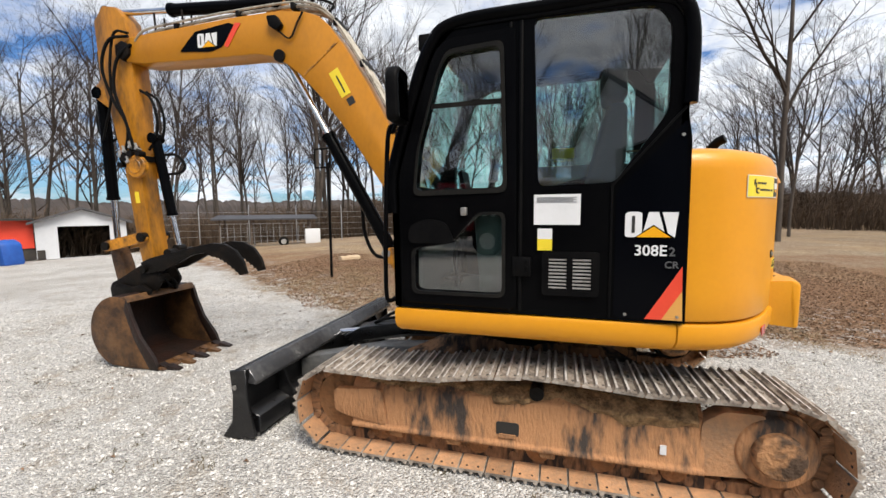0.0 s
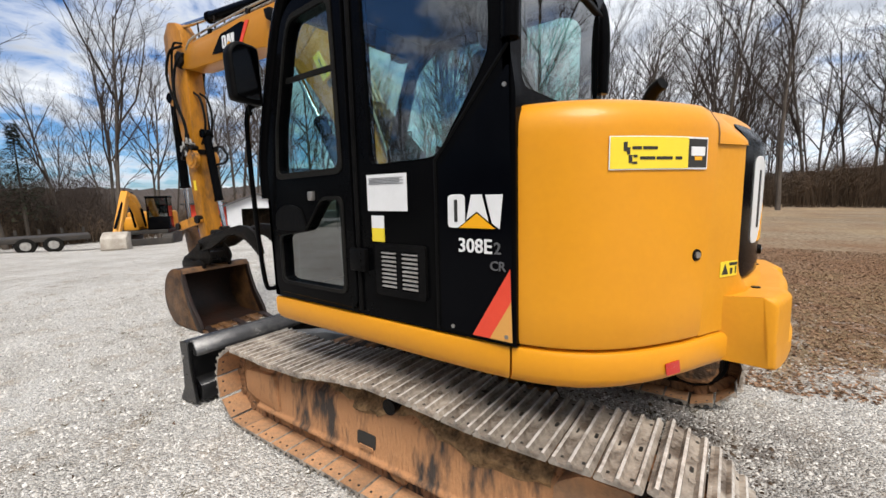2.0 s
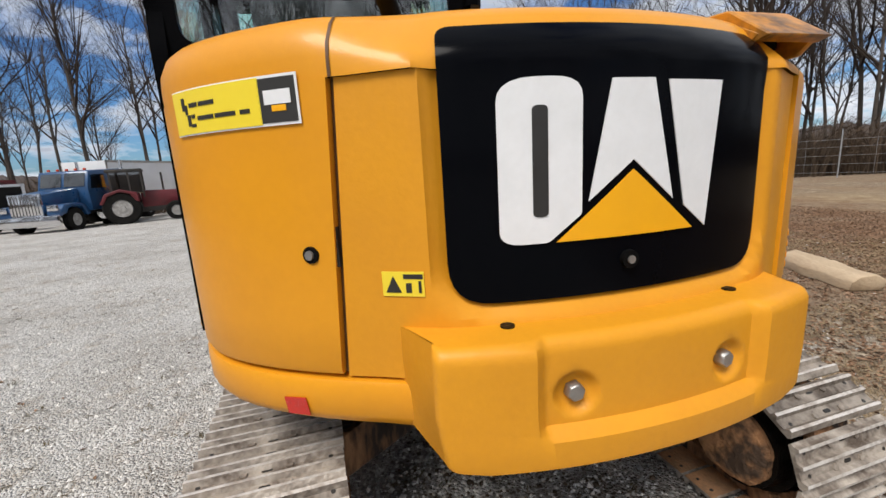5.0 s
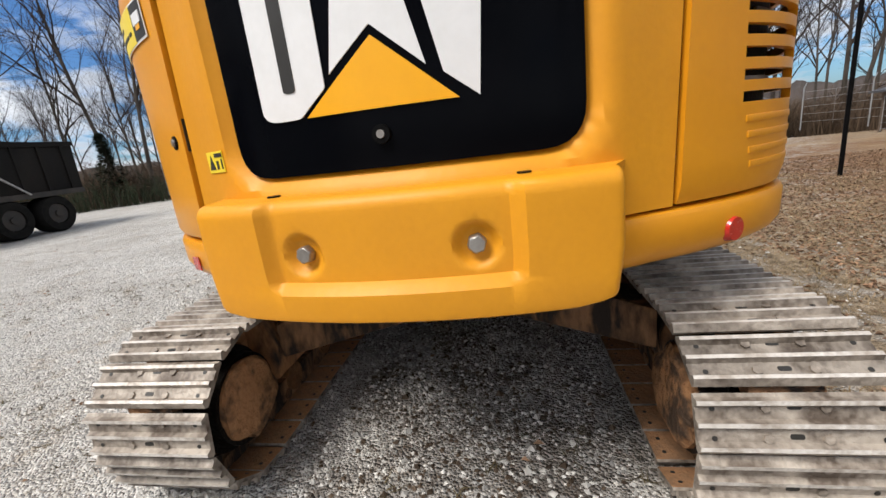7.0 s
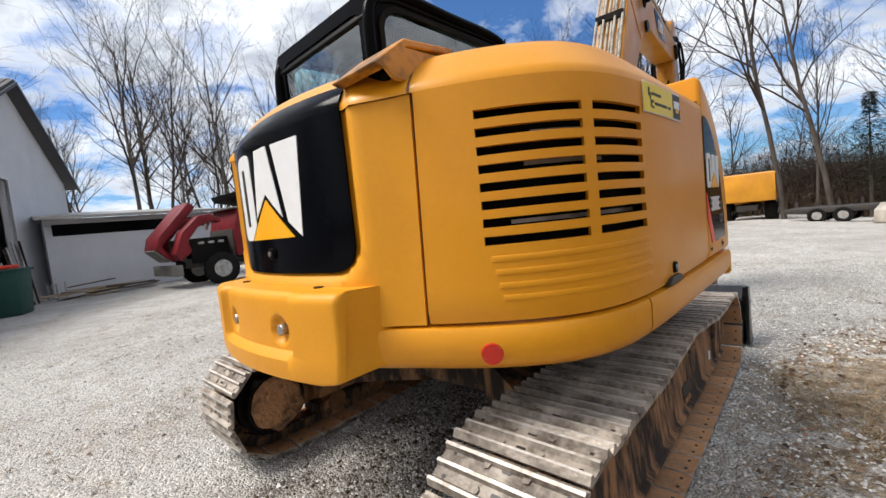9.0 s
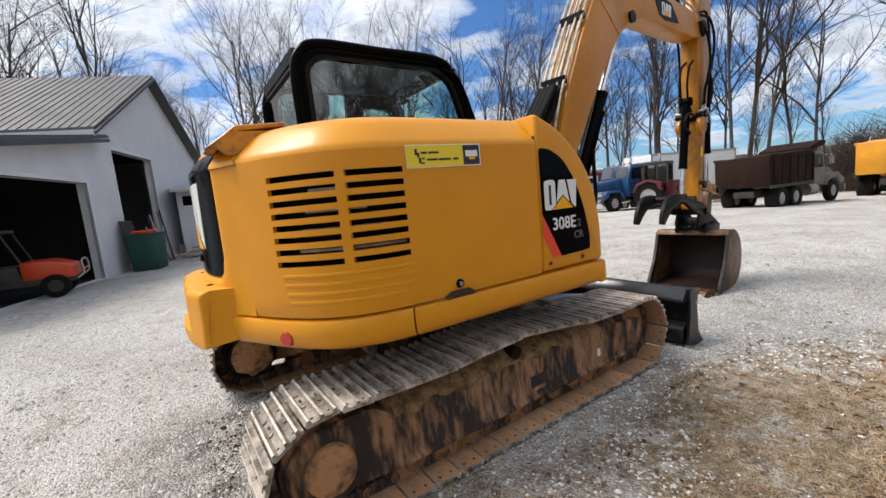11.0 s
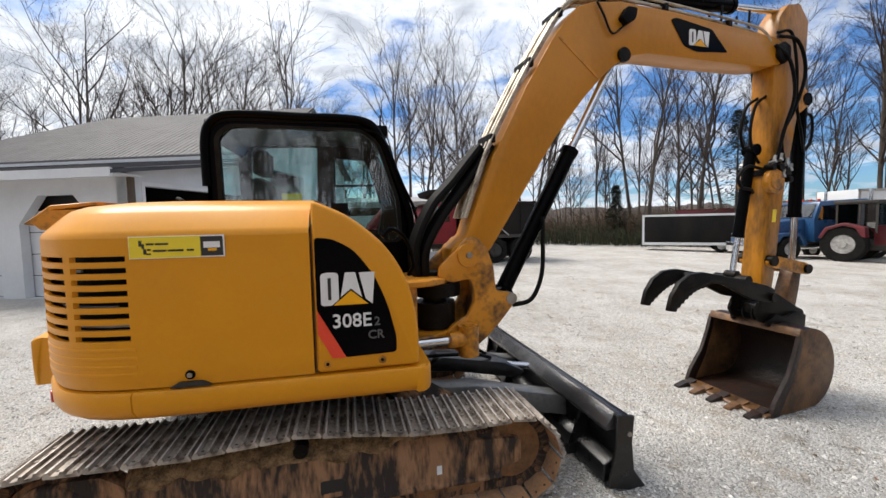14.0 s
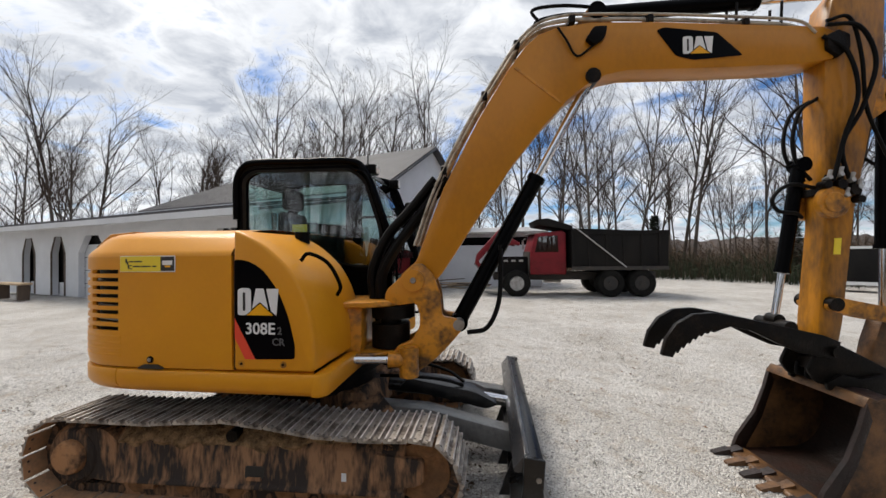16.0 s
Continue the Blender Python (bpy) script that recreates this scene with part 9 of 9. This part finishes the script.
# in and before the workshop
ut = empty("utility_vehicle", BW_ @ pose(-0.6, 2.3, 0, 0, 0, 20) @ Matrix.Scale(0.82, 4), "orange and black utility vehicle in the bay", "vehicle")
for x in (-1.0, 1.0):
    for y in (-0.65, 0.65):
        wheel(ut, x, y, 0.32, 0.26, FRAME_BLACK)
solid(ut, "hood", ORANGE, [(0.35, 0.55), (1.45, 0.50), (1.42, 0.85), (0.95, 1.02), (0.35, 1.05)], -0.70, 0.70, "orange hood", 0.06)
solid(ut, "body", FRAME_BLACK, [(-1.5, 0.38), (1.4, 0.38), (1.4, 0.55), (0.35, 0.60), (0.3, 0.95), (-0.4, 0.95), (-1.5, 1.0)], -0.68, 0.68, "", 0.03)
for y in (-0.62, 0.62):
    bm = bmesh.new()
    tube(bm, [(0.40, y, 1.0), (0.10, y, 1.85), (-0.7, y, 1.90), (-0.8, y, 1.0)], 0.03, 8)
    part("roll_bar", bm, FRAME_BLACK, ut)
blockm(ut, "roof", FRAME_BLACK, -0.75, 0.15, -0.7, 0.7, 1.87, 1.95)
bm = bmesh.new()
tube(bm, spline([(1.46, -0.55, 0.45), (1.62, -0.55, 0.60), (1.60, -0.50, 0.92), (1.60, 0.50, 0.92), (1.62, 0.55, 0.60), (1.46, 0.55, 0.45)], 4), 0.025, 8)
tube(bm, [(1.62, -0.52, 0.68), (1.62, 0.52, 0.68)], 0.02, 8)
part("front_guard", bm, STEEL_PIPE, ut, "bright tubular guard")

p = onb(6.05, 0.75)
bn = empty("waste_bin", pose(p.x, p.y, 0, 0, 0, -BA), "dark green plastic waste bin full of rubbish", "bin")
bm = bmesh.new()
vs = [(-0.42, -0.42), (0.42, -0.42), (0.42, 0.42), (-0.42, 0.42)]
lo, hi = [bm.verts.new((x * 0.86, y * 0.86, 0.0)) for x, y in vs], [bm.verts.new((x, y, 1.15)) for x, y in vs]
bm.faces.new(lo)
for k in range(4):
    bm.faces.new((lo[k], hi[k], hi[(k + 1) % 4], lo[(k + 1) % 4]))
bm.faces.new(hi[::-1])
bevel(bm, 0.05, 2)
part("body", bm, GREEN_BIN, bn)
blockm(bn, "rim", GREEN_BIN, -0.46, 0.46, -0.46, 0.46, 1.10, 1.17)
blockm(bn, "red_rag", RED_PANEL, -0.30, 0.25, -0.30, 0.30, 1.16, 1.27, "", 0.06)
p = onb(6.35, 0.30)
sg = empty("leaning_board", pose(p.x, p.y, 0, 0, 0, -BA), "dark board leaning behind the bin", "board")
bm = bmesh.new()
box(bm, -0.02, 0.02, -0.40, 0.40, 0.0, 1.62)
bmesh.ops.transform(bm, matrix=pose(0, 0, 0, 0, -6, 0), verts=bm.verts[:])
part("board", bm, FRAME_BLACK, sg, "", False)
p = onb(8.1, 0.55)
rk = empty("junk_rack", pose(p.x, p.y, 0, 0, 0, -BA), "rusty wire rack and scrap iron beside the doorway", "rack")
rng2 = random.Random(9)
for k in range(9):
    bm = bmesh.new()
    y = -0.7 + k * 0.17
    tube(bm, [(0.0, y, 0.02), (-0.25 + rng2.uniform(-0.1, 0.1), y + rng2.uniform(-0.2, 0.2), 1.5 + rng2.uniform(-0.3, 0.7))], 0.03, 6)
    part("leaning_bar", bm, RUST if k % 2 else STEEL_PIPE, rk)
for k in range(5):
    bm = bmesh.new()
    tube(bm, [(0.25, 0.5, 0.12 + 0.09 * k), (0.25, 1.3, 0.12 + 0.09 * k)], 0.015, 6)
    part("rack_bar", bm, STEEL_PIPE, rk)
for x in (0.0, 0.45):
    for y in (0.5, 1.3):
        bm = bmesh.new()
        rod(bm, (x, y, 0), (x, y, 0.55), 0.02, n=6)
        part("rack_leg", bm, STEEL_PIPE, rk)
p = onb(12.2, 0.8)
rb = empty("rubble_heap", pose(p.x, p.y, 0), "pale heap of rubble by the wall", "heap")
bm = bmesh.new()
bmesh.ops.create_icosphere(bm, subdivisions=3, radius=1.0)
for v in bm.verts:
    v.co = Vector((v.co.x * 0.8, v.co.y * 1.6, max(-0.02, v.co.z * 0.5))) * (1 + 0.35 * noise.noise(v.co * 2.3))
part("heap", bm, STONE, rb)
p = BW_ @ Vector((-12.6, -1.5, 0))
bn2 = empty("bench", pose(p.x, p.y, 0, 0, 0, -BA), "pale wooden bench before the long front", "bench")
blockm(bn2, "seat", WOOD_PALE, -1.1, 1.1, -0.22, 0.22, 0.60, 0.68)
for x in (-0.9, 0.9):
    blockm(bn2, "leg", WOOD_DARK, x - 0.06, x + 0.06, -0.18, 0.18, 0.0, 0.60)
